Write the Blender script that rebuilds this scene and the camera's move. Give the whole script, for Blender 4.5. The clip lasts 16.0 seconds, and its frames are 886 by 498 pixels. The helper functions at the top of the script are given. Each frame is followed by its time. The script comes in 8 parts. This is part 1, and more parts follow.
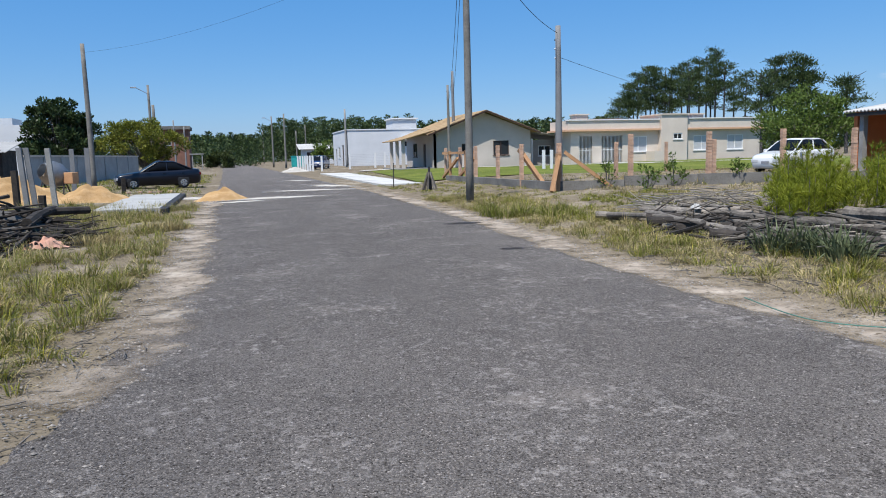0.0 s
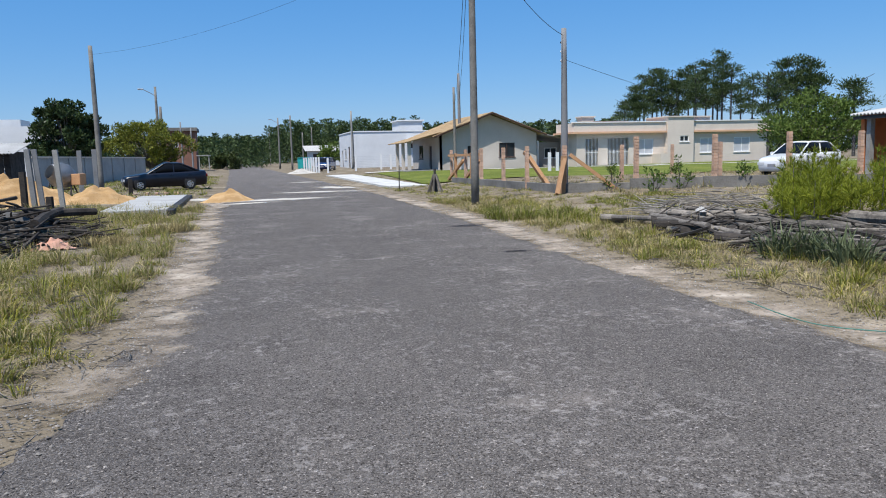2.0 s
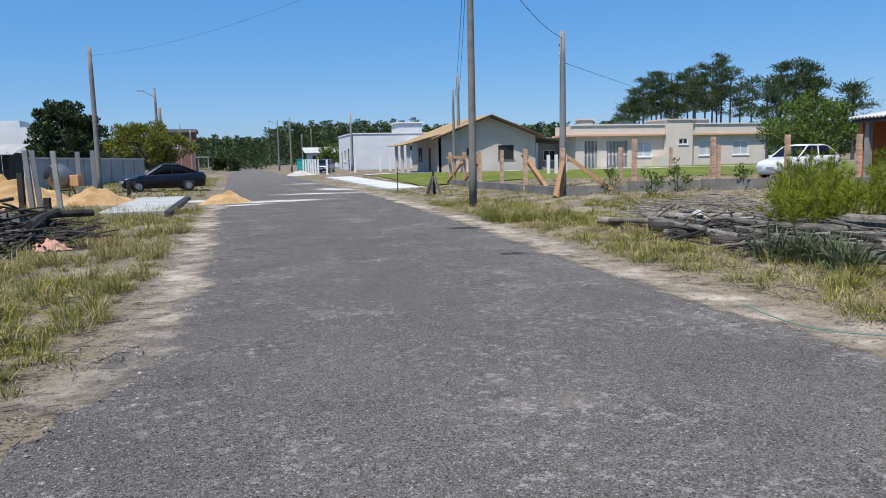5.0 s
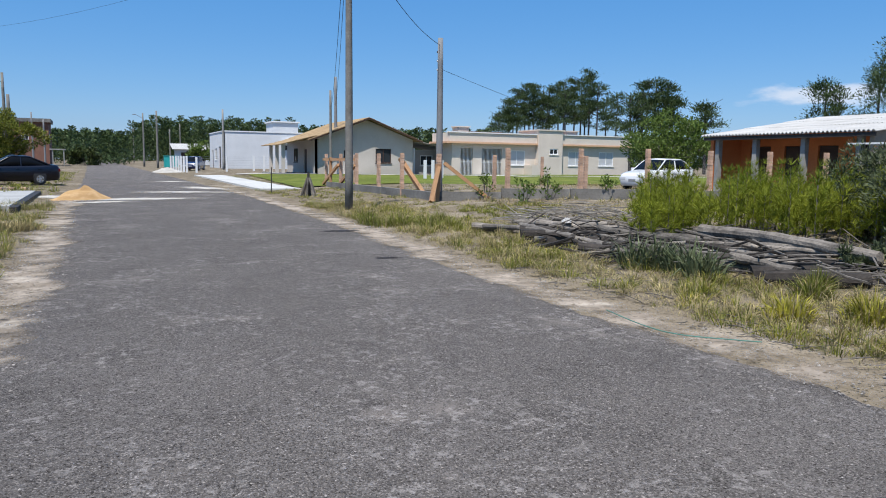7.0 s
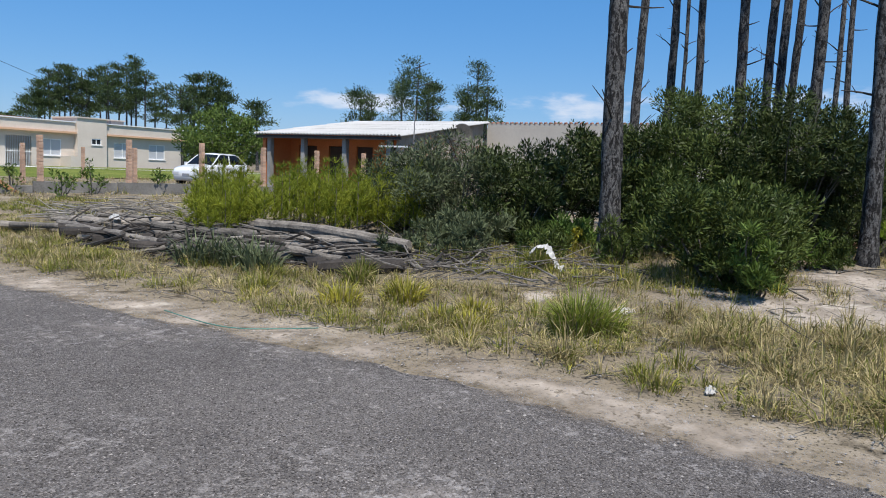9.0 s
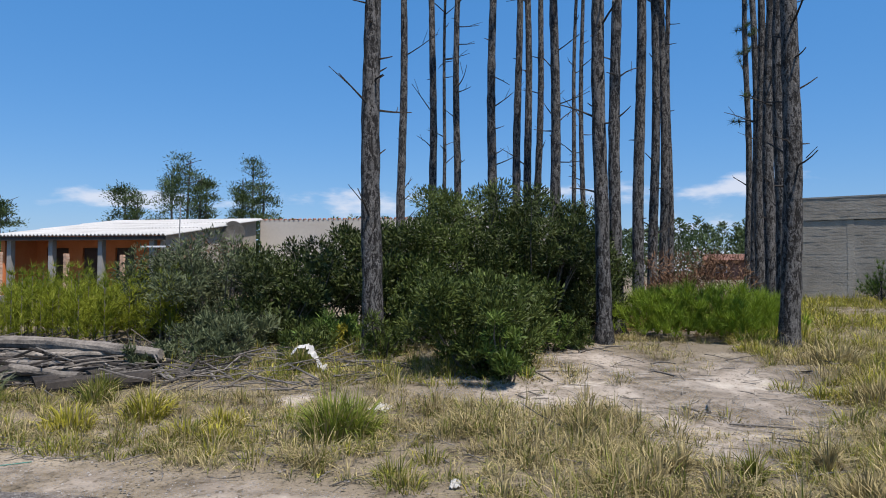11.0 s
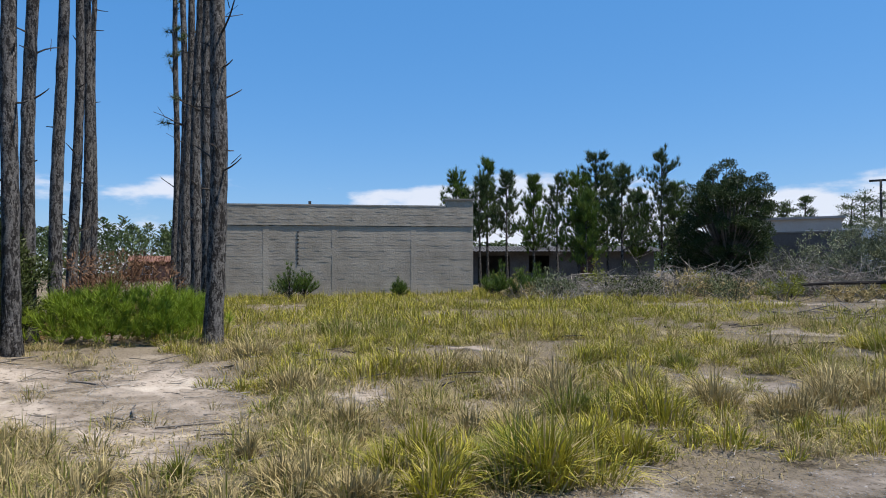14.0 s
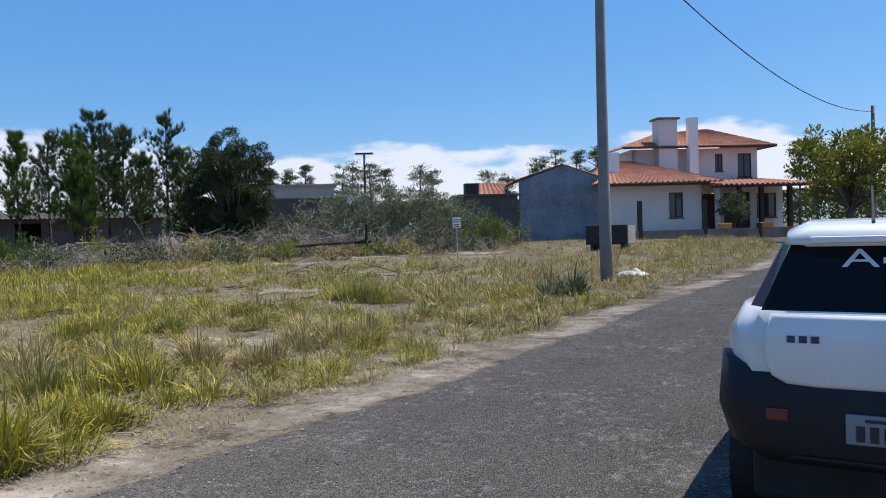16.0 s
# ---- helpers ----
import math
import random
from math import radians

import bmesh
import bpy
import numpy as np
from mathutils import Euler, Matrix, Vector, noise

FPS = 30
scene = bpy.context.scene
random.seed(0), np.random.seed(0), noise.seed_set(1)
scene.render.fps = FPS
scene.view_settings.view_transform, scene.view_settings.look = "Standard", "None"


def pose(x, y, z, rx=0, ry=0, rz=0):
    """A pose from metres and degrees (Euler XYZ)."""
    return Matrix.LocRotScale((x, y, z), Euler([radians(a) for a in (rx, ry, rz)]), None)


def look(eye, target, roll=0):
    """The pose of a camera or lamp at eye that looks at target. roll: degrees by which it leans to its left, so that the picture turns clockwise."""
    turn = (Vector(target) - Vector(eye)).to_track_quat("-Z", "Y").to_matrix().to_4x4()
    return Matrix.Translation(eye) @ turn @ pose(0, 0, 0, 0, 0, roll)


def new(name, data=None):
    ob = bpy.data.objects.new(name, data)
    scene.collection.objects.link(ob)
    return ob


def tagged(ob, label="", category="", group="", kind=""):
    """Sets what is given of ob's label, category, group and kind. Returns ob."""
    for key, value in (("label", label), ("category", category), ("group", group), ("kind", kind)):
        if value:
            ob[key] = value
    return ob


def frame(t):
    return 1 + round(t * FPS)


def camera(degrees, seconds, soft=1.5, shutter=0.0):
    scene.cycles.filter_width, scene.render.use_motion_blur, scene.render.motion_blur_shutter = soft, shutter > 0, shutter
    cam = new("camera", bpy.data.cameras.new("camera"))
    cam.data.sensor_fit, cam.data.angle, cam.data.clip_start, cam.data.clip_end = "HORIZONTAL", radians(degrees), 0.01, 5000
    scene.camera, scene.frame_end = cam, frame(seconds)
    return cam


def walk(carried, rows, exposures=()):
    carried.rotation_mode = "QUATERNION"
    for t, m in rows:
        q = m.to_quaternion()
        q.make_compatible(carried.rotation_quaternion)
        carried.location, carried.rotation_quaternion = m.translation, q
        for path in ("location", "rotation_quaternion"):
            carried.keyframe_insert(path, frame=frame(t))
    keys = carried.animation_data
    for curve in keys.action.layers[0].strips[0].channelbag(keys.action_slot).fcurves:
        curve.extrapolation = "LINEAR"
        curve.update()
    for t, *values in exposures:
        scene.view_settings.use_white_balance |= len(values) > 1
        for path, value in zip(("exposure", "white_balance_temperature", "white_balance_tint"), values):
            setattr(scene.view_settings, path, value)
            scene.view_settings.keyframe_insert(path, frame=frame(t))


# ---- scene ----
cam = camera(62.5, 16.0, soft=1.0)
METRES, EYE, TILT, LEAN, TURN = 1.6, 1.5, 0.35, 0.6, -16.4
ROWS = [
    (0, 0.0000, 0.0000, 0.0000, -0.12, -7.62, 0.92),
    (0.5, -0.0044, 0.0018, 0.0011, -0.16, -7.64, 0.91),
    (1, -0.0079, 0.0054, 0.0053, -0.02, -7.57, 0.91),
    (1.5, -0.0094, 0.0014, 0.0098, 0.05, -7.52, 0.93),
    (2, 0.0148, -0.0151, 0.0078, 0.36, -7.47, 0.81),
    (2.5, 0.0281, -0.0297, 0.0096, 0.39, -7.44, 0.91),
    (3, 0.0407, -0.0208, 0.0102, 0.39, -7.53, 0.91),
    (3.5, 0.0426, -0.0141, 0.0073, 0.58, -7.40, 0.81),
    (4, 0.0402, -0.0134, 0.0096, 0.55, -7.33, 0.76),
    (6.5, 0.0686, 0.0140, 0.0043, -2.21, -7.12, -0.36),
    (7, 0.0647, 0.0538, 0.0040, -9.18, -6.95, -1.39),
    (7.5, 0.0541, 0.0807, 0.0052, -17.35, -6.71, -2.34),
    (8, 0.0478, 0.0918, 0.0051, -23.97, -6.32, -2.96),
    (8.5, 0.0510, 0.1062, -0.0004, -33.25, -6.01, -3.16),
    (9, 0.0767, 0.0992, -0.0048, -42.97, -5.95, -3.08),
    (9.5, 0.1333, 0.0518, 0.0011, -51.57, -5.92, -2.37),
    (10, 0.1946, -0.0163, 0.0206, -54.77, -2.46, -0.87),
    (12.5, 0.2913, -0.0325, 0.0440, -72.02, 4.94, -1.23),
    (13, 0.3274, -0.0121, 0.0326, -81.57, 3.16, -1.32),
    (13.5, 0.3542, 0.0032, 0.0292, -92.88, 2.77, -1.07),
    (14, 0.3613, -0.0045, 0.0259, -102.74, 2.51, -0.13),
    (14.5, 0.3504, -0.0249, 0.0213, -112.24, 2.21, 0.18),
    (15, 0.3242, -0.0818, 0.0194, -122.07, 1.25, 1.06),
    (15.5, 0.2139, -0.1077, 0.0259, -130.80, 0.24, 1.59),
    (16, 0.0853, -0.1046, 0.0264, -139.47, -0.79, 1.92),
]
walk(cam, [(t, pose(0, 0, EYE, TILT, LEAN, TURN) @ pose(METRES * x, METRES * y, METRES * z, 90 + pitch, roll, yaw)) for t, x, y, z, yaw, pitch, roll in ROWS],
     exposures=((0.0, 0.27, 6340, 10), (8.0, 0.24, 6360, 10), (9.5, 0.24, 6450, 11), (12.5, 0.27, 6650, 14), (14.5, 0.43, 6780, 12), (16.0, 0.45, 6830, 12)))

# ---- light: clear midday sky, sun high behind the start of the walk ----
SUN = Vector((-0.30, -0.33, 0.90)).normalized()
world = bpy.data.worlds.new("sky")
scene.world = world
world.use_nodes = True
wn, wl = world.node_tree.nodes, world.node_tree.links
sky = wn.new("ShaderNodeTexSky")
sky.sky_type, sky.sun_disc = "NISHITA", False
sky.sun_elevation = math.asin(SUN.z)
sky.sun_rotation = math.atan2(SUN.x, SUN.y)
sky.air_density, sky.dust_density, sky.ozone_density = 1.0, 0.4, 2.5


def wnode(kind, **kw):
    n = wn.new(kind)
    for k, v in kw.items():
        n.inputs[k].default_value = v
    return n


def wmath(op, a, b):
    n = wn.new("ShaderNodeMath")
    n.operation = op
    for i, v in enumerate((a, b)):
        if isinstance(v, (int, float)):
            n.inputs[i].default_value = v
        else:
            wl.new(v, n.inputs[i])
    return n.outputs[0]


# a low bank of cumulus all round the horizon
wtc = wn.new("ShaderNodeTexCoord")
wsep = wn.new("ShaderNodeSeparateXYZ")
wl.new(wtc.outputs["Generated"], wsep.inputs[0])
wmap = wn.new("ShaderNodeMapping")
wmap.inputs["Scale"].default_value = (1.0, 1.0, 3.2)
wmap.inputs["Location"].default_value = (0.35, 0.1, 0.0)
wl.new(wtc.outputs["Generated"], wmap.inputs[0])
wnoise = wnode("ShaderNodeTexNoise", Scale=4.2, Detail=9.0, Roughness=0.54)
wl.new(wmap.outputs[0], wnoise.inputs["Vector"])
band = wn.new("ShaderNodeMapRange")
band.interpolation_type = "SMOOTHSTEP"
band.inputs["From Min"].default_value, band.inputs["From Max"].default_value = 0.075, 0.15
band.inputs["To Min"].default_value, band.inputs["To Max"].default_value = 0.06, -0.30
side = wmath("ADD", wmath("MULTIPLY", wsep.outputs["X"], 0.13), wmath("MULTIPLY", wsep.outputs["Y"], -0.11))   # thicker and taller to the south-east
wl.new(wmath("SUBTRACT", wsep.outputs["Z"], wmath("MULTIPLY", wmath("MAXIMUM", side, 0.0), 0.17)), band.inputs["Value"])
cl = wmath("ADD", wmath("ADD", wnoise.outputs["Fac"], band.outputs[0]), wmath("SUBTRACT", wmath("MULTIPLY", side, 1.05), 0.065))
cover = wn.new("ShaderNodeMapRange")
cover.interpolation_type = "SMOOTHSTEP"
cover.inputs["From Min"].default_value, cover.inputs["From Max"].default_value = 0.54, 0.64
wl.new(cl, cover.inputs["Value"])
wmix = wn.new("ShaderNodeMix")
wmix.data_type = "RGBA"
wl.new(wmath("MULTIPLY", cover.outputs[0], 0.78), wmix.inputs[0])
deep = wn.new("ShaderNodeHueSaturation")
deep.inputs["Saturation"].default_value, deep.inputs["Value"].default_value = 1.2, 1.0
wl.new(sky.outputs[0], deep.inputs["Color"])
even = wn.new("ShaderNodeMix")
even.data_type = "RGBA"
even.inputs[0].default_value = 0.5
wl.new(deep.outputs[0], even.inputs[6])
even.inputs[7].default_value = (0.42, 2.65, 6.9, 1)
wl.new(even.outputs[2], wmix.inputs[6])
wmix.inputs[7].default_value = (6.6, 7.0, 7.8, 1)
wl.new(wmix.outputs[2], wn["Background"].inputs[0])
wn["Background"].inputs[1].default_value = 0.10

sun = new("sun", bpy.data.lights.new("sun", "SUN"))
sun.data.energy, sun.data.angle, sun.data.color = 4.9, radians(0.6), (1.0, 0.95, 0.87)
sun.matrix_world = look((0, 0, 30), Vector((0, 0, 30)) - SUN)


# ---- materials ----
def material(name, dark, light, scale=3.0, fine=40.0, rough=0.85, bump=0.3, metal=0.0, vary=0.0, mix_fine=0.35, dist=0.02, spec=0.4, trans=0.0):
    """Two colours mixed by coarse and fine noise in object space, with bump; vary: brightness spread between pieces."""
    m = bpy.data.materials.new(name)
    m.use_nodes = True
    nt = m.node_tree
    n, l = nt.nodes, nt.links
    b = n["Principled BSDF"]
    tc = n.new("ShaderNodeTexCoord")
    def noise_tex(s, d):
        t = n.new("ShaderNodeTexNoise")
        t.inputs["Scale"].default_value, t.inputs["Detail"].default_value, t.inputs["Roughness"].default_value = s, d, 0.6
        l.new(tc.outputs["Object"], t.inputs["Vector"])
        return t.outputs["Fac"]
    coarse, small = noise_tex(scale, 4.0), noise_tex(fine, 3.0)
    add = n.new("ShaderNodeMix")
    add.inputs[0].default_value = mix_fine
    l.new(coarse, add.inputs[2])
    l.new(small, add.inputs[3])
    mr = n.new("ShaderNodeMapRange")
    mr.inputs["From Min"].default_value, mr.inputs["From Max"].default_value = 0.34, 0.66
    l.new(add.outputs[0], mr.inputs["Value"])
    mx = n.new("ShaderNodeMix")
    mx.data_type = "RGBA"
    l.new(mr.outputs[0], mx.inputs[0])
    mx.inputs[6].default_value, mx.inputs[7].default_value = (*dark, 1), (*light, 1)
    out = mx.outputs[2]
    if vary:
        geo, oi = n.new("ShaderNodeNewGeometry"), n.new("ShaderNodeObjectInfo")
        s = n.new("ShaderNodeMath")
        l.new(geo.outputs["Random Per Island"], s.inputs[0])
        l.new(oi.outputs["Random"], s.inputs[1])
        f = n.new("ShaderNodeMath")
        f.operation = "FRACT"
        l.new(s.outputs[0], f.inputs[0])
        r = n.new("ShaderNodeMapRange")
        r.inputs["To Min"].default_value, r.inputs["To Max"].default_value = 1 - vary, 1 + vary
        l.new(f.outputs[0], r.inputs["Value"])
        hs = n.new("ShaderNodeHueSaturation")
        l.new(r.outputs[0], hs.inputs["Value"])
        l.new(out, hs.inputs["Color"])
        out = hs.outputs[0]
    l.new(out, b.inputs["Base Color"])
    b.inputs["Roughness"].default_value, b.inputs["Metallic"].default_value = rough, metal
    b.inputs["Specular IOR Level"].default_value = spec
    if bump:
        bp = n.new("ShaderNodeBump")
        bp.inputs["Strength"].default_value, bp.inputs["Distance"].default_value = bump, dist
        l.new(small, bp.inputs["Height"])
        l.new(bp.outputs[0], b.inputs["Normal"])
    if trans:
        tr, ms = n.new("ShaderNodeBsdfTranslucent"), n.new("ShaderNodeMixShader")
        ms.inputs[0].default_value = trans
        l.new(out, tr.inputs["Color"])
        l.new(b.outputs[0], ms.inputs[1])
        l.new(tr.outputs[0], ms.inputs[2])
        l.new(ms.outputs[0], n["Material Output"].inputs["Surface"])
    return m


def ground_material(name, cols, scales, grit=0.5, rough=0.95, loose=False, grain=45.0):
    """Bare soil: colours laid over one another by noise at several sizes. cols: base, then (colour, low, high) per scale."""
    m = bpy.data.materials.new(name)
    m.use_nodes = True
    n, l = m.node_tree.nodes, m.node_tree.links
    b = n["Principled BSDF"]
    tc = n.new("ShaderNodeTexCoord")
    out = None
    for (c, lo, hi), s in zip(cols[1:], scales):
        t = n.new("ShaderNodeTexNoise")
        t.inputs["Scale"].default_value, t.inputs["Detail"].default_value, t.inputs["Roughness"].default_value = s, 6.0, 0.62
        l.new(tc.outputs["Object"], t.inputs["Vector"])
        mr = n.new("ShaderNodeMapRange")
        mr.interpolation_type = "SMOOTHSTEP"
        mr.inputs["From Min"].default_value, mr.inputs["From Max"].default_value = lo, hi
        l.new(t.outputs["Fac"], mr.inputs["Value"])
        mx = n.new("ShaderNodeMix")
        mx.data_type = "RGBA"
        l.new(mr.outputs[0], mx.inputs[0])
        if out is None:
            mx.inputs[6].default_value = (*cols[0], 1)
        else:
            l.new(out, mx.inputs[6])
        mx.inputs[7].default_value = (*c, 1)
        out = mx.outputs[2]
    l.new(out, b.inputs["Base Color"])
    b.inputs["Roughness"].default_value = rough
    b.inputs["Specular IOR Level"].default_value = 0.06
    b.inputs["Diffuse Roughness"].default_value = 1.0
    t = n.new("ShaderNodeTexNoise")
    t.inputs["Scale"].default_value, t.inputs["Detail"].default_value = grain, 6.0
    l.new(tc.outputs["Object"], t.inputs["Vector"])
    bp = n.new("ShaderNodeBump")
    bp.inputs["Strength"].default_value, bp.inputs["Distance"].default_value = grit, 0.03
    l.new(t.outputs["Fac"], bp.inputs["Height"])
    l.new(bp.outputs[0], b.inputs["Normal"])
    if loose:
        # a thin spread: grains thin out towards its rim
        at, cv = n.new("ShaderNodeAttribute"), n.new("ShaderNodeTexNoise")
        at.attribute_name = "cover"
        cv.inputs["Scale"].default_value, cv.inputs["Detail"].default_value, cv.inputs["Roughness"].default_value = 4.0, 10.0, 0.74
        l.new(tc.outputs["Object"], cv.inputs["Vector"])
        ad = n.new("ShaderNodeMath")
        l.new(at.outputs["Fac"], ad.inputs[0])
        l.new(cv.outputs["Fac"], ad.inputs[1])
        mr = n.new("ShaderNodeMapRange")
        mr.inputs["From Min"].default_value, mr.inputs["From Max"].default_value = 0.70, 1.12
        l.new(ad.outputs[0], mr.inputs["Value"])
        tp_, ms = n.new("ShaderNodeBsdfTransparent"), n.new("ShaderNodeMixShader")
        l.new(mr.outputs[0], ms.inputs[0])
        l.new(tp_.outputs[0], ms.inputs[1])
        l.new(b.outputs[0], ms.inputs[2])
        l.new(ms.outputs[0], n["Material Output"].inputs["Surface"])
    return m


def add_aggregate(m):
    """Chippings in worn asphalt: stones of their own tone, pale ones in loose clusters, dark pits between, all in relief."""
    n, l = m.node_tree.nodes, m.node_tree.links
    b = n["Principled BSDF"]
    tc = n.new("ShaderNodeTexCoord")

    def noise_at(scale, detail, rough, lo, hi):
        t, mr = n.new("ShaderNodeTexNoise"), n.new("ShaderNodeMapRange")
        t.inputs["Scale"].default_value, t.inputs["Detail"].default_value, t.inputs["Roughness"].default_value = scale, detail, rough
        mr.interpolation_type = "SMOOTHSTEP"
        mr.inputs["From Min"].default_value, mr.inputs["From Max"].default_value = lo, hi
        l.new(tc.outputs["Object"], t.inputs["Vector"])
        l.new(t.outputs["Fac"], mr.inputs["Value"])
        return mr.outputs[0]

    def calc(op, a, c):
        k = n.new("ShaderNodeMath")
        k.operation = op
        for i, v in enumerate((a, c)):
            if isinstance(v, (int, float)):
                k.inputs[i].default_value = v
            else:
                l.new(v, k.inputs[i])
        return k.outputs[0]

    def over(fac, colour, below):
        mx = n.new("ShaderNodeMix")
        mx.data_type = "RGBA"
        l.new(fac, mx.inputs[0])
        l.new(below, mx.inputs[6])
        mx.inputs[7].default_value = (*colour, 1)
        return mx.outputs[2]

    stones = n.new("ShaderNodeTexVoronoi")
    stones.inputs["Scale"].default_value, stones.inputs["Randomness"].default_value = 105.0, 1.0
    l.new(tc.outputs["Object"], stones.inputs["Vector"])
    tone = n.new("ShaderNodeSeparateColor")
    l.new(stones.outputs["Color"], tone.inputs[0])
    worn = noise_at(0.8, 5.0, 0.6, 0.40, 0.66)
    clump = noise_at(11.0, 9.0, 0.80, 0.525, 0.60)
    pale = calc("MULTIPLY", clump, calc("ADD", 0.12, calc("MULTIPLY", worn, 0.88)))
    lone = calc("GREATER_THAN", tone.outputs[0], 0.90)
    dark = calc("MULTIPLY", calc("LESS_THAN", tone.outputs[1], 0.15), 0.55)
    out = b.inputs["Base Color"].links[0].from_socket
    out = over(dark, (0.040, 0.036, 0.034), out)
    out = over(calc("MULTIPLY", lone, 0.40), (0.34, 0.31, 0.29), out)
    out = over(calc("MULTIPLY", pale, 0.68), (0.40, 0.375, 0.36), out)
    l.new(out, b.inputs["Base Color"])
    bp = n.new("ShaderNodeBump")
    bp.invert = True
    bp.inputs["Strength"].default_value, bp.inputs["Distance"].default_value = 0.8, 0.008
    l.new(stones.outputs["Distance"], bp.inputs["Height"])
    l.new(b.inputs["Normal"].links[0].from_socket, bp.inputs["Normal"])
    l.new(bp.outputs[0], b.inputs["Normal"])


def glass(name, tint=(0.03, 0.035, 0.04)):
    m = bpy.data.materials.new(name)
    m.use_nodes = True
    b = m.node_tree.nodes["Principled BSDF"]
    b.inputs["Base Color"].default_value = (*tint, 1)
    b.inputs["Roughness"].default_value = 0.06
    b.inputs["Specular IOR Level"].default_value = 0.6
    return m


def paint(name, c, rough=0.25, coat=0.6):
    m = material(name, [v * 0.92 for v in c], c, 2.0, 60.0, rough, 0.0)
    b = m.node_tree.nodes["Principled BSDF"]
    b.inputs["Coat Weight"].default_value, b.inputs["Coat Roughness"].default_value = coat, 0.06
    return m


def bark_material():
    """Scaly grey pine bark: uneven upright plates, dark furrows that come and go, fine flakes."""
    m = material("pine bark", (0.043, 0.041, 0.039), (0.200, 0.190, 0.180), 4.0, 34.0, 0.95, 0.6, mix_fine=0.55, dist=0.03)
    n, l = m.node_tree.nodes, m.node_tree.links
    b = n["Principled BSDF"]
    tc = n.new("ShaderNodeTexCoord")

    def stretched(sx, sz, detail, rough):
        mp, t = n.new("ShaderNodeMapping"), n.new("ShaderNodeTexNoise")
        mp.inputs["Scale"].default_value = (sx, sx, sz)
        t.inputs["Scale"].default_value, t.inputs["Detail"].default_value, t.inputs["Roughness"].default_value = 1.0, detail, rough
        t.inputs["Distortion"].default_value = 0.6
        l.new(tc.outputs["Object"], mp.inputs[0])
        l.new(mp.outputs[0], t.inputs["Vector"])
        return t.outputs["Fac"]

    furrow, flake = stretched(15.0, 5.0, 5.0, 0.66), stretched(34.0, 20.0, 3.0, 0.6)
    both = n.new("ShaderNodeMix")
    both.inputs[0].default_value = 0.35
    l.new(furrow, both.inputs[2])
    l.new(flake, both.inputs[3])
    mr = n.new("ShaderNodeMapRange")
    mr.interpolation_type = "SMOOTHSTEP"
    mr.inputs["From Min"].default_value, mr.inputs["From Max"].default_value = 0.46, 0.54
    l.new(both.outputs[0], mr.inputs["Value"])
    mx = n.new("ShaderNodeMix")
    mx.data_type = "RGBA"
    l.new(mr.outputs[0], mx.inputs[0])
    mx.inputs[6].default_value = (0.016, 0.014, 0.013, 1)
    l.new(b.inputs["Base Color"].links[0].from_socket, mx.inputs[7])
    l.new(mx.outputs[2], b.inputs["Base Color"])
    bp = n.new("ShaderNodeBump")
    bp.inputs["Strength"].default_value, bp.inputs["Distance"].default_value = 1.0, 0.09
    l.new(both.outputs[0], bp.inputs["Height"])
    l.new(bp.outputs[0], b.inputs["Normal"])
    return m


M = {}
M["ground"] = ground_material("sandy soil", [(0.200, 0.165, 0.120), ((0.335, 0.285, 0.22), 0.50, 0.66), ((0.065, 0.052, 0.036), 0.50, 0.66), ((0.22, 0.18, 0.12), 0.5, 0.66), ((0.045, 0.038, 0.026), 0.54, 0.64)], [0.35, 2.3, 14.0, 30.0])
M["asphalt"] = ground_material("worn asphalt", [(0.120, 0.110, 0.105), ((0.146, 0.134, 0.127), 0.42, 0.66), ((0.096, 0.088, 0.084), 0.50, 0.70), ((0.245, 0.226, 0.212), 0.50, 0.68), ((0.032, 0.028, 0.026), 0.54, 0.64), ((0.42, 0.385, 0.36), 0.60, 0.68), ((0.22, 0.198, 0.183), 0.56, 0.72)], [0.28, 1.3, 85.0, 60.0, 46.0, 0.8], grit=0.85, rough=0.85, grain=95.0)
add_aggregate(M["asphalt"])
M["asphalt_patch"] = ground_material("fresh asphalt", [(0.040, 0.039, 0.042), ((0.062, 0.060, 0.064), 0.45, 0.65), ((0.11, 0.11, 0.11), 0.62, 0.74)], [2.0, 50.0], grit=0.8, rough=0.8, loose=True)
M["sand"] = ground_material("pale sand", [(0.395, 0.338, 0.278), ((0.275, 0.230, 0.182), 0.44, 0.62), ((0.12, 0.098, 0.072), 0.53, 0.65), ((0.50, 0.44, 0.365), 0.58, 0.70)], [1.9, 16.0, 0.9], grit=0.5, loose=True)
M["white_sand"] = ground_material("white sand", [(0.52, 0.49, 0.44), ((0.40, 0.37, 0.33), 0.45, 0.7), ((0.25, 0.23, 0.21), 0.6, 0.75)], [1.2, 15.0], loose=True)
M["gravel"] = material("grey grit", (0.12, 0.11, 0.10), (0.34, 0.31, 0.28), 5, 40, 0.95, 0.2, vary=0.35)
M["heap_white"] = ground_material("white sand heap", [(0.52, 0.49, 0.44), ((0.40, 0.37, 0.33), 0.45, 0.7)], [1.2])
M["yellow_sand"] = ground_material("yellow building sand", [(0.47, 0.30, 0.14), ((0.56, 0.38, 0.20), 0.45, 0.65), ((0.34, 0.20, 0.085), 0.54, 0.70)], [2.5, 20.0])
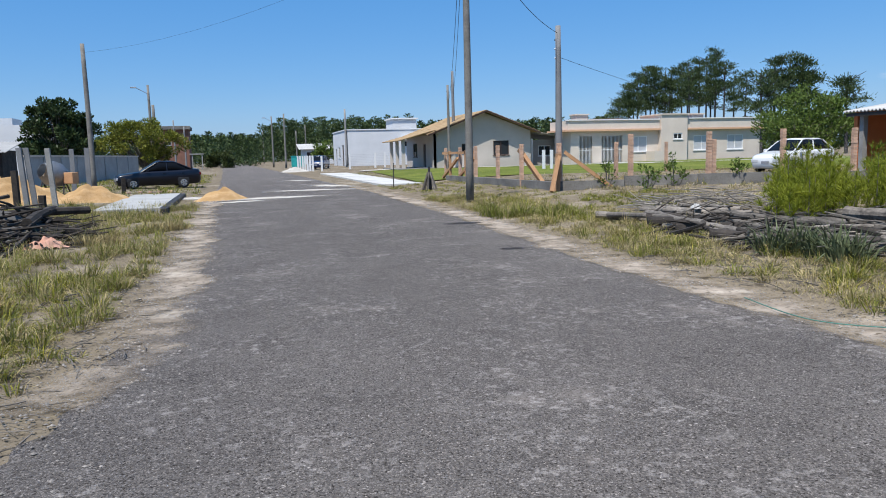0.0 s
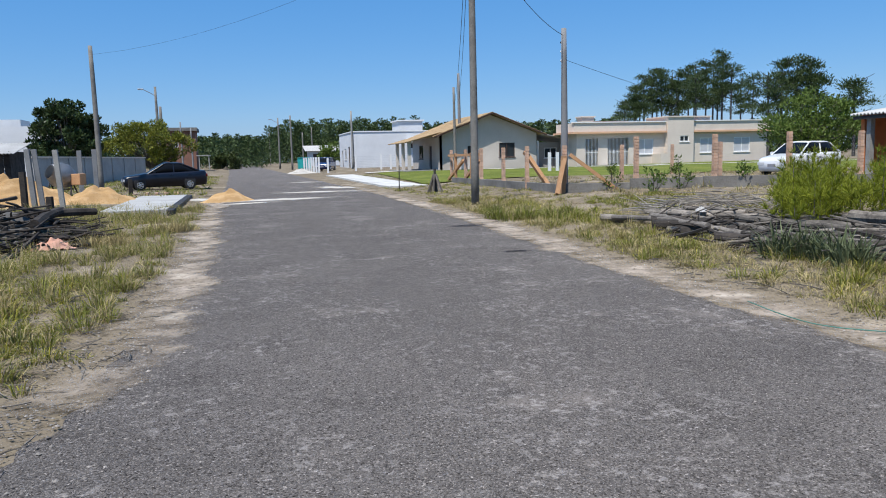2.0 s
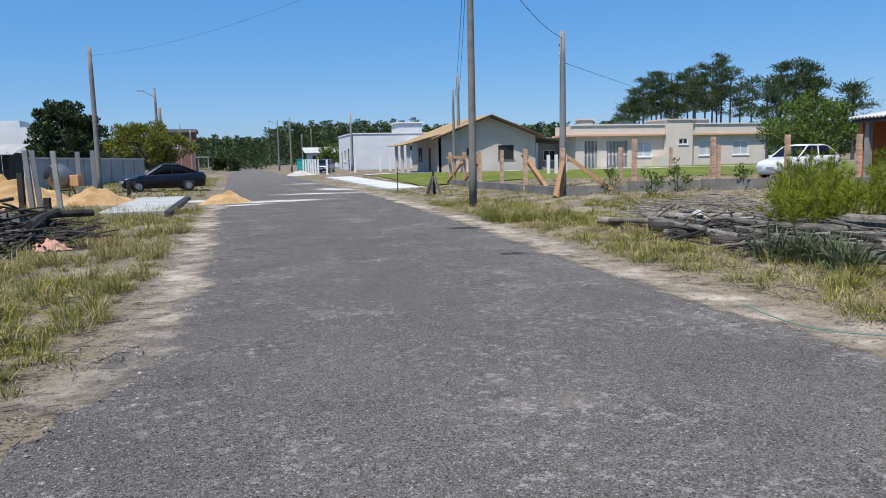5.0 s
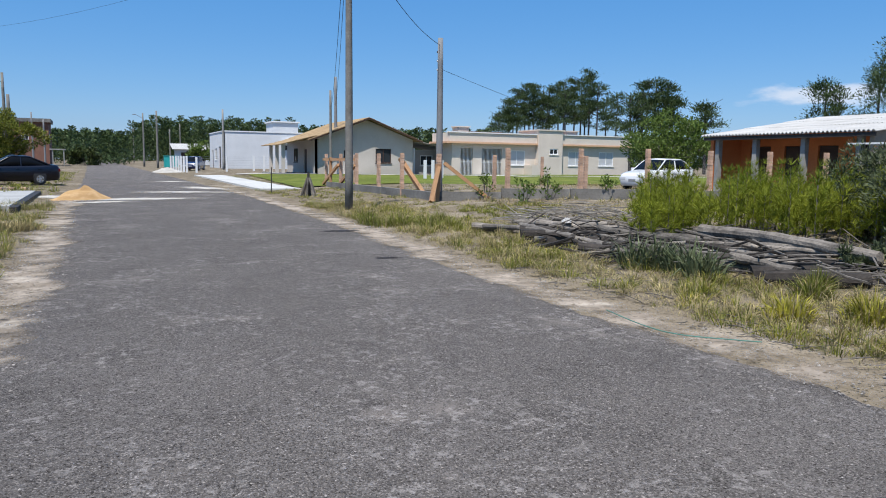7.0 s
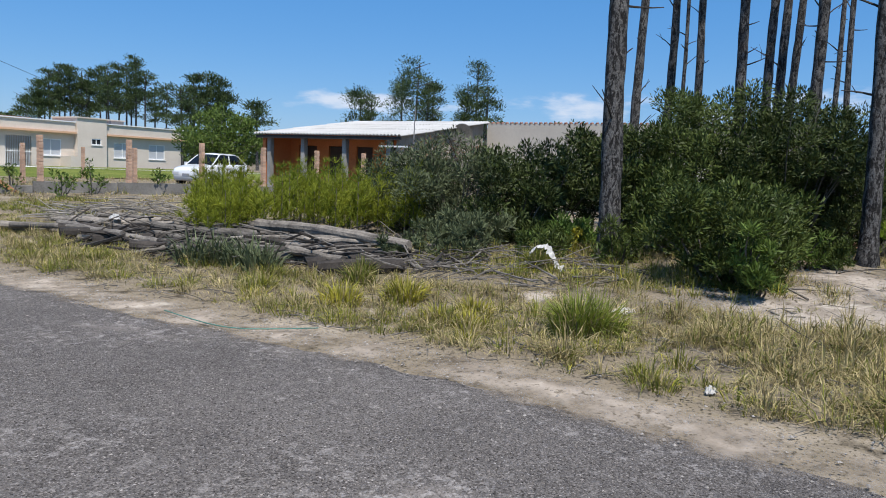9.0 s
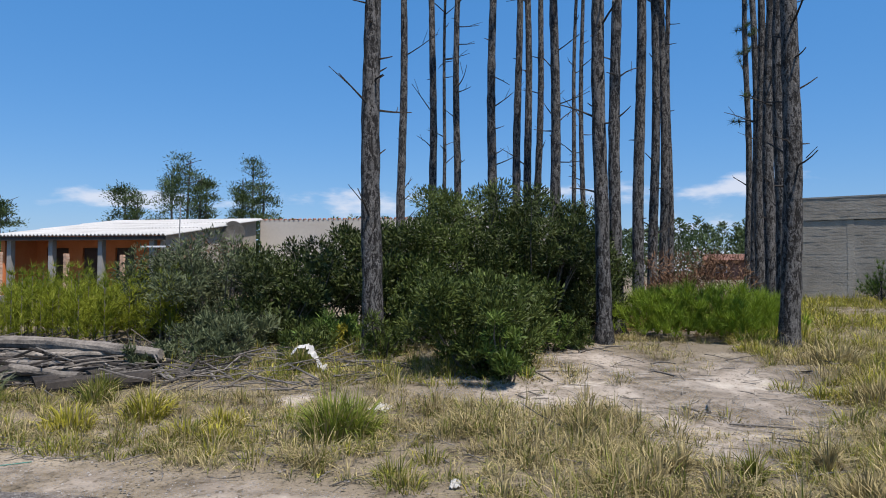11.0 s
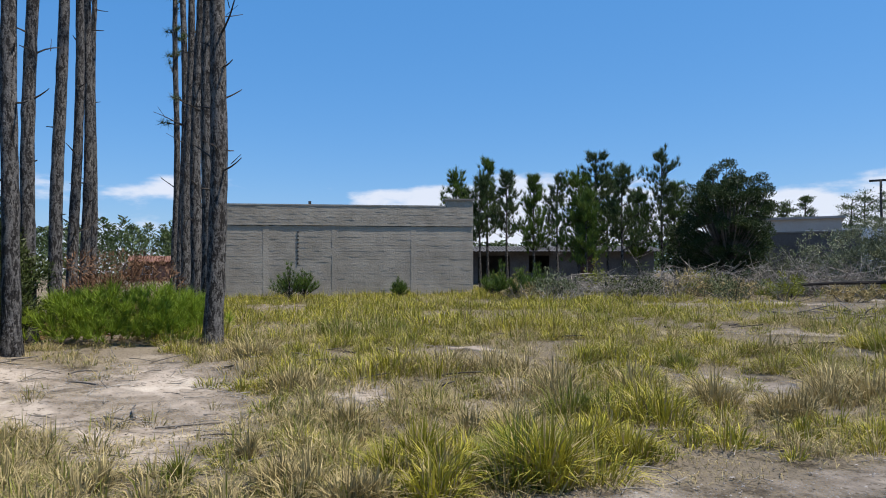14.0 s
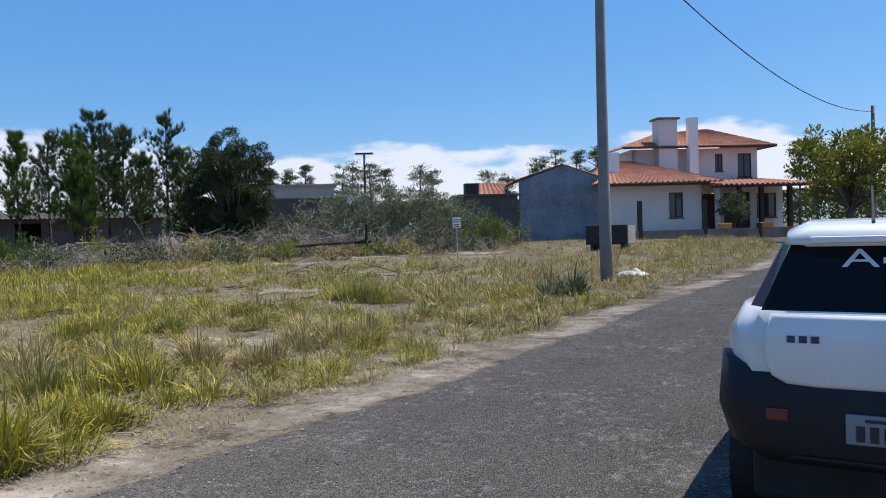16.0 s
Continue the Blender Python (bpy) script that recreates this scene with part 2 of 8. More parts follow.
M["lawn"] = ground_material("mown lawn", [(0.105, 0.130, 0.028), ((0.15, 0.175, 0.038), 0.42, 0.62), ((0.22, 0.20, 0.085), 0.55, 0.72), ((0.065, 0.085, 0.018), 0.5, 0.7)], [0.4, 1.4, 30.0])
M["concrete"] = material("light concrete", (0.46, 0.45, 0.42), (0.60, 0.585, 0.55), 1.2, 30, 0.9, 0.2)
M["concrete_old"] = material("weathered concrete", (0.20, 0.195, 0.18), (0.36, 0.35, 0.33), 1.5, 25, 0.92, 0.4)
M["concrete_mid"] = material("grey cement", (0.30, 0.295, 0.28), (0.44, 0.435, 0.415), 0.9, 12, 0.92, 0.3)
M["kerb"] = material("dirty cement", (0.105, 0.098, 0.088), (0.24, 0.228, 0.208), 1.3, 22, 0.95, 0.4)
M["block"] = material("bare concrete block", (0.24, 0.215, 0.175), (0.385, 0.35, 0.295), 0.9, 14, 0.95, 0.8, vary=0.06)
M["mortar"] = material("mortar", (0.12, 0.118, 0.112), (0.19, 0.185, 0.175), 1.5, 20, 0.95, 0.6)
M["pole_wood"] = material("grey timber pole", (0.115, 0.108, 0.097), (0.25, 0.238, 0.215), 2.0, 24, 0.9, 0.5)
M["pole_cement"] = material("cement pole", (0.150, 0.152, 0.155), (0.245, 0.248, 0.252), 1.4, 26, 0.9, 0.3)
M["steel"] = material("galvanised steel", (0.35, 0.36, 0.37), (0.5, 0.51, 0.52), 3, 40, 0.45, 0.1, metal=0.7)
M["black"] = material("black rubber", (0.012, 0.012, 0.013), (0.03, 0.03, 0.032), 4, 50, 0.7, 0.1)
M["iron"] = material("dark iron", (0.02, 0.018, 0.017), (0.05, 0.045, 0.04), 4, 40, 0.7, 0.2)
M["bark"] = bark_material()
M["dead_wood"] = material("grey dead wood", (0.05, 0.044, 0.038), (0.22, 0.195, 0.168), 3.0, 22, 0.95, 0.6, vary=0.35)
M["charred"] = material("dark rotting wood", (0.012, 0.010, 0.009), (0.062, 0.052, 0.044), 3.0, 22, 0.95, 0.6, vary=0.3)
M["log"] = material("weathered pine log", (0.065, 0.056, 0.047), (0.30, 0.262, 0.22), 2.6, 20, 0.95, 0.7, vary=0.22)
M["brick"] = material("pale clay brick", (0.44, 0.27, 0.18), (0.62, 0.42, 0.30), 4.0, 30, 0.92, 0.4, vary=0.16)
M["plank"] = material("raw orange plank", (0.36, 0.19, 0.09), (0.50, 0.29, 0.15), 2.5, 26, 0.85, 0.3, vary=0.1)
M["needle"] = material("pine needles", (0.026, 0.050, 0.015), (0.088, 0.128, 0.038), 1.6, 9, 0.7, 0.0, vary=0.4, trans=0.15)
M["needle_young"] = material("young pine needles", (0.105, 0.142, 0.008), (0.33, 0.35, 0.025), 1.2, 8, 0.7, 0.0, vary=0.3, trans=0.3)
M["needle_fresh"] = material("fresh pine needles", (0.115, 0.195, 0.010), (0.26, 0.34, 0.03), 1.2, 8, 0.7, 0.0, vary=0.3, trans=0.25)
M["leaf"] = material("dark shrub leaves", (0.014, 0.024, 0.006), (0.085, 0.108, 0.030), 1.3, 9, 0.5, 0.0, vary=0.45, trans=0.1, spec=0.18)
M["needle_bush"] = material("dark fresh pine needles", (0.045, 0.088, 0.010), (0.115, 0.180, 0.030), 1.2, 8, 0.7, 0.0, vary=0.35, trans=0.2)
M["leaf_silver"] = material("silvery willow leaves", (0.080, 0.098, 0.050), (0.235, 0.258, 0.160), 1.2, 9, 0.55, 0.0, vary=0.4, trans=0.15, spec=0.18)
M["leaf_grey"] = material("grey-green leaves", (0.044, 0.060, 0.026), (0.150, 0.172, 0.088), 1.2, 9, 0.55, 0.0, vary=0.4, trans=0.2, spec=0.18)
M["leaf_bright"] = material("bright green leaves", (0.060, 0.105, 0.018), (0.15, 0.20, 0.045), 1.0, 8, 0.5, 0.0, vary=0.35, trans=0.25, spec=0.18)
M["leaf_mid"] = material("green shrub leaves", (0.028, 0.046, 0.009), (0.115, 0.145, 0.036), 1.3, 9, 0.5, 0.0, vary=0.45, trans=0.15, spec=0.18)
M["leaf_lime"] = material("yellow-green leaves", (0.085, 0.110, 0.012), (0.25, 0.25, 0.045), 1.0, 8, 0.5, 0.0, vary=0.35, trans=0.25, spec=0.18)
M["leaf_deep"] = material("deep green leaves", (0.020, 0.036, 0.014), (0.06, 0.088, 0.03), 1.0, 8, 0.45, 0.0, vary=0.35, trans=0.15, spec=0.18)
M["dry_twig"] = material("bare grey twigs", (0.13, 0.115, 0.098), (0.34, 0.31, 0.27), 2.0, 12, 0.9, 0.0, vary=0.3)
M["rust_needle"] = material("dead brown needles", (0.09, 0.045, 0.022), (0.21, 0.115, 0.06), 1.5, 9, 0.9, 0.0, vary=0.35)
M["grass_dry"] = material("dry grass", (0.200, 0.155, 0.062), (0.48, 0.395, 0.195), 0.9, 6, 0.8, 0.0, vary=0.4, trans=0.15)
M["grass_green"] = material("green grass", (0.098, 0.114, 0.014), (0.258, 0.268, 0.044), 0.7, 6, 0.7, 0.0, vary=0.32, trans=0.3)
M["grass_fresh"] = material("fresh green grass", (0.110, 0.150, 0.016), (0.30, 0.33, 0.050), 0.7, 6, 0.7, 0.0, vary=0.32, trans=0.3)
M["grass_yellow"] = material("yellow-green grass", (0.155, 0.158, 0.013), (0.45, 0.392, 0.046), 0.9, 6, 0.7, 0.0, vary=0.4, trans=0.2)
M["wall_sand"] = material("warm grey render", (0.46, 0.41, 0.355), (0.57, 0.515, 0.455), 0.5, 10, 0.93, 0.2)
M["wall_white"] = material("white render", (0.60, 0.61, 0.62), (0.72, 0.73, 0.74), 0.6, 12, 0.9, 0.15)
M["wall_cream"] = material("cream render", (0.60, 0.52, 0.44), (0.70, 0.62, 0.53), 0.6, 12, 0.9, 0.15)
M["wall_grey"] = material("grey cement render", (0.30, 0.285, 0.26), (0.42, 0.40, 0.37), 0.5, 10, 0.93, 0.25)
M["wall_beige"] = material("beige render", (0.47, 0.42, 0.36), (0.57, 0.52, 0.45), 0.5, 10, 0.93, 0.2)
M["wall_pink"] = material("pale pinkish render", (0.62, 0.56, 0.55), (0.74, 0.68, 0.66), 0.6, 10, 0.9, 0.15)
M["wall_orange"] = material("orange painted wall", (0.56, 0.17, 0.055), (0.68, 0.23, 0.085), 0.8, 12, 0.85, 0.15)
M["wall_blue"] = material("mottled blue-grey render", (0.10, 0.13, 0.17), (0.235, 0.27, 0.32), 0.75, 5, 0.92, 0.3)
M["wall_dark"] = material("sooty render", (0.06, 0.057, 0.055), (0.13, 0.125, 0.12), 0.8, 9, 0.95, 0.3)
M["wall_brown"] = material("brown brick wall", (0.15, 0.075, 0.055), (0.25, 0.125, 0.085), 1.2, 14, 0.92, 0.3)
M["trim_peach"] = material("peach painted trim", (0.60, 0.36, 0.22), (0.68, 0.43, 0.28), 1.0, 16, 0.85, 0.1)
M["trim_white"] = material("white paint", (0.74, 0.74, 0.73), (0.82, 0.82, 0.81), 1.0, 20, 0.6, 0.05)
M["tile_red"] = material("clay roof tile", (0.23, 0.095, 0.06), (0.42, 0.205, 0.135), 1.1, 9, 0.88, 0.3, vary=0.2)
M["tile_tan"] = material("tan roof tile", (0.27, 0.18, 0.095), (0.40, 0.29, 0.165), 0.9, 9, 0.88, 0.3)
M["fibre"] = material("pale fibre cement", (0.37, 0.36, 0.34), (0.53, 0.52, 0.50), 0.7, 14, 0.9, 0.2)
M["wood_dark"] = material("dark stained wood", (0.035, 0.018, 0.013), (0.075, 0.04, 0.028), 2.0, 24, 0.6, 0.2)
M["shade"] = material("painted interior shade", (0.03, 0.028, 0.026), (0.06, 0.055, 0.05), 1.0, 10, 0.9, 0.0)
M["glass"] = glass("window glass")
M["tint"] = glass("tinted car glass", (0.008, 0.009, 0.011))
M["tint"].node_tree.nodes["Principled BSDF"].inputs["Specular IOR Level"].default_value = 0.12
M["car_navy"] = paint("navy car paint", (0.004, 0.005, 0.012), 0.3, 0.35)
M["car_white"] = paint("white car paint", (0.74, 0.75, 0.76))
M["car_blue"] = paint("blue car paint", (0.02, 0.03, 0.09))
M["plastic_dark"] = material("dark blue-grey plastic", (0.006, 0.007, 0.010), (0.012, 0.0135, 0.018), 3, 60, 0.6, 0.1)
M["lamp_red"] = paint("red lamp lens", (0.14, 0.010, 0.008), 0.2)
M["lamp_wine"] = paint("dark wine lamp lens", (0.035, 0.006, 0.010), 0.45, 0.08)
M["lamp_clear"] = paint("clear lamp lens", (0.55, 0.56, 0.58), 0.15)
M["chrome"] = material("chrome", (0.6, 0.6, 0.62), (0.72, 0.72, 0.74), 3, 40, 0.25, 0.0, metal=0.9)
M["plate"] = material("grey plate", (0.20, 0.205, 0.23), (0.26, 0.265, 0.29), 3, 40, 0.5, 0.0)
M["letters"] = material("white film", (0.62, 0.64, 0.67), (0.70, 0.72, 0.75), 3, 40, 0.5, 0.0)
M["cloth"] = material("faded salmon cloth", (0.42, 0.20, 0.13), (0.60, 0.36, 0.27), 2.5, 18, 0.9, 0.4)
M["plastic_bag"] = material("white plastic bag", (0.36, 0.35, 0.33), (0.52, 0.51, 0.485), 3, 14, 0.5, 0.4)
M["rope"] = material("green nylon rope", (0.04, 0.15, 0.12), (0.07, 0.22, 0.18), 5, 50, 0.7, 0.1)
M["terracotta"] = material("terracotta", (0.42, 0.20, 0.06), (0.52, 0.27, 0.10), 3, 20, 0.85, 0.1)
M["teal"] = material("teal plastic", (0.02, 0.30, 0.29), (0.04, 0.42, 0.40), 3, 20, 0.5, 0.1)


# ---- mesh helpers ----
def link_np(name, verts, faces, mat, parent=None, smooth=False):
    """A mesh from numpy arrays; faces all have the same number of corners."""
    me = bpy.data.meshes.new(name)
    verts, faces = np.asarray(verts, np.float32), np.asarray(faces, np.int32)
    k = faces.shape[1]
    me.vertices.add(len(verts))
    me.vertices.foreach_set("co", verts.ravel())
    me.loops.add(faces.size)
    me.loops.foreach_set("vertex_index", faces.ravel())
    me.polygons.add(len(faces))
    me.polygons.foreach_set("loop_start", np.arange(0, faces.size, k, dtype=np.int32))
    me.polygons.foreach_set("use_smooth", np.full(len(faces), smooth))
    me.update(calc_edges=True)
    me.materials.append(mat)
    ob = new(name, me)
    ob.parent = parent
    return ob


def part(name, bm, mat, parent=None, label="", smooth=False):
    me = bpy.data.meshes.new(name)
    if smooth:
        for f in bm.faces:
            f.smooth = True
    bm.to_mesh(me)
    bm.free()
    me.materials.append(mat)
    ob = new(name, me)
    ob.parent = parent
    if label:
        ob["label"] = label
    return ob


def thing(name, x, y, z, label, category, group="", kind="", rz=0):
    ob = new(name)
    ob.empty_display_size = 0.2
    ob.matrix_basis = pose(x, y, z, 0, 0, rz)
    return tagged(ob, label, category, group, kind)


def box(bm, x0, y0, z0, x1, y1, z1, bevel=0.0, turn=None):
    c = Matrix.Translation(((x0 + x1) / 2, (y0 + y1) / 2, (z0 + z1) / 2)) @ Matrix.Diagonal((abs(x1 - x0), abs(y1 - y0), abs(z1 - z0), 1))
    v = bmesh.ops.create_cube(bm, size=1, matrix=(turn or Matrix.Identity(4)) @ c)["verts"]
    if bevel:
        bmesh.ops.bevel(bm, geom=list({e for q in v for e in q.link_edges}), offset=bevel, segments=2, affect="EDGES", profile=0.6)
    return bm


def boxes(*bs, bevel=0.0):
    bm = bmesh.new()
    for b in bs:
        box(bm, *b, bevel=bevel)
    return bm


def rod(bm, p0, p1, r0, r1=None, seg=8, bend=0.0, steps=1, caps=True):
    """A tapered, optionally bowed round bar."""
    p0, p1 = Vector(p0), Vector(p1)
    r1 = r0 if r1 is None else r1
    d = (p1 - p0).normalized()
    a = d.orthogonal().normalized()
    b = d.cross(a)
    rings = []
    for i in range(steps + 1):
        f = i / steps
        c = p0.lerp(p1, f) + a * bend * math.sin(f * math.pi)
        r = r0 + (r1 - r0) * f
        rings.append([bm.verts.new(c + (a * math.cos(q) + b * math.sin(q)) * r) for q in (2 * math.pi * k / seg for k in range(seg))])
    for i in range(steps):
        for k in range(seg):
            bm.faces.new((rings[i][k], rings[i][(k + 1) % seg], rings[i + 1][(k + 1) % seg], rings[i + 1][k]))
    if caps:
        bm.faces.new(rings[0][::-1])
        bm.faces.new(rings[-1])
    return bm


def spot(bearing, d):
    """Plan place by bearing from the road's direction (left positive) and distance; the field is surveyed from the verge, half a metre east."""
    a = radians(bearing)
    ox, oy = (0.47, -0.19) if -146 < bearing < -63 else (0.2, 0.05) if -63 <= bearing < -46 else (0.15, -0.2) if bearing <= -146 or bearing > 150 else (0, 0)
    return ox - d * math.sin(a), oy + d * math.cos(a)


# ---- lie of the land ----
EDGE_Y = np.array([-400, -60, -22, -13, -8, -3, 0, 2.5, 6, 9, 15, 29, 60, 100, 260, 600.0])
EDGE_R = np.array([-52, -4.6, 0.4, 2.3, 3.1, 4.2, 4.45, 4.85, 4.85, 4.95, 5.45, 6.0, 6.0, 5.8, 5.2, 4.0])
EDGE_L = np.array([-58, -10.4, -5.2, -3.3, -2.4, -1.8, -1.75, -1.7, -0.98, -0.82, -0.72, -0.70, -0.6, -0.6, -1.0, -2.0])


def smooth01(v):
    v = np.clip(v, 0, 1)
    return v * v * (3 - 2 * v)


def road_z(y):
    y = np.asarray(y, float)
    return np.minimum(0.0035 * np.maximum(0, y - 10), 0.75) + np.minimum(0.016 * np.maximum(0, -y - 7), 0.6)


def land(x, y):
    """Height of the ground: the lots lie a little above the road."""
    x, y = np.asarray(x, float), np.asarray(y, float)
    e, w = x - np.interp(y, EDGE_Y, EDGE_R), np.interp(y, EDGE_Y, EDGE_L) - x
    z = road_z(y) + 0.28 * smooth01((e - 0.2) / 9) + 0.12 * smooth01((e - 14) / 25) + 0.1 * smooth01((w - 0.2) / 5)
    off = smooth01(np.maximum(e, w) / 1.5)
    wob = 0.035 * np.sin(x * 1.9 + 1.3 * np.sin(y * 0.8)) * np.sin(y * 1.6 + np.sin(x * 1.1)) + 0.02 * np.sin(x * 4.3 + y * 3.1)
    return z + off * wob * np.exp(-(x * x + y * y) / 2500.0)


def gz(x, y):
    return float(land(x, y))


gx = 3 + 5 * np.sinh(np.linspace(-6.4, 6.4, 320))
gy = 3 + 5 * np.sinh(np.linspace(-6.4, 6.4, 320))
GX, GY = np.meshgrid(gx, gy)
GZ = land(GX, GY)
inroad = (GX > np.interp(GY, EDGE_Y, EDGE_L) + 0.35) & (GX < np.interp(GY, EDGE_Y, EDGE_R) - 0.35)
GZ = GZ - 0.06 * inroad
n = len(gx)
idx = np.arange(n * n).reshape(n, n)
quads = np.stack([idx[:-1, :-1], idx[:-1, 1:], idx[1:, 1:], idx[1:, :-1]], -1).reshape(-1, 4)
tagged(link_np("ground", np.stack([GX, GY, GZ], -1).reshape(-1, 3), quads, M["ground"], smooth=True), "flat sandy ground with dry soil and litter", "ground", kind="structure")


def strip(name, ys, left, right, lift, mat, cols=13, crown=0.0, drop=0.03):
    """A sheet between two edge lines that follows the land, with edges pressed into it."""
    u = np.linspace(0, 1, cols)
    X = left[:, None] + (right - left)[:, None] * u[None]
    Y = np.repeat(ys[:, None], cols, 1)
    Z = road_z(Y) + lift + crown * (1 - (2 * u - 1)[None] ** 2)
    Z[:, 0] -= drop
    Z[:, -1] -= drop
    i = np.arange(len(ys) * cols).reshape(len(ys), cols)
    q = np.stack([i[:-1, :-1], i[:-1, 1:], i[1:, 1:], i[1:, :-1]], -1).reshape(-1, 4)
    return link_np(name, np.stack([X, Y, Z], -1).reshape(-1, 3), q, mat, smooth=True)


def ragged(ys, amp, seed):
    return np.array([amp * (noise.noise((y * 0.9, seed, 0)) + 0.6 * noise.noise((y * 3.1, seed, 4)) + 0.35 * noise.noise((y * 8.0, seed, 9))) for y in ys])


ys = np.concatenate([np.arange(-400, -40, 6), np.arange(-40, -12, 0.5), np.arange(-12, 26, 0.12), np.arange(26, 60, 0.5), np.arange(60, 600, 6)])
near = np.exp(-((ys - 5) / 30) ** 2)
LE = np.interp(ys, EDGE_Y, EDGE_L) + ragged(ys, 0.30, 1.7) * (0.3 + 0.7 * near)
RE = np.interp(ys, EDGE_Y, EDGE_R) + ragged(ys, 0.14, 5.2) * (0.3 + 0.7 * near)
tagged(strip("road", ys, LE, RE, 0.012, M["asphalt"], cols=17, crown=0.02, drop=0.035), "worn grey asphalt road with coarse pale grit", "road", kind="structure")


def patch(name, x, y, rx, ry, mat, lift, label, category, seed, turn=0.0, kind="structure", ragg=0.35):
    """A thin irregular spread of loose stuff that follows the land."""
    c, s = math.cos(turn), math.sin(turn)
    rings, seg = 5, 48
    V, F = [(x, y)], []
    for r in range(1, rings + 1):
        for k in range(seg):
            a = 2 * math.pi * k / seg
            f = r / rings * (1 + ragg * (noise.noise((math.cos(a) * 1.7, math.sin(a) * 1.7, seed)) + 0.7 * noise.noise((math.cos(a) * 5, math.sin(a) * 5, seed + 7))))
            px, py = rx * f * math.cos(a), ry * f * math.sin(a)
            V.append((x + px * c - py * s, y + px * s + py * c))
    V = np.array(V)
    L, R = np.interp(V[:, 1], EDGE_Y, EDGE_L), np.interp(V[:, 1], EDGE_Y, EDGE_R)
    Z = land(V[:, 0], V[:, 1])
    u = np.clip((V[:, 0] - L) / (R - L), 0, 1)
    Z = Z + np.where((V[:, 0] > L) & (V[:, 0] < R), 0.012 + 0.02 * (1 - (2 * u - 1) ** 2), 0.0)
    ring = np.concatenate([[0], np.repeat(np.arange(1, rings + 1), seg)])
    Z += lift * (1 - (ring / rings) ** 3) - 0.004 * (ring == rings) + 0.004
    for k in range(seg):
        F.append((0, 1 + k, 1 + (k + 1) % seg, 1 + (k + 1) % seg))
    tri = [f[:3] for f in F]
    for r in range(rings - 1):
        for k in range(seg):
            a, b = 1 + r * seg + k, 1 + r * seg + (k + 1) % seg
            tri += [(a, a + seg, b + seg), (a, b + seg, b)]
    ob = link_np(name, np.column_stack([V, Z]), tri, mat, smooth=True)
    at = ob.data.attributes.new("cover", "FLOAT", "POINT")
    at.data.foreach_set("value", (0.72 * (1 - (ring / rings) ** 1.4)).astype(np.float32))
    return tagged(ob, label, category, kind=kind)


def edge_sand(name, ys, inner, outer, label, side, seed, mat="sand"):
    """A strip of loose sand along an asphalt edge, thinning out to both sides."""
    cols = 11
    u = np.linspace(0, 1, cols)
    X = inner[:, None] + (outer - inner)[:, None] * u[None]
    Y = np.repeat(ys[:, None], cols, 1)
    L, R = np.interp(Y, EDGE_Y, EDGE_L), np.interp(Y, EDGE_Y, EDGE_R)
    v = np.clip((X - L) / (R - L), 0, 1)
    Z = np.maximum(land(X, Y), road_z(Y) + 0.012 + 0.02 * (1 - (2 * v - 1) ** 2)) + 0.009
    i = np.arange(len(ys) * cols).reshape(len(ys), cols)
    q = np.stack([i[:-1, :-1], i[:-1, 1:], i[1:, 1:], i[1:, :-1]], -1).reshape(-1, 4)
    ob = link_np(name, np.stack([X, Y, Z], -1).reshape(-1, 3), q, M[mat], smooth=True)
    wave = np.array([(np.interp(y, (-6, -1), (0.46, 0.47)) if side > 0 else np.interp(y, (4.4, 7), (0.38, 0.50))) + 0.30 * noise.noise((y * 0.55, seed, 0)) + 0.25 * noise.noise((y * 2.1, seed, 3)) for y in ys])
    cov = (np.clip(wave, 0.1, 0.64) * np.clip((ys - ys[0]) / 0.8, 0, 1))[:, None] * (1 - np.abs(2 * u - 1) ** 2.2)[None]
    at = ob.data.attributes.new("cover", "FLOAT", "POINT")
    at.data.foreach_set("value", cov.ravel().astype(np.float32))
    return tagged(ob, label, "sand", kind="structure")


# ---- verges, spreads of sand, lawn, pavement ----
ev = np.arange(-30, 36, 0.15)
er = np.interp(ev, EDGE_Y, EDGE_R) + ragged(ev, 0.12, 8.8)
edge_sand("sand_verge", ev, er - 0.50, er + 0.50, "strip of pale loose sand along the asphalt edge", 1, 3.3)
ew = np.arange(4.4, 34, 0.12)
el_ = np.interp(ew, EDGE_Y, EDGE_L) + ragged(ew, 0.25, 6.4)
edge_sand("sand_verge", ew, el_ + 0.62, el_ - 0.35, "washed-out pale sand over the broken asphalt edge", -1, 9.1)
for k, (x, y, rx, ry, q) in enumerate([(1.6, 28.2, 3.2, 1.1, 0.05), (3.8, 33.5, 2.8, 1.0, -0.06), (0.4, 26.6, 1.5, 0.7, 0.2), (5.2, 38.0, 1.5, 2.6, 0.3), (4.6, 48.0, 1.6, 1.2, 0.0), (-1.2, 30.8, 1.2, 1.6, 0.0)]):
    patch("sand_spill", x, y, rx, ry, M["white_sand"], 0.012, "thin spill of white sand across the asphalt", "sand", 41.1 + k, q, ragg=0.5)
for k, (x, y, rx, ry, q) in enumerate([(4.9, 15.0, 0.75, 0.30, 0.1), (4.2, 10.6, 0.30, 0.16, 0.0)]):
    patch("asphalt_patch", x, y, rx, ry, M["asphalt_patch"], 0.006, "dark patch mended in the asphalt", "patch", 61.1 + k, q)
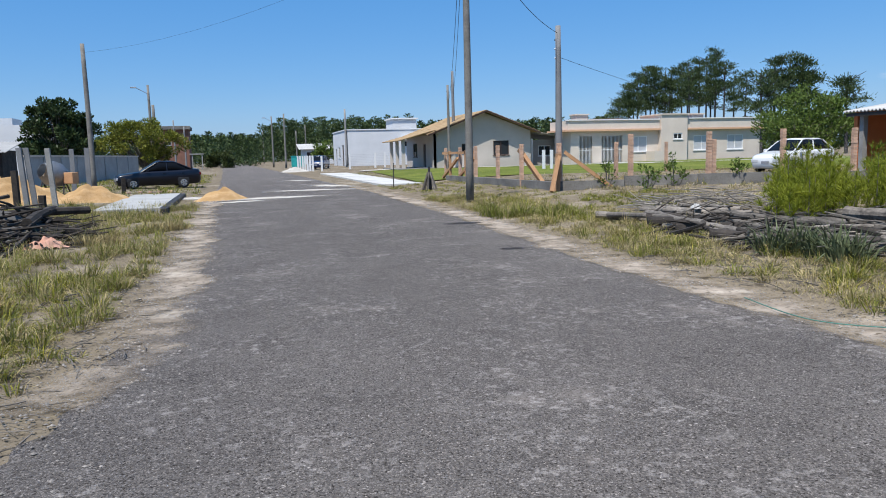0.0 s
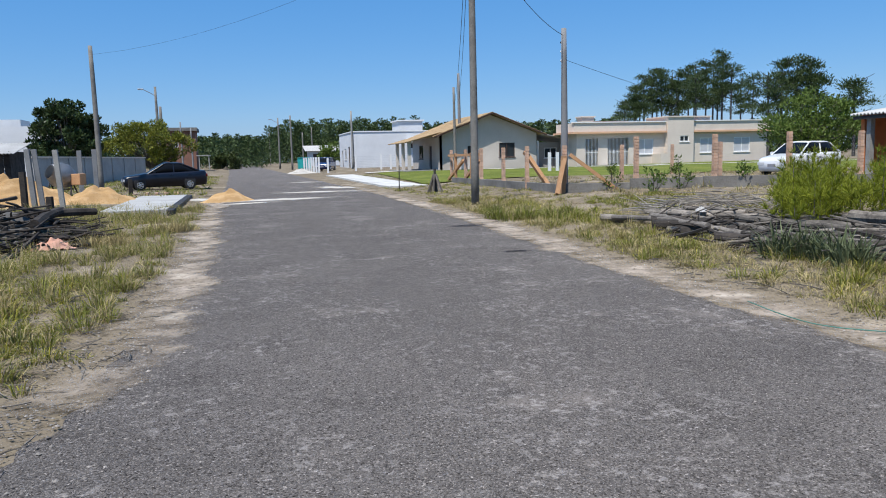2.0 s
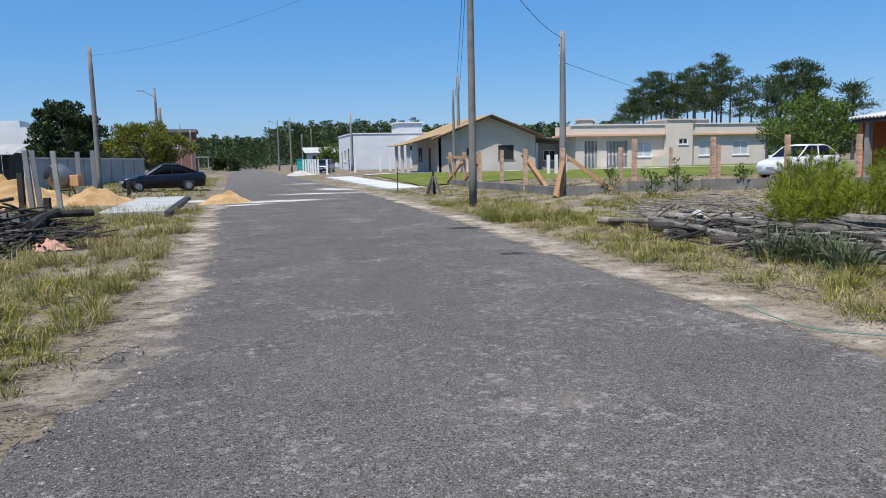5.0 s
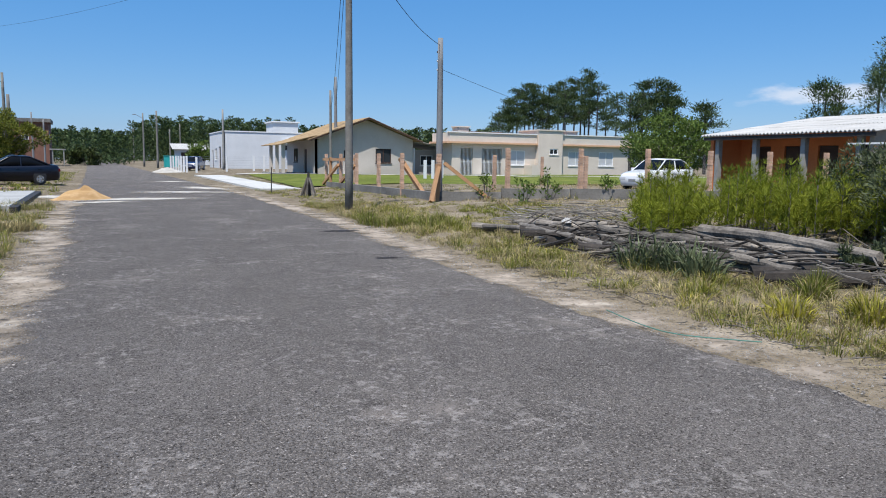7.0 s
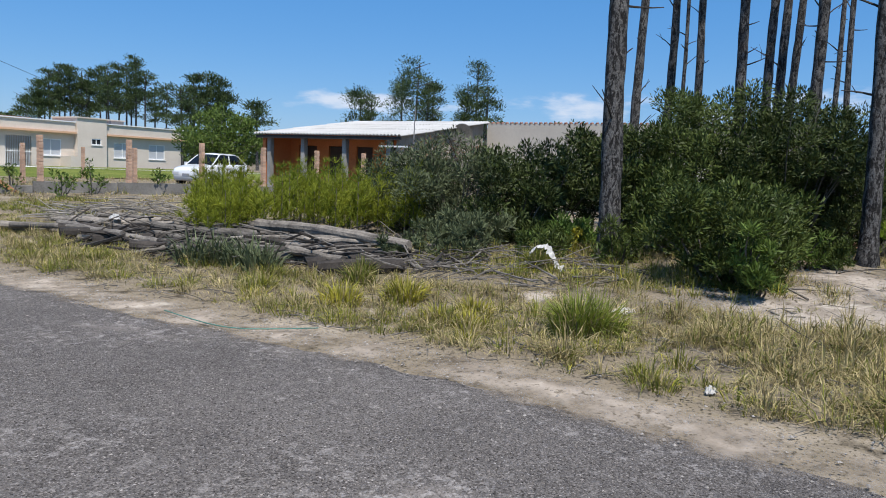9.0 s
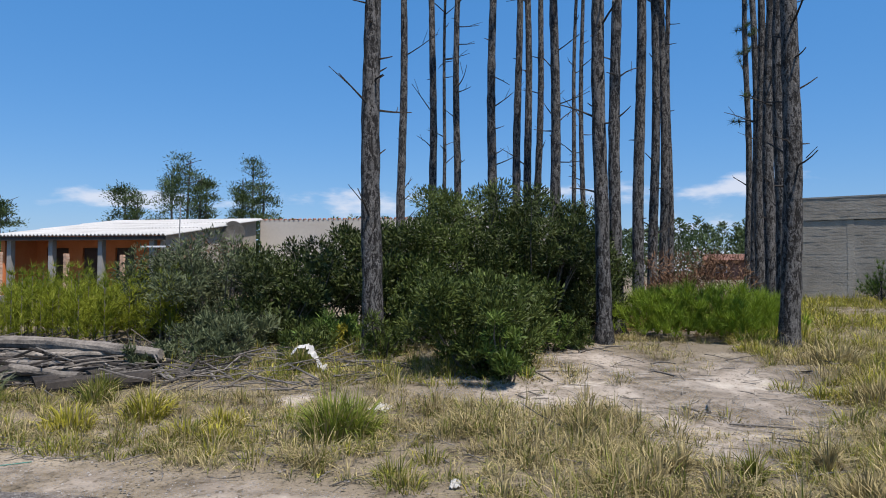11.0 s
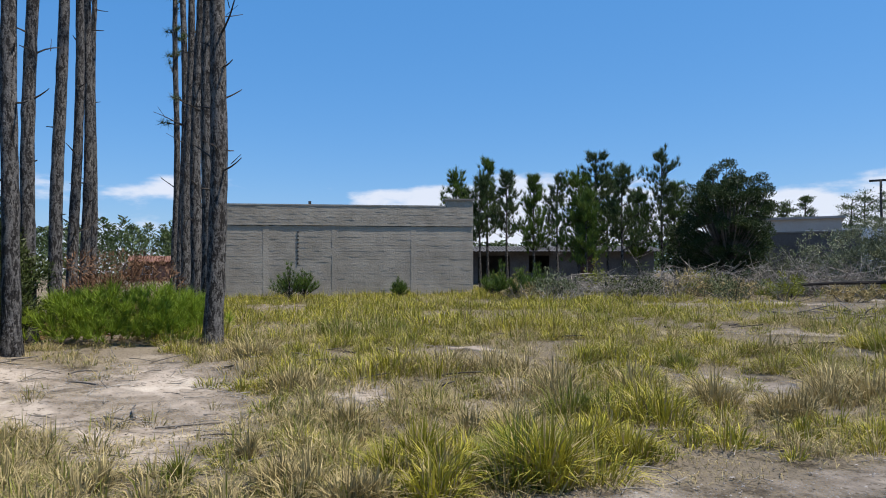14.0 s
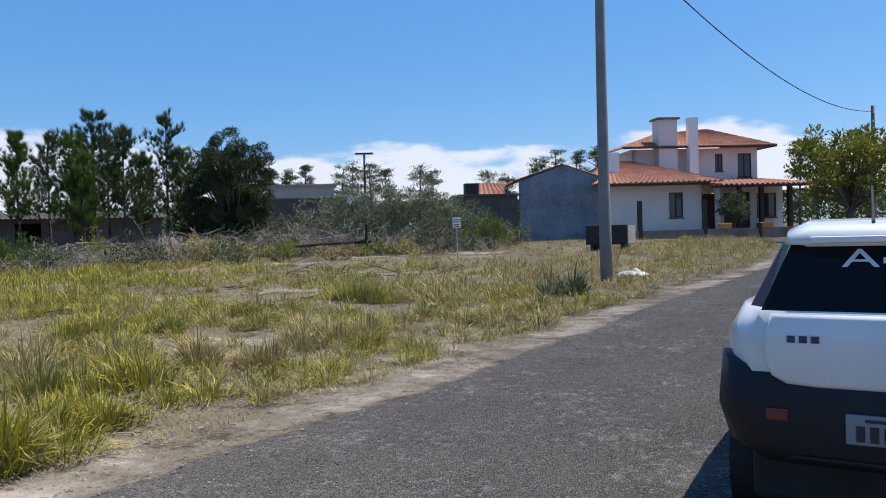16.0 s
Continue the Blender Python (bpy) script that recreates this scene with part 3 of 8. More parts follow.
for k, (x, y, rx, ry, q) in enumerate([(8.9, 0.4, 2.9, 1.9, 0.2), (9.9, -1.6, 2.6, 1.5, -0.1), (7.4, -0.8, 1.7, 1.3, 0.3), (11.4, 0.2, 2.0, 1.3, 0.4), (8.4, -3.4, 1.5, 0.6, 0.2), (11.0, -6.5, 1.0, 0.5, 0.1), (15.5, -21.0, 3.4, 1.6, 0.5), (14.5, -25.0, 3.0, 1.4, 0.2), (10.6, -27.0, 2.6, 2.2, 0.0), (6.7, -8.1, 1.3, 0.6, 0.6), (9.5, -13.0, 2.0, 0.8, 0.6), (3.9, -8.3, 0.9, 1.6, 0.1), (7.9, 3.4, 0.5, 0.35, 0), (6.9, 12.0, 0.5, 0.35, 0)]):
    patch("bare_sand", x, y, rx, ry, M["sand"], 0.02, "bare patch of trampled pale sand in the grass", "sand", 71.1 + k, q, ragg=0.5)


def sheet(name, poly, lift, mat, label, category, step=1.5):
    """A flat area with straight sides on the land: a four-cornered sheet."""
    a, b, c, d = [np.array(p, float) for p in poly]
    nu, nv = max(2, int(np.linalg.norm(b - a) / step)), max(2, int(np.linalg.norm(d - a) / step))
    u, v = np.meshgrid(np.linspace(0, 1, nu + 1), np.linspace(0, 1, nv + 1))
    P = (1 - v)[..., None] * ((1 - u)[..., None] * a + u[..., None] * b) + v[..., None] * ((1 - u)[..., None] * d + u[..., None] * c)
    Z = land(P[..., 0], P[..., 1]) + lift
    i = np.arange((nu + 1) * (nv + 1)).reshape(nv + 1, nu + 1)
    q = np.stack([i[:-1, :-1], i[:-1, 1:], i[1:, 1:], i[1:, :-1]], -1).reshape(-1, 4)
    return tagged(link_np(name, np.concatenate([P, Z[..., None]], -1).reshape(-1, 3), q, mat, smooth=True), label, category, kind="structure")


sheet("lawn", [(9.4, 36.5), (46, 30), (52, 55), (11.5, 60)], 0.05, M["lawn"], "mown green lawn in front of the houses", "lawn")
sheet("lawn", [(14, 24.0), (27, 19), (46, 30), (12, 36)], 0.035, M["ground"], "bare dry lot inside the fence", "lawn")
pave = thing("pavement", 0, 0, 0, "white new concrete pavement strip beside the road", "pavement", kind="structure")
for k in range(9):
    y0, y1 = 35 + 3.1 * k, 35 + 3.1 * k + 3.08
    xa, xb = 7.3 + 0.05 * k, 9.3 + 0.08 * k
    z = gz(8.5, (y0 + y1) / 2)
    part("slab", box(bmesh.new(), xa, y0, z - 0.1, xb, y1, z + 0.07, 0.01), M["concrete"], pave)
path = thing("concrete_pad", 0, 0, 0, "grey concrete pavement slab with a dark raw edge", "slab", kind="structure")
for k in range(4):
    part("slab", box(bmesh.new(), -3.75, 22.8 + 2.6 * k, 0.0, -1.9, 22.8 + 2.6 * k + 2.58, 0.22, 0.015), M["concrete_mid"], path)
part("edge_strip", box(bmesh.new(), -1.9, 22.6, 0.0, -1.7, 33.2, 0.20, 0.02), M["iron"], path)


# ---- poles and cables ----
def pole(x, y, h, r, mat, label, arms=0, lamp=False, rz=0, square=False):
    t = thing("utility_pole", x, y, gz(x, y) - 0.3, label, "utility pole", rz=rz)
    bm = bmesh.new()
    rod(bm, (0, 0, 0), (0, 0, h + 0.3), r, r * 0.68, 4 if square else 12, bend=0.02, steps=6)
    part("shaft", bm, mat, t, smooth=not square)
    for k in range(arms):
        z = h + 0.1 - 0.45 * k
        part("crossarm", boxes((-0.06, -0.5, z - 0.06, 0.06, 0.5, z + 0.06)), M["iron"], t)
    for k in range(3):
        bm = bmesh.new()
        rod(bm, (0, r * 0.7, h - 0.2 - 0.35 * k), (0, r * 0.7 + 0.13, h - 0.2 - 0.35 * k), 0.05, 0.05, 8)
        part("insulator", bm, M["trim_white"] if k else M["iron"], t, "small round insulator")
    if lamp:
        bm = bmesh.new()
        rod(bm, (0, 0, h - 0.5), (-1.0, -0.2, h + 0.05), 0.03, 0.03, 8)
        part("lamp_arm", bm, M["steel"], t)
        part("lamp_head", boxes((-1.45, -0.28, h, -0.95, -0.08, h + 0.12), bevel=0.03), M["steel"], t, "grey street lamp head")
    return t


def cable(p0, p1, sag, label="thin dark overhead cable hanging between poles", r=0.011):
    p0, p1 = Vector(p0), Vector(p1)
    bm = bmesh.new()
    pts = [p0.lerp(p1, i / 24) - Vector((0, 0, sag * 4 * (i / 24) * (1 - i / 24))) for i in range(25)]
    for a, b in zip(pts, pts[1:]):
        rod(bm, a, b, r, r, 5, caps=False)
    return tagged(part("cable", bm, M["black"]), label, "cable", "overhead cables")


pole(*spot(9.0, 40), 7.1, 0.14, M["pole_wood"], "tall weathered wooden utility pole by the grey wall")
pole(*spot(4.99, 72), 8.2, 0.15, M["pole_wood"], "distant dark wooden street lamp pole", lamp=True)
pole(*spot(4.74, 80), 7.0, 0.2, M["pole_wood"], "distant dark wooden utility pole")
pole(*spot(3.45, 95), 6.2, 0.12, M["pole_cement"], "distant slim pole by the brown building")
pole(*spot(2.75, 98), 5.6, 0.12, M["pole_cement"], "distant slim pole by the brown building")
pole(*spot(-18.55, 22.4), 8.6, 0.125, M["pole_wood"], "round grey wooden utility pole at the road edge")
pole(*spot(-25.45, 29.5), 6.1, 0.15, M["pole_cement"], "grey cement utility pole behind the fence corner")
pole(*spot(-17.0, 60), 6.7, 0.13, M["pole_wood"], "wooden utility pole in front of the tan-roofed house")
pole(*spot(-17.38, 63), 8.1, 0.16, M["pole_cement"], "pale cement utility pole in front of the tan-roofed house")
meter_pole = pole(*spot(-9.05, 84), 6.5, 0.14, M["concrete_old"], "pale cement utility pole by the white building")
part("meter_box", boxes((0.1, -0.2, 0.5, 0.42, 0.1, 1.75), bevel=0.03), M["iron"], meter_pole, "dark meter box on the pole")
for b, d, h in ((-3.53, 120, 8), (-4.45, 105, 7.5), (-2.84, 190, 8), (-6.0, 150, 7.5), (-5.3, 135, 6), (-3.9, 230, 8)):
    pole(*spot(b, d), h, 0.15, M["pole_wood"], "far wooden utility pole along the road", lamp=(b == -3.53))
pole(*spot(-168.65, 17.9), 8.6, 0.15, M["pole_cement"], "grey cement utility pole standing in the grass verge")
pole(*spot(173.45, 46), 7.0, 0.14, M["pole_wood"], "dark wooden utility pole beyond the parked car")
pole(*spot(-149.95, 88), 10.0, 0.17, M["iron"], "far dark pole with a wide crossarm", rz=60)
tp = spot(-149.95, 88)
far_arm = thing("crossarm_pole", tp[0], tp[1], gz(*tp), "dark wide timber crossarm on the far pole", "crossarm")
part("beam", boxes((-1.05, -0.08, 9.9, 1.05, 0.08, 10.12)), M["iron"], far_arm)
far_arm.matrix_basis = pose(tp[0], tp[1], gz(*tp), 0, 0, 30)
pt, ct = spot(-18.55, 22.4), spot(-25.45, 29.5)
cable((pt[0], pt[1], 8.5), (ct[0], ct[1], 6.1), 0.5)
p2 = spot(-17.38, 63)
cable((pt[0], pt[1], 8.5), (p2[0], p2[1], 6.3), 0.7)
cable((pt[0] - 0.1, pt[1], 8.2), (p2[0] - 0.4, p2[1], 6.0), 0.9)
lt = spot(9.0, 40)
cable((lt[0], lt[1], 6.9), (pt[0], pt[1], 8.4), 0.7, r=0.004)
f1 = spot(-40, 75)
cable((ct[0], ct[1], 5.2), (f1[0], f1[1], 4.6), 0.4, r=0.009)
rp, fp = spot(-168.65, 17.9), spot(173.45, 46)
cable((rp[0], rp[1], 8.9), (fp[0], fp[1], 7.3), 1.25, r=0.018)


# ---- walls and houses ----
def holed(bm, w, h, t, holes, x0=0.0, z0=0.0):
    """A wall along x, front at y = 0, thick towards +y, with openings (x, z, w, h) cut through it."""
    xs = sorted({0, w, *[v for a in holes for v in (a[0], a[0] + a[2])]})
    zs = sorted({0, h, *[v for a in holes for v in (a[1], a[1] + a[3])]})
    for xa, xb in zip(xs, xs[1:]):
        for za, zb in zip(zs, zs[1:]):
            if not any(a[0] <= (xa + xb) / 2 <= a[0] + a[2] and a[1] <= (za + zb) / 2 <= a[1] + a[3] for a in holes):
                box(bm, x0 + xa, 0, z0 + za, x0 + xb, t, z0 + zb)
    bmesh.ops.remove_doubles(bm, verts=bm.verts, dist=0.0005)
    return bm


def turn_mesh(ob, m):
    ob.matrix_basis = m
    return ob


def facade(house, m, w, h, mat, wins=(), doors=(), opens=(), t=0.18, frame_mat=None, name="wall", door_mat=None, pane_mat=None):
    """One wall of a house with its windows and doors; m places it in the house."""
    frame_mat, door_mat = frame_mat or M["trim_white"], door_mat or M["wood_dark"]
    wall = turn_mesh(part(name, holed(bmesh.new(), w, h, t, [*wins, *doors, *opens]), mat, house), m)
    for x, z, a, b in wins:
        fr = boxes((x, 0.02, z, x + a, 0.1, z + 0.06), (x, 0.02, z + b - 0.06, x + a, 0.1, z + b), (x, 0.02, z + 0.06, x + 0.06, 0.1, z + b - 0.06), (x + a - 0.06, 0.02, z + 0.06, x + a, 0.1, z + b - 0.06), (x + a / 2 - 0.03, 0.025, z + 0.06, x + a / 2 + 0.03, 0.095, z + b - 0.06))
        wf = turn_mesh(part("window", fr, frame_mat, house), m)
        part("pane", boxes((x + 0.06, 0.06, z + 0.06, x + a / 2 - 0.03, 0.07, z + b - 0.06)), pane_mat or M["glass"], wf)
        part("pane", boxes((x + a / 2 + 0.03, 0.06, z + 0.06, x + a - 0.06, 0.07, z + b - 0.06)), pane_mat or M["glass"], wf)
        part("sill", boxes((x - 0.06, -0.06, z - 0.07, x + a + 0.06, 0.0, z - 0.01)), frame_mat, wf)
    for x, z, a, b in doors:
        d = turn_mesh(part("door", boxes((x + 0.02, 0.08, z, x + a - 0.02, 0.13, z + b - 0.02)), door_mat, house), m)
        bm = bmesh.new()
        rod(bm, (x + a - 0.12, 0.03, z + 1.0), (x + a - 0.12, 0.08, z + 1.0), 0.03, 0.03, 8)
        part("handle", bm, M["steel"], d)
    return wall


def wave_roof(house, p00, p10, p01, p11, mat, name="roof", pitch=0.18, depth=0.03, rows=1, thick=0.03, label=""):
    """A sheet of waves between four corners: p00-p10 is the eave, p01-p11 the ridge; rows steps courses of tiles."""
    p00, p10, p01, p11 = [np.array(p, float) for p in (p00, p10, p01, p11)]
    w = max(np.linalg.norm(p10 - p00), np.linalg.norm(p11 - p01))
    nu = int(w / pitch * 6)
    nrm = np.cross(p10 - p00, p01 - p00)
    nrm /= np.linalg.norm(nrm)
    if nrm[2] < 0:
        nrm = -nrm
    u = np.linspace(0, 1, nu + 1)
    wv = depth * np.cos(u * w / pitch * 2 * np.pi)
    lines = []
    for r in range(rows):
        for v, lift in ((r / rows, 0.025 if rows > 1 else 0.0), ((r + 1) / rows, 0.0)):
            a, b = p00 + (p01 - p00) * v, p10 + (p11 - p10) * v
            lines.append(a[None] + (b - a)[None] * u[:, None] + nrm[None] * (wv + lift)[:, None])
    top = np.array(lines)
    low = top - nrm * thick
    V = np.concatenate([top.reshape(-1, 3), low.reshape(-1, 3)])
    m, k = top.shape[0], top.shape[1]
    i = np.arange(m * k).reshape(m, k)
    q = np.stack([i[:-1, :-1], i[:-1, 1:], i[1:, 1:], i[1:, :-1]], -1).reshape(-1, 4)
    o = m * k
    e = [np.stack([i[0, :-1], i[0, :-1] + o, i[0, 1:] + o, i[0, 1:]], -1), np.stack([i[-1, :-1], i[-1, 1:], i[-1, 1:] + o, i[-1, :-1] + o], -1),
         np.stack([i[:-1, 0], i[1:, 0], i[1:, 0] + o, i[:-1, 0] + o], -1), np.stack([i[:-1, -1], i[:-1, -1] + o, i[1:, -1] + o, i[1:, -1]], -1)]
    ob = link_np(name, V, np.concatenate([q, q[:, ::-1] + o, *e]), mat, house)
    if label:
        ob["label"] = label
    return ob


def wall_at(x, y, z, rz):
    return pose(x, y, z, 0, 0, rz)


# far shed and container down the road
bsd = thing("pale_roofed_shed", *spot(-5.6, 128), gz(12, 128), "distant shed with a pale sheet roof", "shed")
facade(bsd, wall_at(0, 0, 0, 0), 5.5, 2.6, M["wall_white"], doors=[(1, 0, 1.0, 2.1)])
wave_roof(bsd, (-0.4, -0.6, 2.6), (6, -0.6, 2.6), (-0.4, 4, 3.6), (6, 4, 3.6), M["fibre"], "roof", 0.25, 0.03)
tbx = thing("teal_container", *spot(-5.35, 108), gz(10, 108), "teal painted metal container by the far road", "container")
part("body", boxes((-0.9, -0.6, 0, 0.9, 0.6, 1.5), bevel=0.04), M["teal"], tbx)
part("lid", boxes((-0.95, -0.65, 1.5, 0.95, 0.65, 1.6)), M["teal"], tbx)

# white flat-roofed building
bx, by = 14.2, 89.0
hz = gz(18, 90)
wb = thing("white_building", bx, by, hz, "white flat-roofed commercial building with a raised tank block", "building")
facade(wb, wall_at(0, 0, 0, 0), 10.0, 4.3, M["wall_white"], wins=[(7.2, 2.2, 1.8, 0.7)])
facade(wb, wall_at(0, 11, 0, -90), 11.0, 4.3, M["wall_white"], doors=[(2.0, 0, 1.0, 2.2), (7.5, 0, 1.4, 2.6)], wins=[(4.4, 1.0, 1.6, 1.4)])
facade(wb, wall_at(10, 0.18, 0, 90), 10.8, 4.3, M["wall_white"])
part("roof", boxes((0.2, 0.2, 4.0, 9.8, 10.9, 4.15)), M["concrete_old"], wb)
part("coping", boxes((-0.08, -0.08, 4.3, 10.08, 0.24, 4.42), (-0.08, 0.24, 4.3, 0.24, 11.0, 4.42)), M["trim_white"], wb)
part("tank_block", boxes((6.4, 2.5, 4.15, 9.5, 6.5, 5.7)), M["wall_white"], wb)
part("tank_cap", boxes((6.2, 2.3, 5.7, 9.7, 6.7, 5.85)), M["trim_white"], wb)
part("awning", boxes((6.8, -0.7, 3.0, 10.6, 0.0, 3.14)), M["trim_white"], wb)

# tan-roofed house with a gable to the road
gh = thing("gabled_house", 16.6, 58.5, gz(20, 60), "beige rendered house with a tan tiled gable roof and side porch", "house")
facade(gh, wall_at(0, 0, 0, 0), 8.6, 3.0, M["wall_sand"], wins=[(5.2, 1.0, 1.4, 1.2), (2.4, 1.3, 0.8, 0.7)], frame_mat=M["wood_dark"])
facade(gh, wall_at(0, 9.5, 0, -90), 9.5, 3.0, M["wall_sand"], doors=[(6.0, 0, 0.9, 2.1)], wins=[(2.5, 1.0, 1.4, 1.2)], frame_mat=M["wood_dark"])
facade(gh, wall_at(8.6, 0.18, 0, 90), 9.3, 3.0, M["wall_sand"], wins=[(3, 1.0, 1.4, 1.2)])
bm = bmesh.new()
vs = [bm.verts.new(p) for p in ((0, 0, 3.0), (8.6, 0, 3.0), (4.4, 0, 4.55), (0, 0.18, 3.0), (8.6, 0.18, 3.0), (4.4, 0.18, 4.55))]
for f in ((0, 1, 2), (5, 4, 3), (0, 2, 5, 3), (1, 4, 5, 2)):
    bm.faces.new([vs[i] for i in f])
part("gable", bm, M["wall_sand"], gh)
wave_roof(gh, (-0.7, -0.75, 2.78), (-0.7, 10, 2.78), (4.4, -0.75, 4.72), (4.4, 10, 4.72), M["tile_tan"], "roof", 0.24, 0.03, 10)
wave_roof(gh, (9.2, 10, 2.88), (9.2, -0.75, 2.88), (4.4, 10, 4.72), (4.4, -0.75, 4.72), M["tile_tan"], "roof", 0.24, 0.03, 10)
bm = bmesh.new()
rod(bm, (-0.72, -0.77, 2.70), (4.4, -0.77, 4.64), 0.07, 0.07, 4)
rod(bm, (9.22, -0.77, 2.80), (4.4, -0.77, 4.64), 0.07, 0.07, 4)
part("bargeboard", bm, M["wood_dark"], gh)
wave_roof(gh, (-3.0, -0.3, 2.35), (-3.0, 6.5, 2.35), (0.1, -0.3, 3.15), (0.1, 6.5, 3.15), M["tile_tan"], "porch_roof", 0.24, 0.03, 5)
for y in (0.1, 2.3, 4.5):
    part("porch_column", boxes((-2.7, y, 0, -2.45, y + 0.25, 2.4)), M["wall_sand"], gh)
part("porch_floor", boxes((-3.0, -0.2, -0.2, 0, 6.5, 0.1)), M["concrete_old"], gh)
cs = thing("carport", 25.6, 59.5, gz(27, 60), "low carport with a sloping pale sheet roof", "carport")
wave_roof(cs, (4.0, 0, 2.3), (4.0, 6, 2.3), (0, 0, 3.0), (0, 6, 3.0), M["fibre"], "roof", 0.18, 0.025)
facade(cs, wall_at(0, 1, 0, 0), 3.8, 2.2, M["wall_grey"], wins=[(1.2, 0.8, 1.2, 0.9)])
for x in (0.1, 3.6):
    part("post", boxes((x, 0, 0, x + 0.15, 0.15, 2.3)), M["trim_white"], cs)

# long cream house with flat parapets
fh = thing("flat_house", 28.0, 56.5, gz(36, 57), "long cream single-storey house with peach trim and flat parapets", "house")
facade(fh, wall_at(0, 0, 0, 0), 8.4, 2.9, M["wall_cream"], wins=[(5.6, 0.9, 1.7, 1.3)], pane_mat=M["lamp_clear"], opens=[(0.8, 0, 1.2, 2.3), (2.9, 0, 2.0, 2.3)])
gate = part("gate", boxes((0.8, 0.045, 1.1, 2.0, 0.085, 1.15)), M["trim_white"], fh, "white barred gate")
for k in range(9):
    part("bar", boxes((0.85 + 0.13 * k, 0.05, 0, 0.88 + 0.13 * k, 0.08, 2.3)), M["trim_white"], gate)
gate = part("gate", boxes((2.9, 0.045, 1.1, 4.9, 0.085, 1.15)), M["trim_white"], fh, "white barred gate")
for k in range(15):
    part("bar", boxes((2.95 + 0.13 * k, 0.05, 0, 2.98 + 0.13 * k, 0.08, 2.3)), M["trim_white"], gate)
part("back_wall", boxes((0, 3.0, 0, 19, 3.2, 2.9)), M["wall_cream"], fh)
facade(fh, wall_at(8.4, -0.5, 0, 0), 2.6, 4.0, M["wall_cream"], wins=[(1.2, 1.9, 0.9, 0.5)], name="tower_wall")
part("tower_side", boxes((8.4, -0.32, 0, 8.58, 3.0, 4.0)), M["wall_cream"], fh)
part("tower_side", boxes((10.82, -0.32, 0, 11.0, 3.0, 4.0)), M["wall_cream"], fh)
part("tower_top", boxes((8.3, -0.6, 4.0, 11.1, 3.0, 4.1)), M["wall_cream"], fh)
facade(fh, wall_at(11.0, 0, 0, 0), 8.0, 2.9, M["wall_cream"], wins=[(1.0, 0.9, 1.7, 1.3), (4.5, 0.9, 1.7, 1.3)], pane_mat=M["lamp_clear"])
part("side_wall", boxes((0, 0.18, 0, 0.18, 3.0, 2.9)), M["wall_cream"], fh)
part("side_wall", boxes((18.82, 0.18, 0, 19.0, 3.0, 2.9)), M["wall_cream"], fh)
part("slab_roof", boxes((-0.7, -0.45, 2.7, 8.35, 3.2, 2.86), (11.05, -0.35, 2.7, 19.6, 3.2, 2.86)), M["trim_peach"], fh)
part("parapet", boxes((-0.4, -0.3, 2.86, 8.35, -0.1, 3.6), (-0.4, -0.1, 2.86, -0.2, 3.2, 3.6), (11.05, -0.3, 2.86, 19.3, -0.1, 3.65)), M["wall_cream"], fh)
part("coping", boxes((-0.5, -0.4, 3.6, 8.3, 0.0, 3.68), (11.06, -0.4, 3.65, 19.4, 0.0, 3.73)), M["trim_white"], fh)
part("chimney", boxes((0.8, 0.6, 2.86, 1.9, 1.6, 4.1)), M["wall_cream"], fh)
part("chimney", boxes((12.2, 0.6, 2.86, 13.4, 1.6, 4.05)), M["wall_cream"], fh)
part("chimney_cap", boxes((0.7, 0.5, 4.1, 2.0, 1.7, 4.2)), M["wall_cream"], fh)
part("chimney_cap", boxes((12.1, 0.5, 4.05, 13.5, 1.7, 4.15)), M["wall_cream"], fh)
part("hip_roof", boxes((1.8, 0.2, 3.2, 5.0, 2.8, 3.75)), M["tile_red"], fh)
part("corner_wedge", boxes((7.2, -1.4, 0, 7.9, 0, 0.9)), M["wall_cream"], fh)
sheet("garden_path", [(31.0, 50.0), (32.6, 50.0), (31.4, 56.4), (30.2, 56.4)], 0.07, M["concrete"], "pale concrete path across the lawn", "path", 1.0)
sheet("garden_path", [(11, 61.5), (46, 44.5), (46, 45.5), (11, 63)], 0.075, M["concrete"], "narrow pale pavement crossing behind the lawn", "path", 1.0)

# orange house and its block side wall, facing the road
oh = thing("orange_house", 25.0, 16.9, gz(26, 20), "low orange house with a pale corrugated roof over a dark porch", "house")
FW = 7.4   # front runs along +y, set back 1.6 m under the porch roof
facade(oh, wall_at(1.7, FW, 0, -90), FW - 0.2, 2.6, M["wall_orange"], doors=[(0.5, 0, 1.1, 2.1), (2.3, 0, 0.9, 2.1), (3.9, 0, 0.9, 2.1)], wins=[(5.5, 0.9, 1.2, 1.2)], frame_mat=M["wood_dark"])
facade(oh, wall_at(0.0, 0, 0, 0), 7.2, 2.5, M["block"], name="side_wall")
bm = bmesh.new()
vs = [bm.verts.new(p) for p in ((0, 0, 2.5), (7.2, 0, 2.5), (7.2, 0, 3.55), (0, 0, 2.52), (0, 0.18, 2.5), (7.2, 0.18, 2.5), (7.2, 0.18, 3.55), (0, 0.18, 2.52))]
for f in ((0, 1, 2, 3), (7, 6, 5, 4), (3, 2, 6, 7), (1, 5, 6, 2), (0, 3, 7, 4)):
    bm.faces.new([vs[i] for i in f])
part("side_gable", bm, M["block"], oh)
part("far_wall", boxes((0, FW, 0, 7.2, FW + 0.18, 2.6), (7.0, 0.2, 0, 7.2, FW, 2.6)), M["wall_orange"], oh)
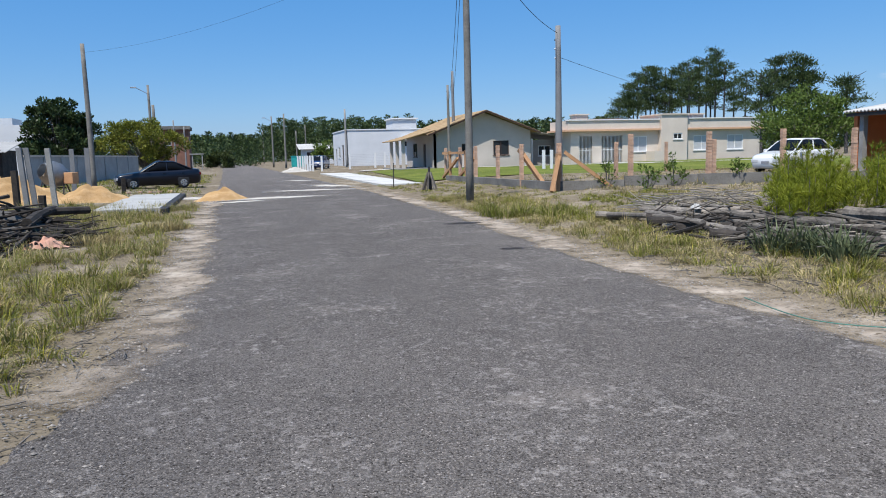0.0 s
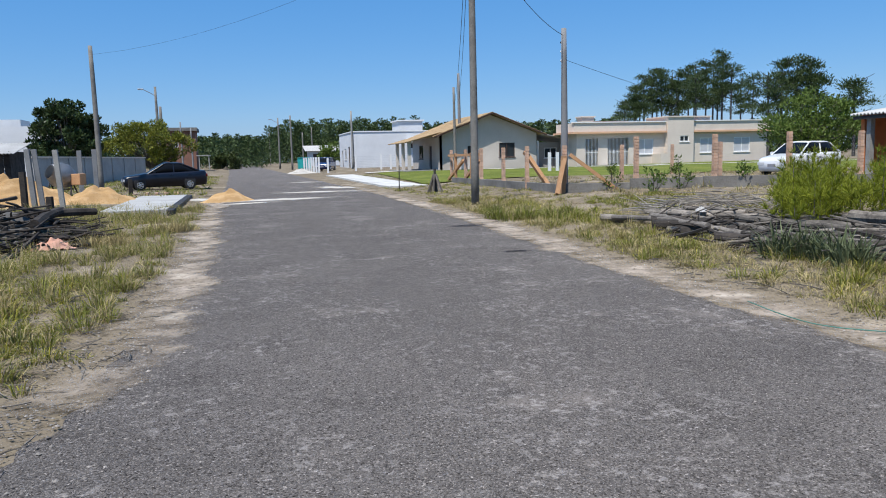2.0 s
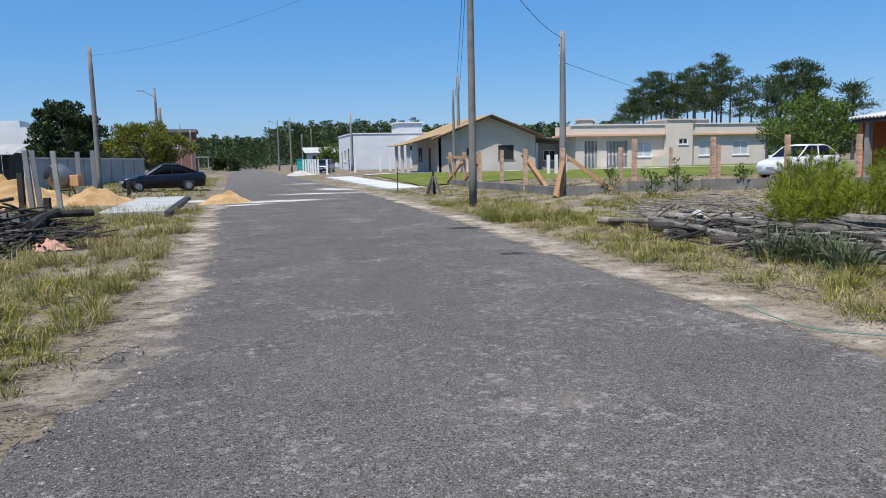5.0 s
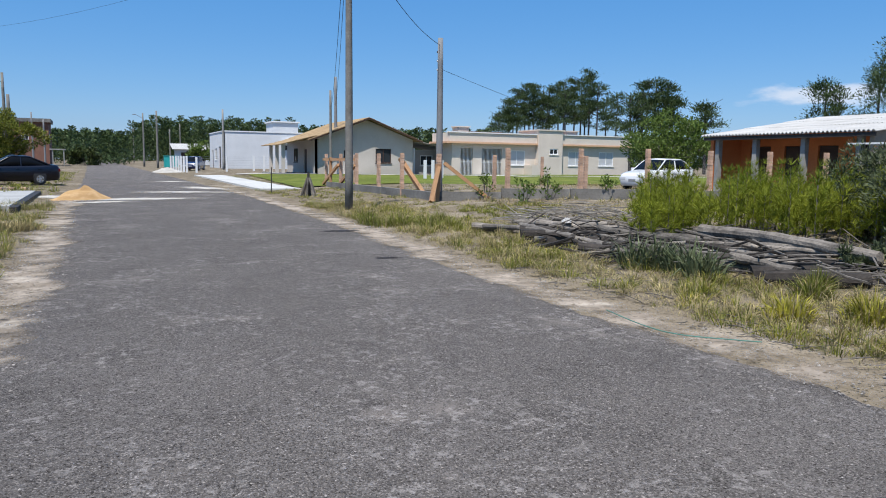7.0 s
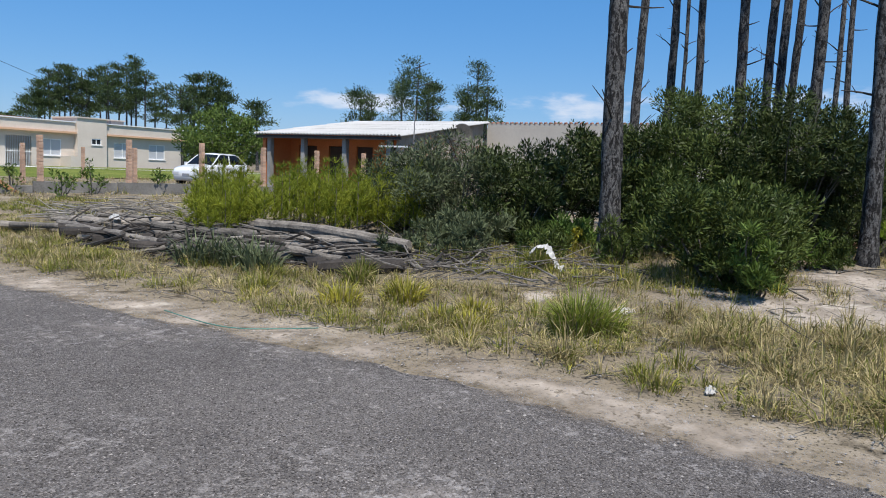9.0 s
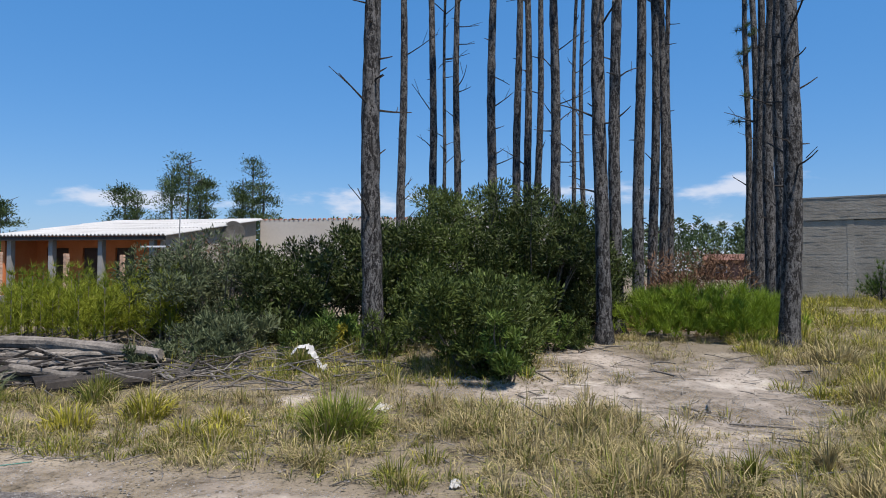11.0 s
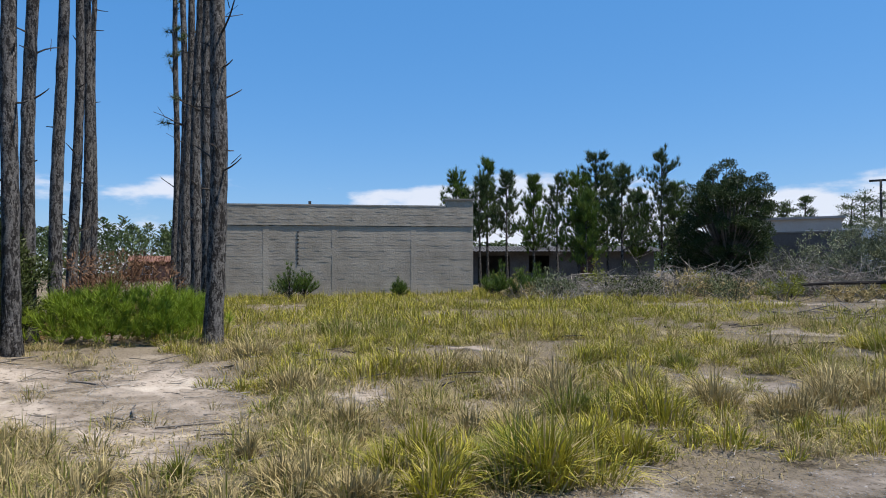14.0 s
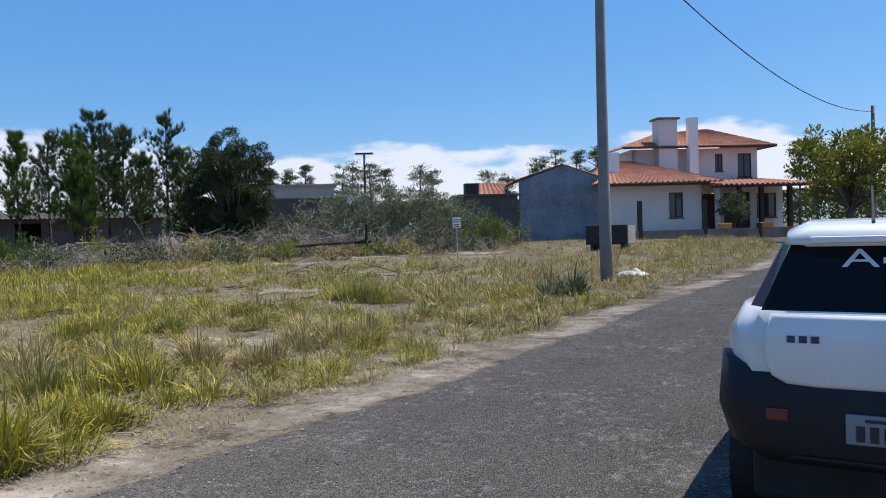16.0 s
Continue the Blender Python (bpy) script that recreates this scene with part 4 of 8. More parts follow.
wave_roof(oh, (-0.35, FW + 0.4, 2.52), (-0.35, -0.25, 2.52), (7.35, FW + 0.4, 3.65), (7.35, -0.25, 3.65), M["fibre"], "roof", 0.177, 0.035, 3)
part("fascia", boxes((-0.3, -0.2, 2.33, -0.22, FW + 0.3, 2.47)), M["iron"], oh)
for y in (0.4, 2.7, 5.0, 7.0):
    part("porch_post", boxes((-0.1, y, 0, 0.12, y + 0.2, 2.4)), M["concrete_old"], oh)
part("porch_floor", boxes((-0.3, 0.2, -0.2, 1.7, FW, 0.12)), M["concrete_old"], oh)
bw = thing("beige_wall", 32.25, 16.7, gz(31, 12), "long beige rendered party wall with a tiled coping", "wall", kind="structure")
facade(bw, wall_at(0, 0, 0, -90), 15.0, 3.52, M["wall_beige"], name="panel")
for k in range(60):
    bm = bmesh.new()
    rod(bm, (-0.025, -0.25 * k, 3.535), (0.22, -0.25 * k, 3.56), 0.045, 0.045, 6)
    part("coping_tile", bm, M["tile_red"], bw)
dish = thing("satellite_dish", *spot(-59.5, 33.0), 2.9, "grey satellite dish on the block side wall", "satellite dish")
dish.matrix_basis = look((29.3, 16.45, 3.1), (31.3, 17.9, 2.5))
bm = bmesh.new()
rings = [[bm.verts.new((0.48 * r * math.cos(a), 0.55 * r * math.sin(a), 0.12 * r * r)) for a in (2 * math.pi * k / 24 for k in range(24))] for r in (0.05, 0.4, 0.75, 1.0)]
for a, b in zip(rings, rings[1:]):
    for k in range(24):
        bm.faces.new((a[k], a[(k + 1) % 24], b[(k + 1) % 24], b[k]))
bm.faces.new(rings[0][::-1])
bmesh.ops.solidify(bm, geom=bm.faces, thickness=0.015)
part("reflector", bm, M["kerb"], dish, smooth=True)
bm = bmesh.new()
rod(bm, (0, -0.5, 0.1), (0, 0, 0.55), 0.015, 0.015, 6)
part("feed_arm", bm, M["steel"], dish)
ant = thing("tv_aerial", 24.4, 15.9, gz(24, 16), "thin metal mast with a white crossbar by the porch", "aerial")
bm = bmesh.new()
rod(bm, (0, 0, 0), (0.1, 0, 3.6), 0.03, 0.02, 6)
part("mast", bm, M["pole_cement"], ant)
part("bar", boxes((-0.03, 0.2, 2.0, 0.03, 1.6, 2.06)), M["trim_white"], ant)

# bare block hall
B0, A0 = np.array(spot(-99.0, 33.5)), np.array(spot(-121.4, 33.2))
WL = float(np.linalg.norm(B0 - A0))
ang = math.degrees(math.atan2(B0[1] - A0[1], B0[0] - A0[0]))
hall_z = gz(*((A0 + B0) / 2)) - 0.05
hall = thing("block_hall", A0[0], A0[1], hall_z, "tall windowless hall of bare grey concrete blocks", "building", rz=ang)
part("core", boxes((0, -9.0, 0, WL, -0.2, 4.0)), M["mortar"], hall)
random.seed(7)
rows_n = 33
ch = 4.12 / rows_n
for r in range(rows_n):
    # one uneven course, edges wandering a few millimetres
    bm = bmesh.new()
    out = 0.0 if r < 26 else 0.045
    prev = None
    for x in np.linspace(0, WL, 46):
        d, dz = out + random.uniform(-0.007, 0.006), random.uniform(-0.005, 0.005) if random.random() < 0.45 else 0.0
        z0, z1 = r * ch + 0.001 + max(dz, 0), (r + 1) * ch - 0.001 - max(-dz, 0) - (0.03 if r == 25 and random.random() < 0.7 else 0)
        ring = [bm.verts.new(p) for p in ((x, -0.2, z0), (x, d, z0), (x, d, z1), (x, -0.2, z1))]
        for k in range(4):
            if prev:
                bm.faces.new((prev[k], prev[(k + 1) % 4], ring[(k + 1) % 4], ring[k]))
        if not prev:
            bm.faces.new(ring[::-1])
        prev = ring
    bm.faces.new(prev)
    bmesh.ops.recalc_face_normals(bm, faces=bm.faces)
    part("block_course", bm, M["block"], hall)
for fx in (0.20, 0.47, 0.70):
    part("pilaster", boxes((WL * fx, 0.0, 0.02, WL * fx + 0.24, 0.009, 26 * ch)), M["block"], hall)
for k in range(9):
    part("vent_slot", boxes((WL * 0.60, 0.006, 1.55 + 0.17 * k, WL * 0.60 + 0.07, 0.03, 1.62 + 0.17 * k)), M["iron"], hall)
part("coping", boxes((1.25, -0.3, 4.12, WL + 0.05, 0.06, 4.18)), M["concrete_old"], hall)
part("parapet", boxes((0.0, -0.6, 4.12, 1.2, 0.03, 4.42)), M["block"], hall)
part("parapet_cap", boxes((-0.08, -0.7, 4.42, 1.3, 0.1, 4.5)), M["kerb"], hall)
part("pipe_cap", boxes((WL * 0.56, -0.3, 4.18, WL * 0.56 + 0.12, -0.18, 4.34)), M["iron"], hall)


# red-tiled two-storey house beyond the field
rh = thing("tiled_house", 8.3, -40.8, gz(6, -43) + 0.15, "two-storey pale house with red clay tile roofs and white chimneys", "house", rz=-150)
facade(rh, wall_at(0, 0, 0, 0), 5.4, 2.9, M["wall_pink"], wins=[(3.6, 0.9, 0.8, 1.4)], frame_mat=M["wood_dark"])
# dark doors, widened so their colour also paints the porch's shade
facade(rh, wall_at(5.4, 1.2, 0, 0), 5.6, 2.9, M["wall_pink"], doors=[(0.2, 0, 1.3, 2.25), (2.0, 0, 1.6, 2.3)], wins=[(4.0, 0.8, 1.2, 1.4)], frame_mat=M["wood_dark"])
facade(rh, wall_at(0, 8, 0, -90), 8.0, 2.9, M["wall_pink"])
facade(rh, wall_at(11, 1.4, 0, 90), 7.0, 2.9, M["wall_pink"])
part("return_wall", boxes((5.4, 0.18, 0, 5.58, 1.2, 2.9)), M["wall_pink"], rh)
part("plinth", boxes((-0.2, -0.3, -0.9, 11.2, 8, -0.02)), M["kerb"], rh)
for x in (6.3, 7.6, 8.9, 10.6):
    part("porch_column", boxes((x, -0.1, 0, x + 0.22, 0.12, 2.55)), M["trim_white"] if x < 7 else M["wood_dark"], rh)
wave_roof(rh, (-0.7, -0.8, 2.85), (6.4, -0.8, 2.85), (1.6, 4.4, 4.45), (3.0, 4.4, 4.45), M["tile_red"], "roof", 0.3, 0.05, 12)
wave_roof(rh, (-0.7, 8.6, 2.85), (-0.7, -0.8, 2.85), (1.6, 4.8, 4.45), (1.6, 4.4, 4.45), M["tile_red"], "roof", 0.3, 0.05, 10)
wave_roof(rh, (6.4, -0.8, 2.85), (6.6, 4.9, 3.15), (3.0, 4.4, 4.45), (3.0, 4.9, 4.45), M["tile_red"], "roof", 0.3, 0.05, 10)
wave_roof(rh, (5.6, -0.9, 2.62), (11.7, -0.9, 2.62), (5.6, 4.9, 3.25), (11.7, 4.9, 3.25), M["tile_red"], "porch_roof", 0.3, 0.05, 9)
part("eave_board", boxes((-0.7, -0.82, 2.66, 5.6, -0.76, 2.80), (5.6, -0.92, 2.46, 11.7, -0.86, 2.58)), M["wood_dark"], rh)
facade(rh, wall_at(3.4, 5.0, 2.9, 0), 8.2, 2.35, M["wall_pink"], wins=[(5.4, 0.9, 0.5, 1.1), (6.9, 0.5, 0.9, 1.5)], frame_mat=M["wood_dark"], name="upper_wall")
facade(rh, wall_at(11.6, 5.18, 2.9, 90), 4.8, 2.35, M["wall_pink"], wins=[(0.7, 0.7, 0.7, 1.3), (2.4, 0.7, 0.7, 1.3)], frame_mat=M["wood_dark"], name="upper_wall")
facade(rh, wall_at(3.4, 10, 2.9, -90), 5.0, 2.35, M["wall_pink"], name="upper_wall")
part("upper_eave", boxes((2.5, 4.2, 5.22, 12.5, 4.28, 5.36), (12.42, 4.28, 5.22, 12.5, 10.8, 5.36)), M["wood_dark"], rh)
wave_roof(rh, (2.5, 4.2, 5.3), (12.5, 4.2, 5.3), (6.2, 7.4, 6.55), (9.4, 7.4, 6.75), M["tile_red"], "upper_roof", 0.3, 0.05, 9)
wave_roof(rh, (12.5, 4.2, 5.3), (12.5, 10.8, 5.3), (9.4, 7.4, 6.75), (9.4, 7.5, 6.75), M["tile_red"], "upper_roof", 0.3, 0.05, 9)
wave_roof(rh, (2.5, 10.8, 5.3), (2.5, 4.2, 5.3), (6.2, 7.5, 6.55), (6.2, 7.4, 6.55), M["tile_red"], "upper_roof", 0.3, 0.05, 9)
part("chimney", boxes((4.85, 4.3, 3.6, 6.05, 5.3, 7.0)), M["wall_pink"], rh)
part("chimney_cap", boxes((4.72, 4.17, 7.0, 6.18, 5.43, 7.12)), M["kerb"], rh)
part("chimney", boxes((6.65, 3.9, 3.6, 7.2, 4.4, 7.05)), M["trim_white"], rh)
part("chimney", boxes((0.7, 1.6, 3.0, 1.35, 2.2, 4.75)), M["trim_white"], rh)
fw = thing("garden_wall", 8.6, -37.4, gz(6, -38) - 0.1, "low dark cement garden wall with square posts", "wall", rz=-150)
part("panel", boxes((0, 0, 0, 12.5, 0.18, 0.55)), M["kerb"], fw)
for x in (0, 2.7, 6.2, 9.2, 12.3):
    part("post", boxes((x, -0.03, 0.0, x + 0.2, 0.2, 2.1 if x in (2.7, 6.2) else 0.8)), M["iron"], fw)
for x in (7.4, 9.7):
    pot = thing("flower_pot", *(fw.matrix_basis @ Vector((x, 0.09, 0.55))), "square terracotta planter on the garden wall", "flower pot", "planters on the wall", rz=-150)
    part("tub", boxes((-0.35, -0.12, 0, 0.35, 0.12, 0.28), bevel=0.03), M["terracotta"], pot)
    part("soil", boxes((-0.3, -0.09, 0.26, 0.3, 0.09, 0.3)), M["wall_dark"], pot)
bl = thing("blue_gable_wall", 12.7, -38.9, gz(10, -40) - 0.1, "windowless gable wall in mottled blue-grey render", "wall", rz=-153.5)
bm = bmesh.new()
pr = ((0, 0), (5.0, 0), (5.0, 3.3), (2.5, 4.25), (0, 3.4))
va, vb = [bm.verts.new((x, 0, z)) for x, z in pr], [bm.verts.new((x, 0.25, z)) for x, z in pr]
bm.faces.new(va), bm.faces.new(vb[::-1])
for i in range(5):
    bm.faces.new((va[i - 1], vb[i - 1], vb[i], va[i]))
bmesh.ops.recalc_face_normals(bm, faces=bm.faces)
part("gable", bm, M["wall_blue"], bl)
wave_roof(bl, (-0.3, 0.25, 3.42), (-0.3, 4.5, 3.42), (2.5, 0.25, 4.3), (2.5, 4.5, 4.3), M["tile_red"], "roof", 0.3, 0.05, 6)
wave_roof(bl, (5.3, 4.5, 3.32), (5.3, 0.25, 3.32), (2.5, 4.5, 4.3), (2.5, 0.25, 4.3), M["tile_red"], "roof", 0.3, 0.05, 6)
dk = thing("dark_shed", 15.4, -37.2, gz(14, -38) - 0.1, "soot-dark low rendered shed with a black block chimney", "shed", rz=-146)
facade(dk, wall_at(0, 0, 0, 0), 3.1, 2.7, M["wall_dark"])
part("side_wall", boxes((0, 0.18, 0, 0.18, 3, 2.7)), M["wall_dark"], dk)
part("roof_edge", boxes((-0.2, -0.2, 2.7, 3.2, 3.0, 2.8)), M["wall_dark"], dk)
part("chimney", boxes((0.3, 0.6, 2.8, 1.05, 1.2, 3.45)), M["iron"], dk)
wave_roof(dk, (1.2, 2.0, 2.85), (3.4, 2.0, 2.85), (1.8, 4.5, 3.7), (3.4, 4.5, 3.7), M["tile_red"], "roof", 0.3, 0.05, 5)
gb = thing("grey_block_building", *spot(-142.8, 72), gz(50, -55), "distant pale grey flat building behind the trees", "building", rz=35)
gb.matrix_basis = pose(*spot(-142.6, 72), gz(45, -58), 0, 0, -145)
facade(gb, wall_at(0, 0, 0, 0), 6.5, 5.2, M["wall_grey"], wins=[(3.6 + 0.7 * k, 3.3, 0.4, 0.9) for k in range(4)])
facade(gb, wall_at(6.5, 1.5, 0, 0), 3.6, 4.4, M["wall_white"], wins=[(1.0, 2.4, 0.9, 0.9)])
part("slab", boxes((-0.3, -0.3, 5.2, 6.8, 5, 5.4)), M["concrete_old"], gb)
part("block", boxes((0.2, 0.18, 0, 6.3, 5, 5.2)), M["wall_grey"], gb)
bk = thing("dark_roofed_house", *spot(-119.5, 50), gz(40, -25), "low dark house with an open veranda behind the young pines", "house", rz=-120)
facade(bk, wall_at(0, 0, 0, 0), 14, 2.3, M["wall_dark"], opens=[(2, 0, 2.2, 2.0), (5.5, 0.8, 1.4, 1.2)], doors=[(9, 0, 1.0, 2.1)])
# rear panel in near-black: the veranda's inner shade is put into its colour
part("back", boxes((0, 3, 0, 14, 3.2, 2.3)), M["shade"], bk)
wave_roof(bk, (-0.5, -0.8, 2.25), (14.5, -0.8, 2.25), (-0.5, 3.4, 2.75), (14.5, 3.4, 2.75), M["wall_dark"], "roof", 0.25, 0.03, 4)
dw = thing("dark_yard_wall", *spot(-142.3, 47), gz(36, -38), "long low soot-dark yard wall behind the scrub", "wall", rz=-151)
part("panel", boxes((0, 0, -0.2, 5.4, 0.18, 2.9)), M["wall_dark"], dw)
part("coping", boxes((-0.05, -0.04, 2.9, 5.45, 0.22, 2.98)), M["kerb"], dw)
rd = thing("red_roofed_house", *spot(-96.0, 95), gz(90, -12), "distant low house with a dull red roof", "house", rz=-97)
facade(rd, wall_at(0, 0, 0, 0), 7, 2.4, M["wall_brown"], wins=[(1.2, 0.9, 1.2, 1.0)])
wave_roof(rd, (-0.4, -0.6, 2.4), (7.4, -0.6, 2.4), (-0.4, 3.6, 3.2), (7.4, 3.6, 3.2), M["wall_brown"], "roof", 0.3, 0.04, 5)
part("side_wall", boxes((0, 0.18, 0, 0.2, 3.2, 2.4)), M["wall_brown"], rd)

# west side: walls and houses beyond the building site
lw = thing("long_grey_wall", -11.3, 50.7, gz(-11, 55), "long weathered grey cement boundary wall with pale coping", "wall", kind="structure")
wdir = math.degrees(math.atan2(68.0 - 50.7, -7.2 + 11.3))
lw.matrix_basis = pose(-11.6, 49.5, gz(-11, 55), 0, 0, wdir)
WLEN = math.hypot(68.0 - 49.5, 4.4)
for k in range(8):
    a, b = WLEN * k / 8, WLEN * (k + 1) / 8
    part("panel", boxes((a + 0.01, -0.08, 0, b - 0.01, 0.08, 1.85)), M["concrete_mid"], lw)
    part("pier", boxes((a - 0.1, -0.14, 0, a + 0.1, -0.085, 1.9)), M["concrete_mid"], lw)
part("coping", boxes((-0.1, -0.14, 1.86, WLEN, 0.14, 1.96)), M["wall_cream"], lw)
bb = thing("brown_building", *spot(4.6, 118), gz(-6, 118), "distant two-storey brown brick building with a flat roof", "building")
facade(bb, wall_at(0, 0, 0, 0), 4.4, 6.0, M["wall_brown"], wins=[(1.0, 3.6, 0.9, 1.3)])
facade(bb, wall_at(4.4, 0.18, 0, 90), 7, 6.0, M["wall_brown"], wins=[(1.5, 3.6, 1.2, 1.3)])
part("roof_slab", boxes((-0.3, -0.4, 6.0, 4.7, 7.2, 6.5)), M["kerb"], bb)
part("balcony", boxes((4.4, -0.6, 2.2, 6.4, 2.6, 2.35), (4.7, -0.5, 0, 4.85, -0.35, 2.2), (6.1, -0.5, 0, 6.25, -0.35, 2.2)), M["concrete_old"], bb)
wh = thing("white_house", *spot(16.2, 70), gz(-18, 67), "white flat-topped house behind the dark tree", "house")
facade(wh, wall_at(0, 0, 0, 0), 5.2, 4.6, M["wall_white"], wins=[(1.0, 1.2, 1.4, 1.2)])
facade(wh, wall_at(5.2, 0.18, 0, 90), 6, 4.6, M["wall_white"])
part("upper_block", boxes((0.0, 1.0, 4.6, 3.0, 4.0, 5.2)), M["wall_white"], wh)
sh = thing("tin_shed", *spot(17.6, 40), gz(-10, 38), "small shed of grey boards with a pale sheet roof", "shed")
for k in range(9):
    part("board", boxes((0.02 + 0.25 * k, 0, 0, 0.25 + 0.25 * k, 0.03, 2.0)), M["charred"], sh)
part("side_wall", boxes((2.24, 0.03, 0, 2.27, 2.5, 2.1)), M["charred"], sh)
wave_roof(sh, (-0.4, -0.4, 2.0), (2.6, -0.4, 2.0), (-0.4, 2.8, 2.55), (2.6, 2.8, 2.55), M["fibre"], "roof", 0.15, 0.02)


# ---- fence of slim brick posts with planks ----
FC, FD = Vector((11.0, 23.1)), Vector((0.912, -0.41))
brick_me = bpy.data.meshes.new("brick")
bm = boxes((-0.07, -0.07, 0, 0.07, 0.07, 0.087), bevel=0.008)
bm.to_mesh(brick_me)
bm.free()
brick_me.materials.append(M["brick"])


def brick_post(x, y, h=1.62, group="brick posts of the fence"):
    t = thing("brick_post", x, y, gz(x, y) + 0.05, "slim square fence post of pale clay bricks", "fence post", group, rz=random.uniform(-4, 4))
    for k in range(int(h / 0.1)):
        ob = new("brick", brick_me)
        ob.parent = t
        ob.matrix_basis = pose(random.uniform(-0.006, 0.006), random.uniform(-0.006, 0.006), 0.1 * k, 0, 0, random.uniform(-2, 2))
    part("core", boxes((-0.06, -0.06, -0.2, 0.06, 0.06, int(h / 0.1) * 0.1)), M["trim_peach"], t, "pale mortar core")
    return t


def plank(p0, p1, w=0.14, label="raw orange plank propped against the fence post"):
    bm = bmesh.new()
    rod(bm, (0, 0, 0), Vector(p1) - Vector(p0), w * 0.6, w * 0.6, 4)
    ob = part("plank", bm, M["plank"])
    ob.location = p0
    return tagged(ob, label, "plank", "planks of the fence")


random.seed(11)
for s in (0, 2.4, 4.95, 7.3, 9.5, 11.6, 13.6):
    q = FC + FD * s
    brick_post(q.x, q.y, 1.7 if s else 1.62)
for y in (26.2, 28.9, 31.9, 34.4, 37.0):
    brick_post(10.9 + (y - 26) * 0.02, y)
for x, y in ((16.0, 28.0), (22.4, 34.0), (18.2, 24.4), (13.0, 38.0)):
    brick_post(x, y, 1.5)
z = gz(11, 23)
plank((11.15, 23.0, z + 1.35), (12.6, 22.3, z + 0.1))
plank((10.9, 22.9, z + 1.2), (10.3, 22.2, z + 0.05))
plank((10.85, 22.95, z + 0.02), (10.9, 22.93, z + 1.3), 0.18)
plank((10.9, 26.4, z + 1.5), (11.5, 25.4, z + 0.1), 0.18, "pale raw plank leaning on the fence")
for y0, y1 in ((31.9, 34.4), (34.4, 37.0)):
    plank((10.95, y0, z + 1.2), (10.95, y1, z + 0.2))
    plank((10.95, y0 + 0.1, z + 1.45), (10.95, y1 - 0.1, z + 1.45))
    plank((10.95, (y0 + y1) / 2, z + 0.1), (10.95, (y0 + y1) / 2, z + 1.55))
fk = thing("fence_footing", 0, 0, 0, "low rough cement footing wall under the fence posts", "wall", kind="structure")
for k in range(5):
    a, b = FC + FD * (2.4 * k - 0.2), FC + FD * (2.4 * k + 2.18)
    ob = part("footing", boxes((0, -0.1, -0.2, 2.38, 0.1, 0.46)), M["kerb"], fk)
    ob.matrix_basis = pose(a.x, a.y, gz(a.x, a.y) - 0.1, 0, 0, math.degrees(math.atan2(FD.y, FD.x)))
for k in range(5):
    part("footing", boxes((10.85, 23.2 + 2.6 * k, 0.0, 11.05, 25.78 + 2.6 * k, 0.5)), M["kerb"], fk)

# white posts with wire of the far garden fence
random.seed(3)
def white_post(x, y, h=1.5):
    t = thing("white_fence_post", x, y, gz(x, y), "white painted concrete fence post", "fence post", "white posts of the far fence")
    part("shaft", boxes((-0.09, -0.09, -0.1, 0.09, 0.09, h), bevel=0.015), M["trim_white"], t)
    return t


for x in (9.2, 12.0, 14.6, 15.6, 19.2, 23.5):
    white_post(x, 73.5)
for y in (76, 78.5, 81, 83.5, 86, 89, 92):
    white_post(8.6, y, 1.6)
for b, d in ((-24.3, 50), (-24.9, 50), (-25.6, 52)):
    white_post(*spot(b, d), 1.3)
bm = bmesh.new()
for z in np.linspace(0.25, 1.4, 8):
    rod(bm, (9.2, 73.5, gz(12, 73.5) + z), (23.5, 73.5, gz(20, 73.5) + z), 0.008, 0.008, 4)
tagged(part("fence_wire", bm, M["steel"]), "thin grey wires strung between white posts", "wire")


# ---- cars ----
def wheel(parent, x, y, r, w, rim=None):
    bm = bmesh.new()
    bmesh.ops.create_cone(bm, cap_ends=True, segments=24, radius1=r, radius2=r, depth=w, matrix=pose(x, y, r, 90, 0, 0))
    bmesh.ops.bevel(bm, geom=[e for e in bm.edges if len(e.link_faces) == 2 and any(len(f.verts) > 4 for f in e.link_faces)], offset=0.03, segments=2, affect="EDGES")
    tyre = part("wheel", bm, M["black"], parent, smooth=False)
    s = 1 if y > 0 else -1
    bm = bmesh.new()
    bmesh.ops.create_cone(bm, cap_ends=True, segments=20, radius1=r * 0.66, radius2=r * 0.6, depth=0.04, matrix=pose(x, y + s * (w / 2 + 0.005), r, 90 if s < 0 else -90, 0, 0))
    part("rim", bm, rim or M["chrome"], tyre)
    for k in range(5):
        a = 2 * math.pi * k / 5
        part("rim_slot", boxes((x + math.cos(a) * r * 0.38 - 0.03, y + s * (w / 2 + 0.02), r + math.sin(a) * r * 0.38 - 0.03, x + math.cos(a) * r * 0.38 + 0.03, y + s * (w / 2 + 0.03), r + math.sin(a) * r * 0.38 + 0.03)), M["iron"], tyre)


def loft(rings, close=True):
    bm = bmesh.new()
    vs = [[bm.verts.new(p) for p in r] for r in rings]
    k = len(vs[0])
    for a, b in zip(vs, vs[1:]):
        for i in range(k):
            bm.faces.new((a[i], a[(i + 1) % k], b[(i + 1) % k], b[i]))
    if close:
        bm.faces.new(vs[0][::-1])
        bm.faces.new(vs[-1])
    bmesh.ops.recalc_face_normals(bm, faces=bm.faces)
    return bm


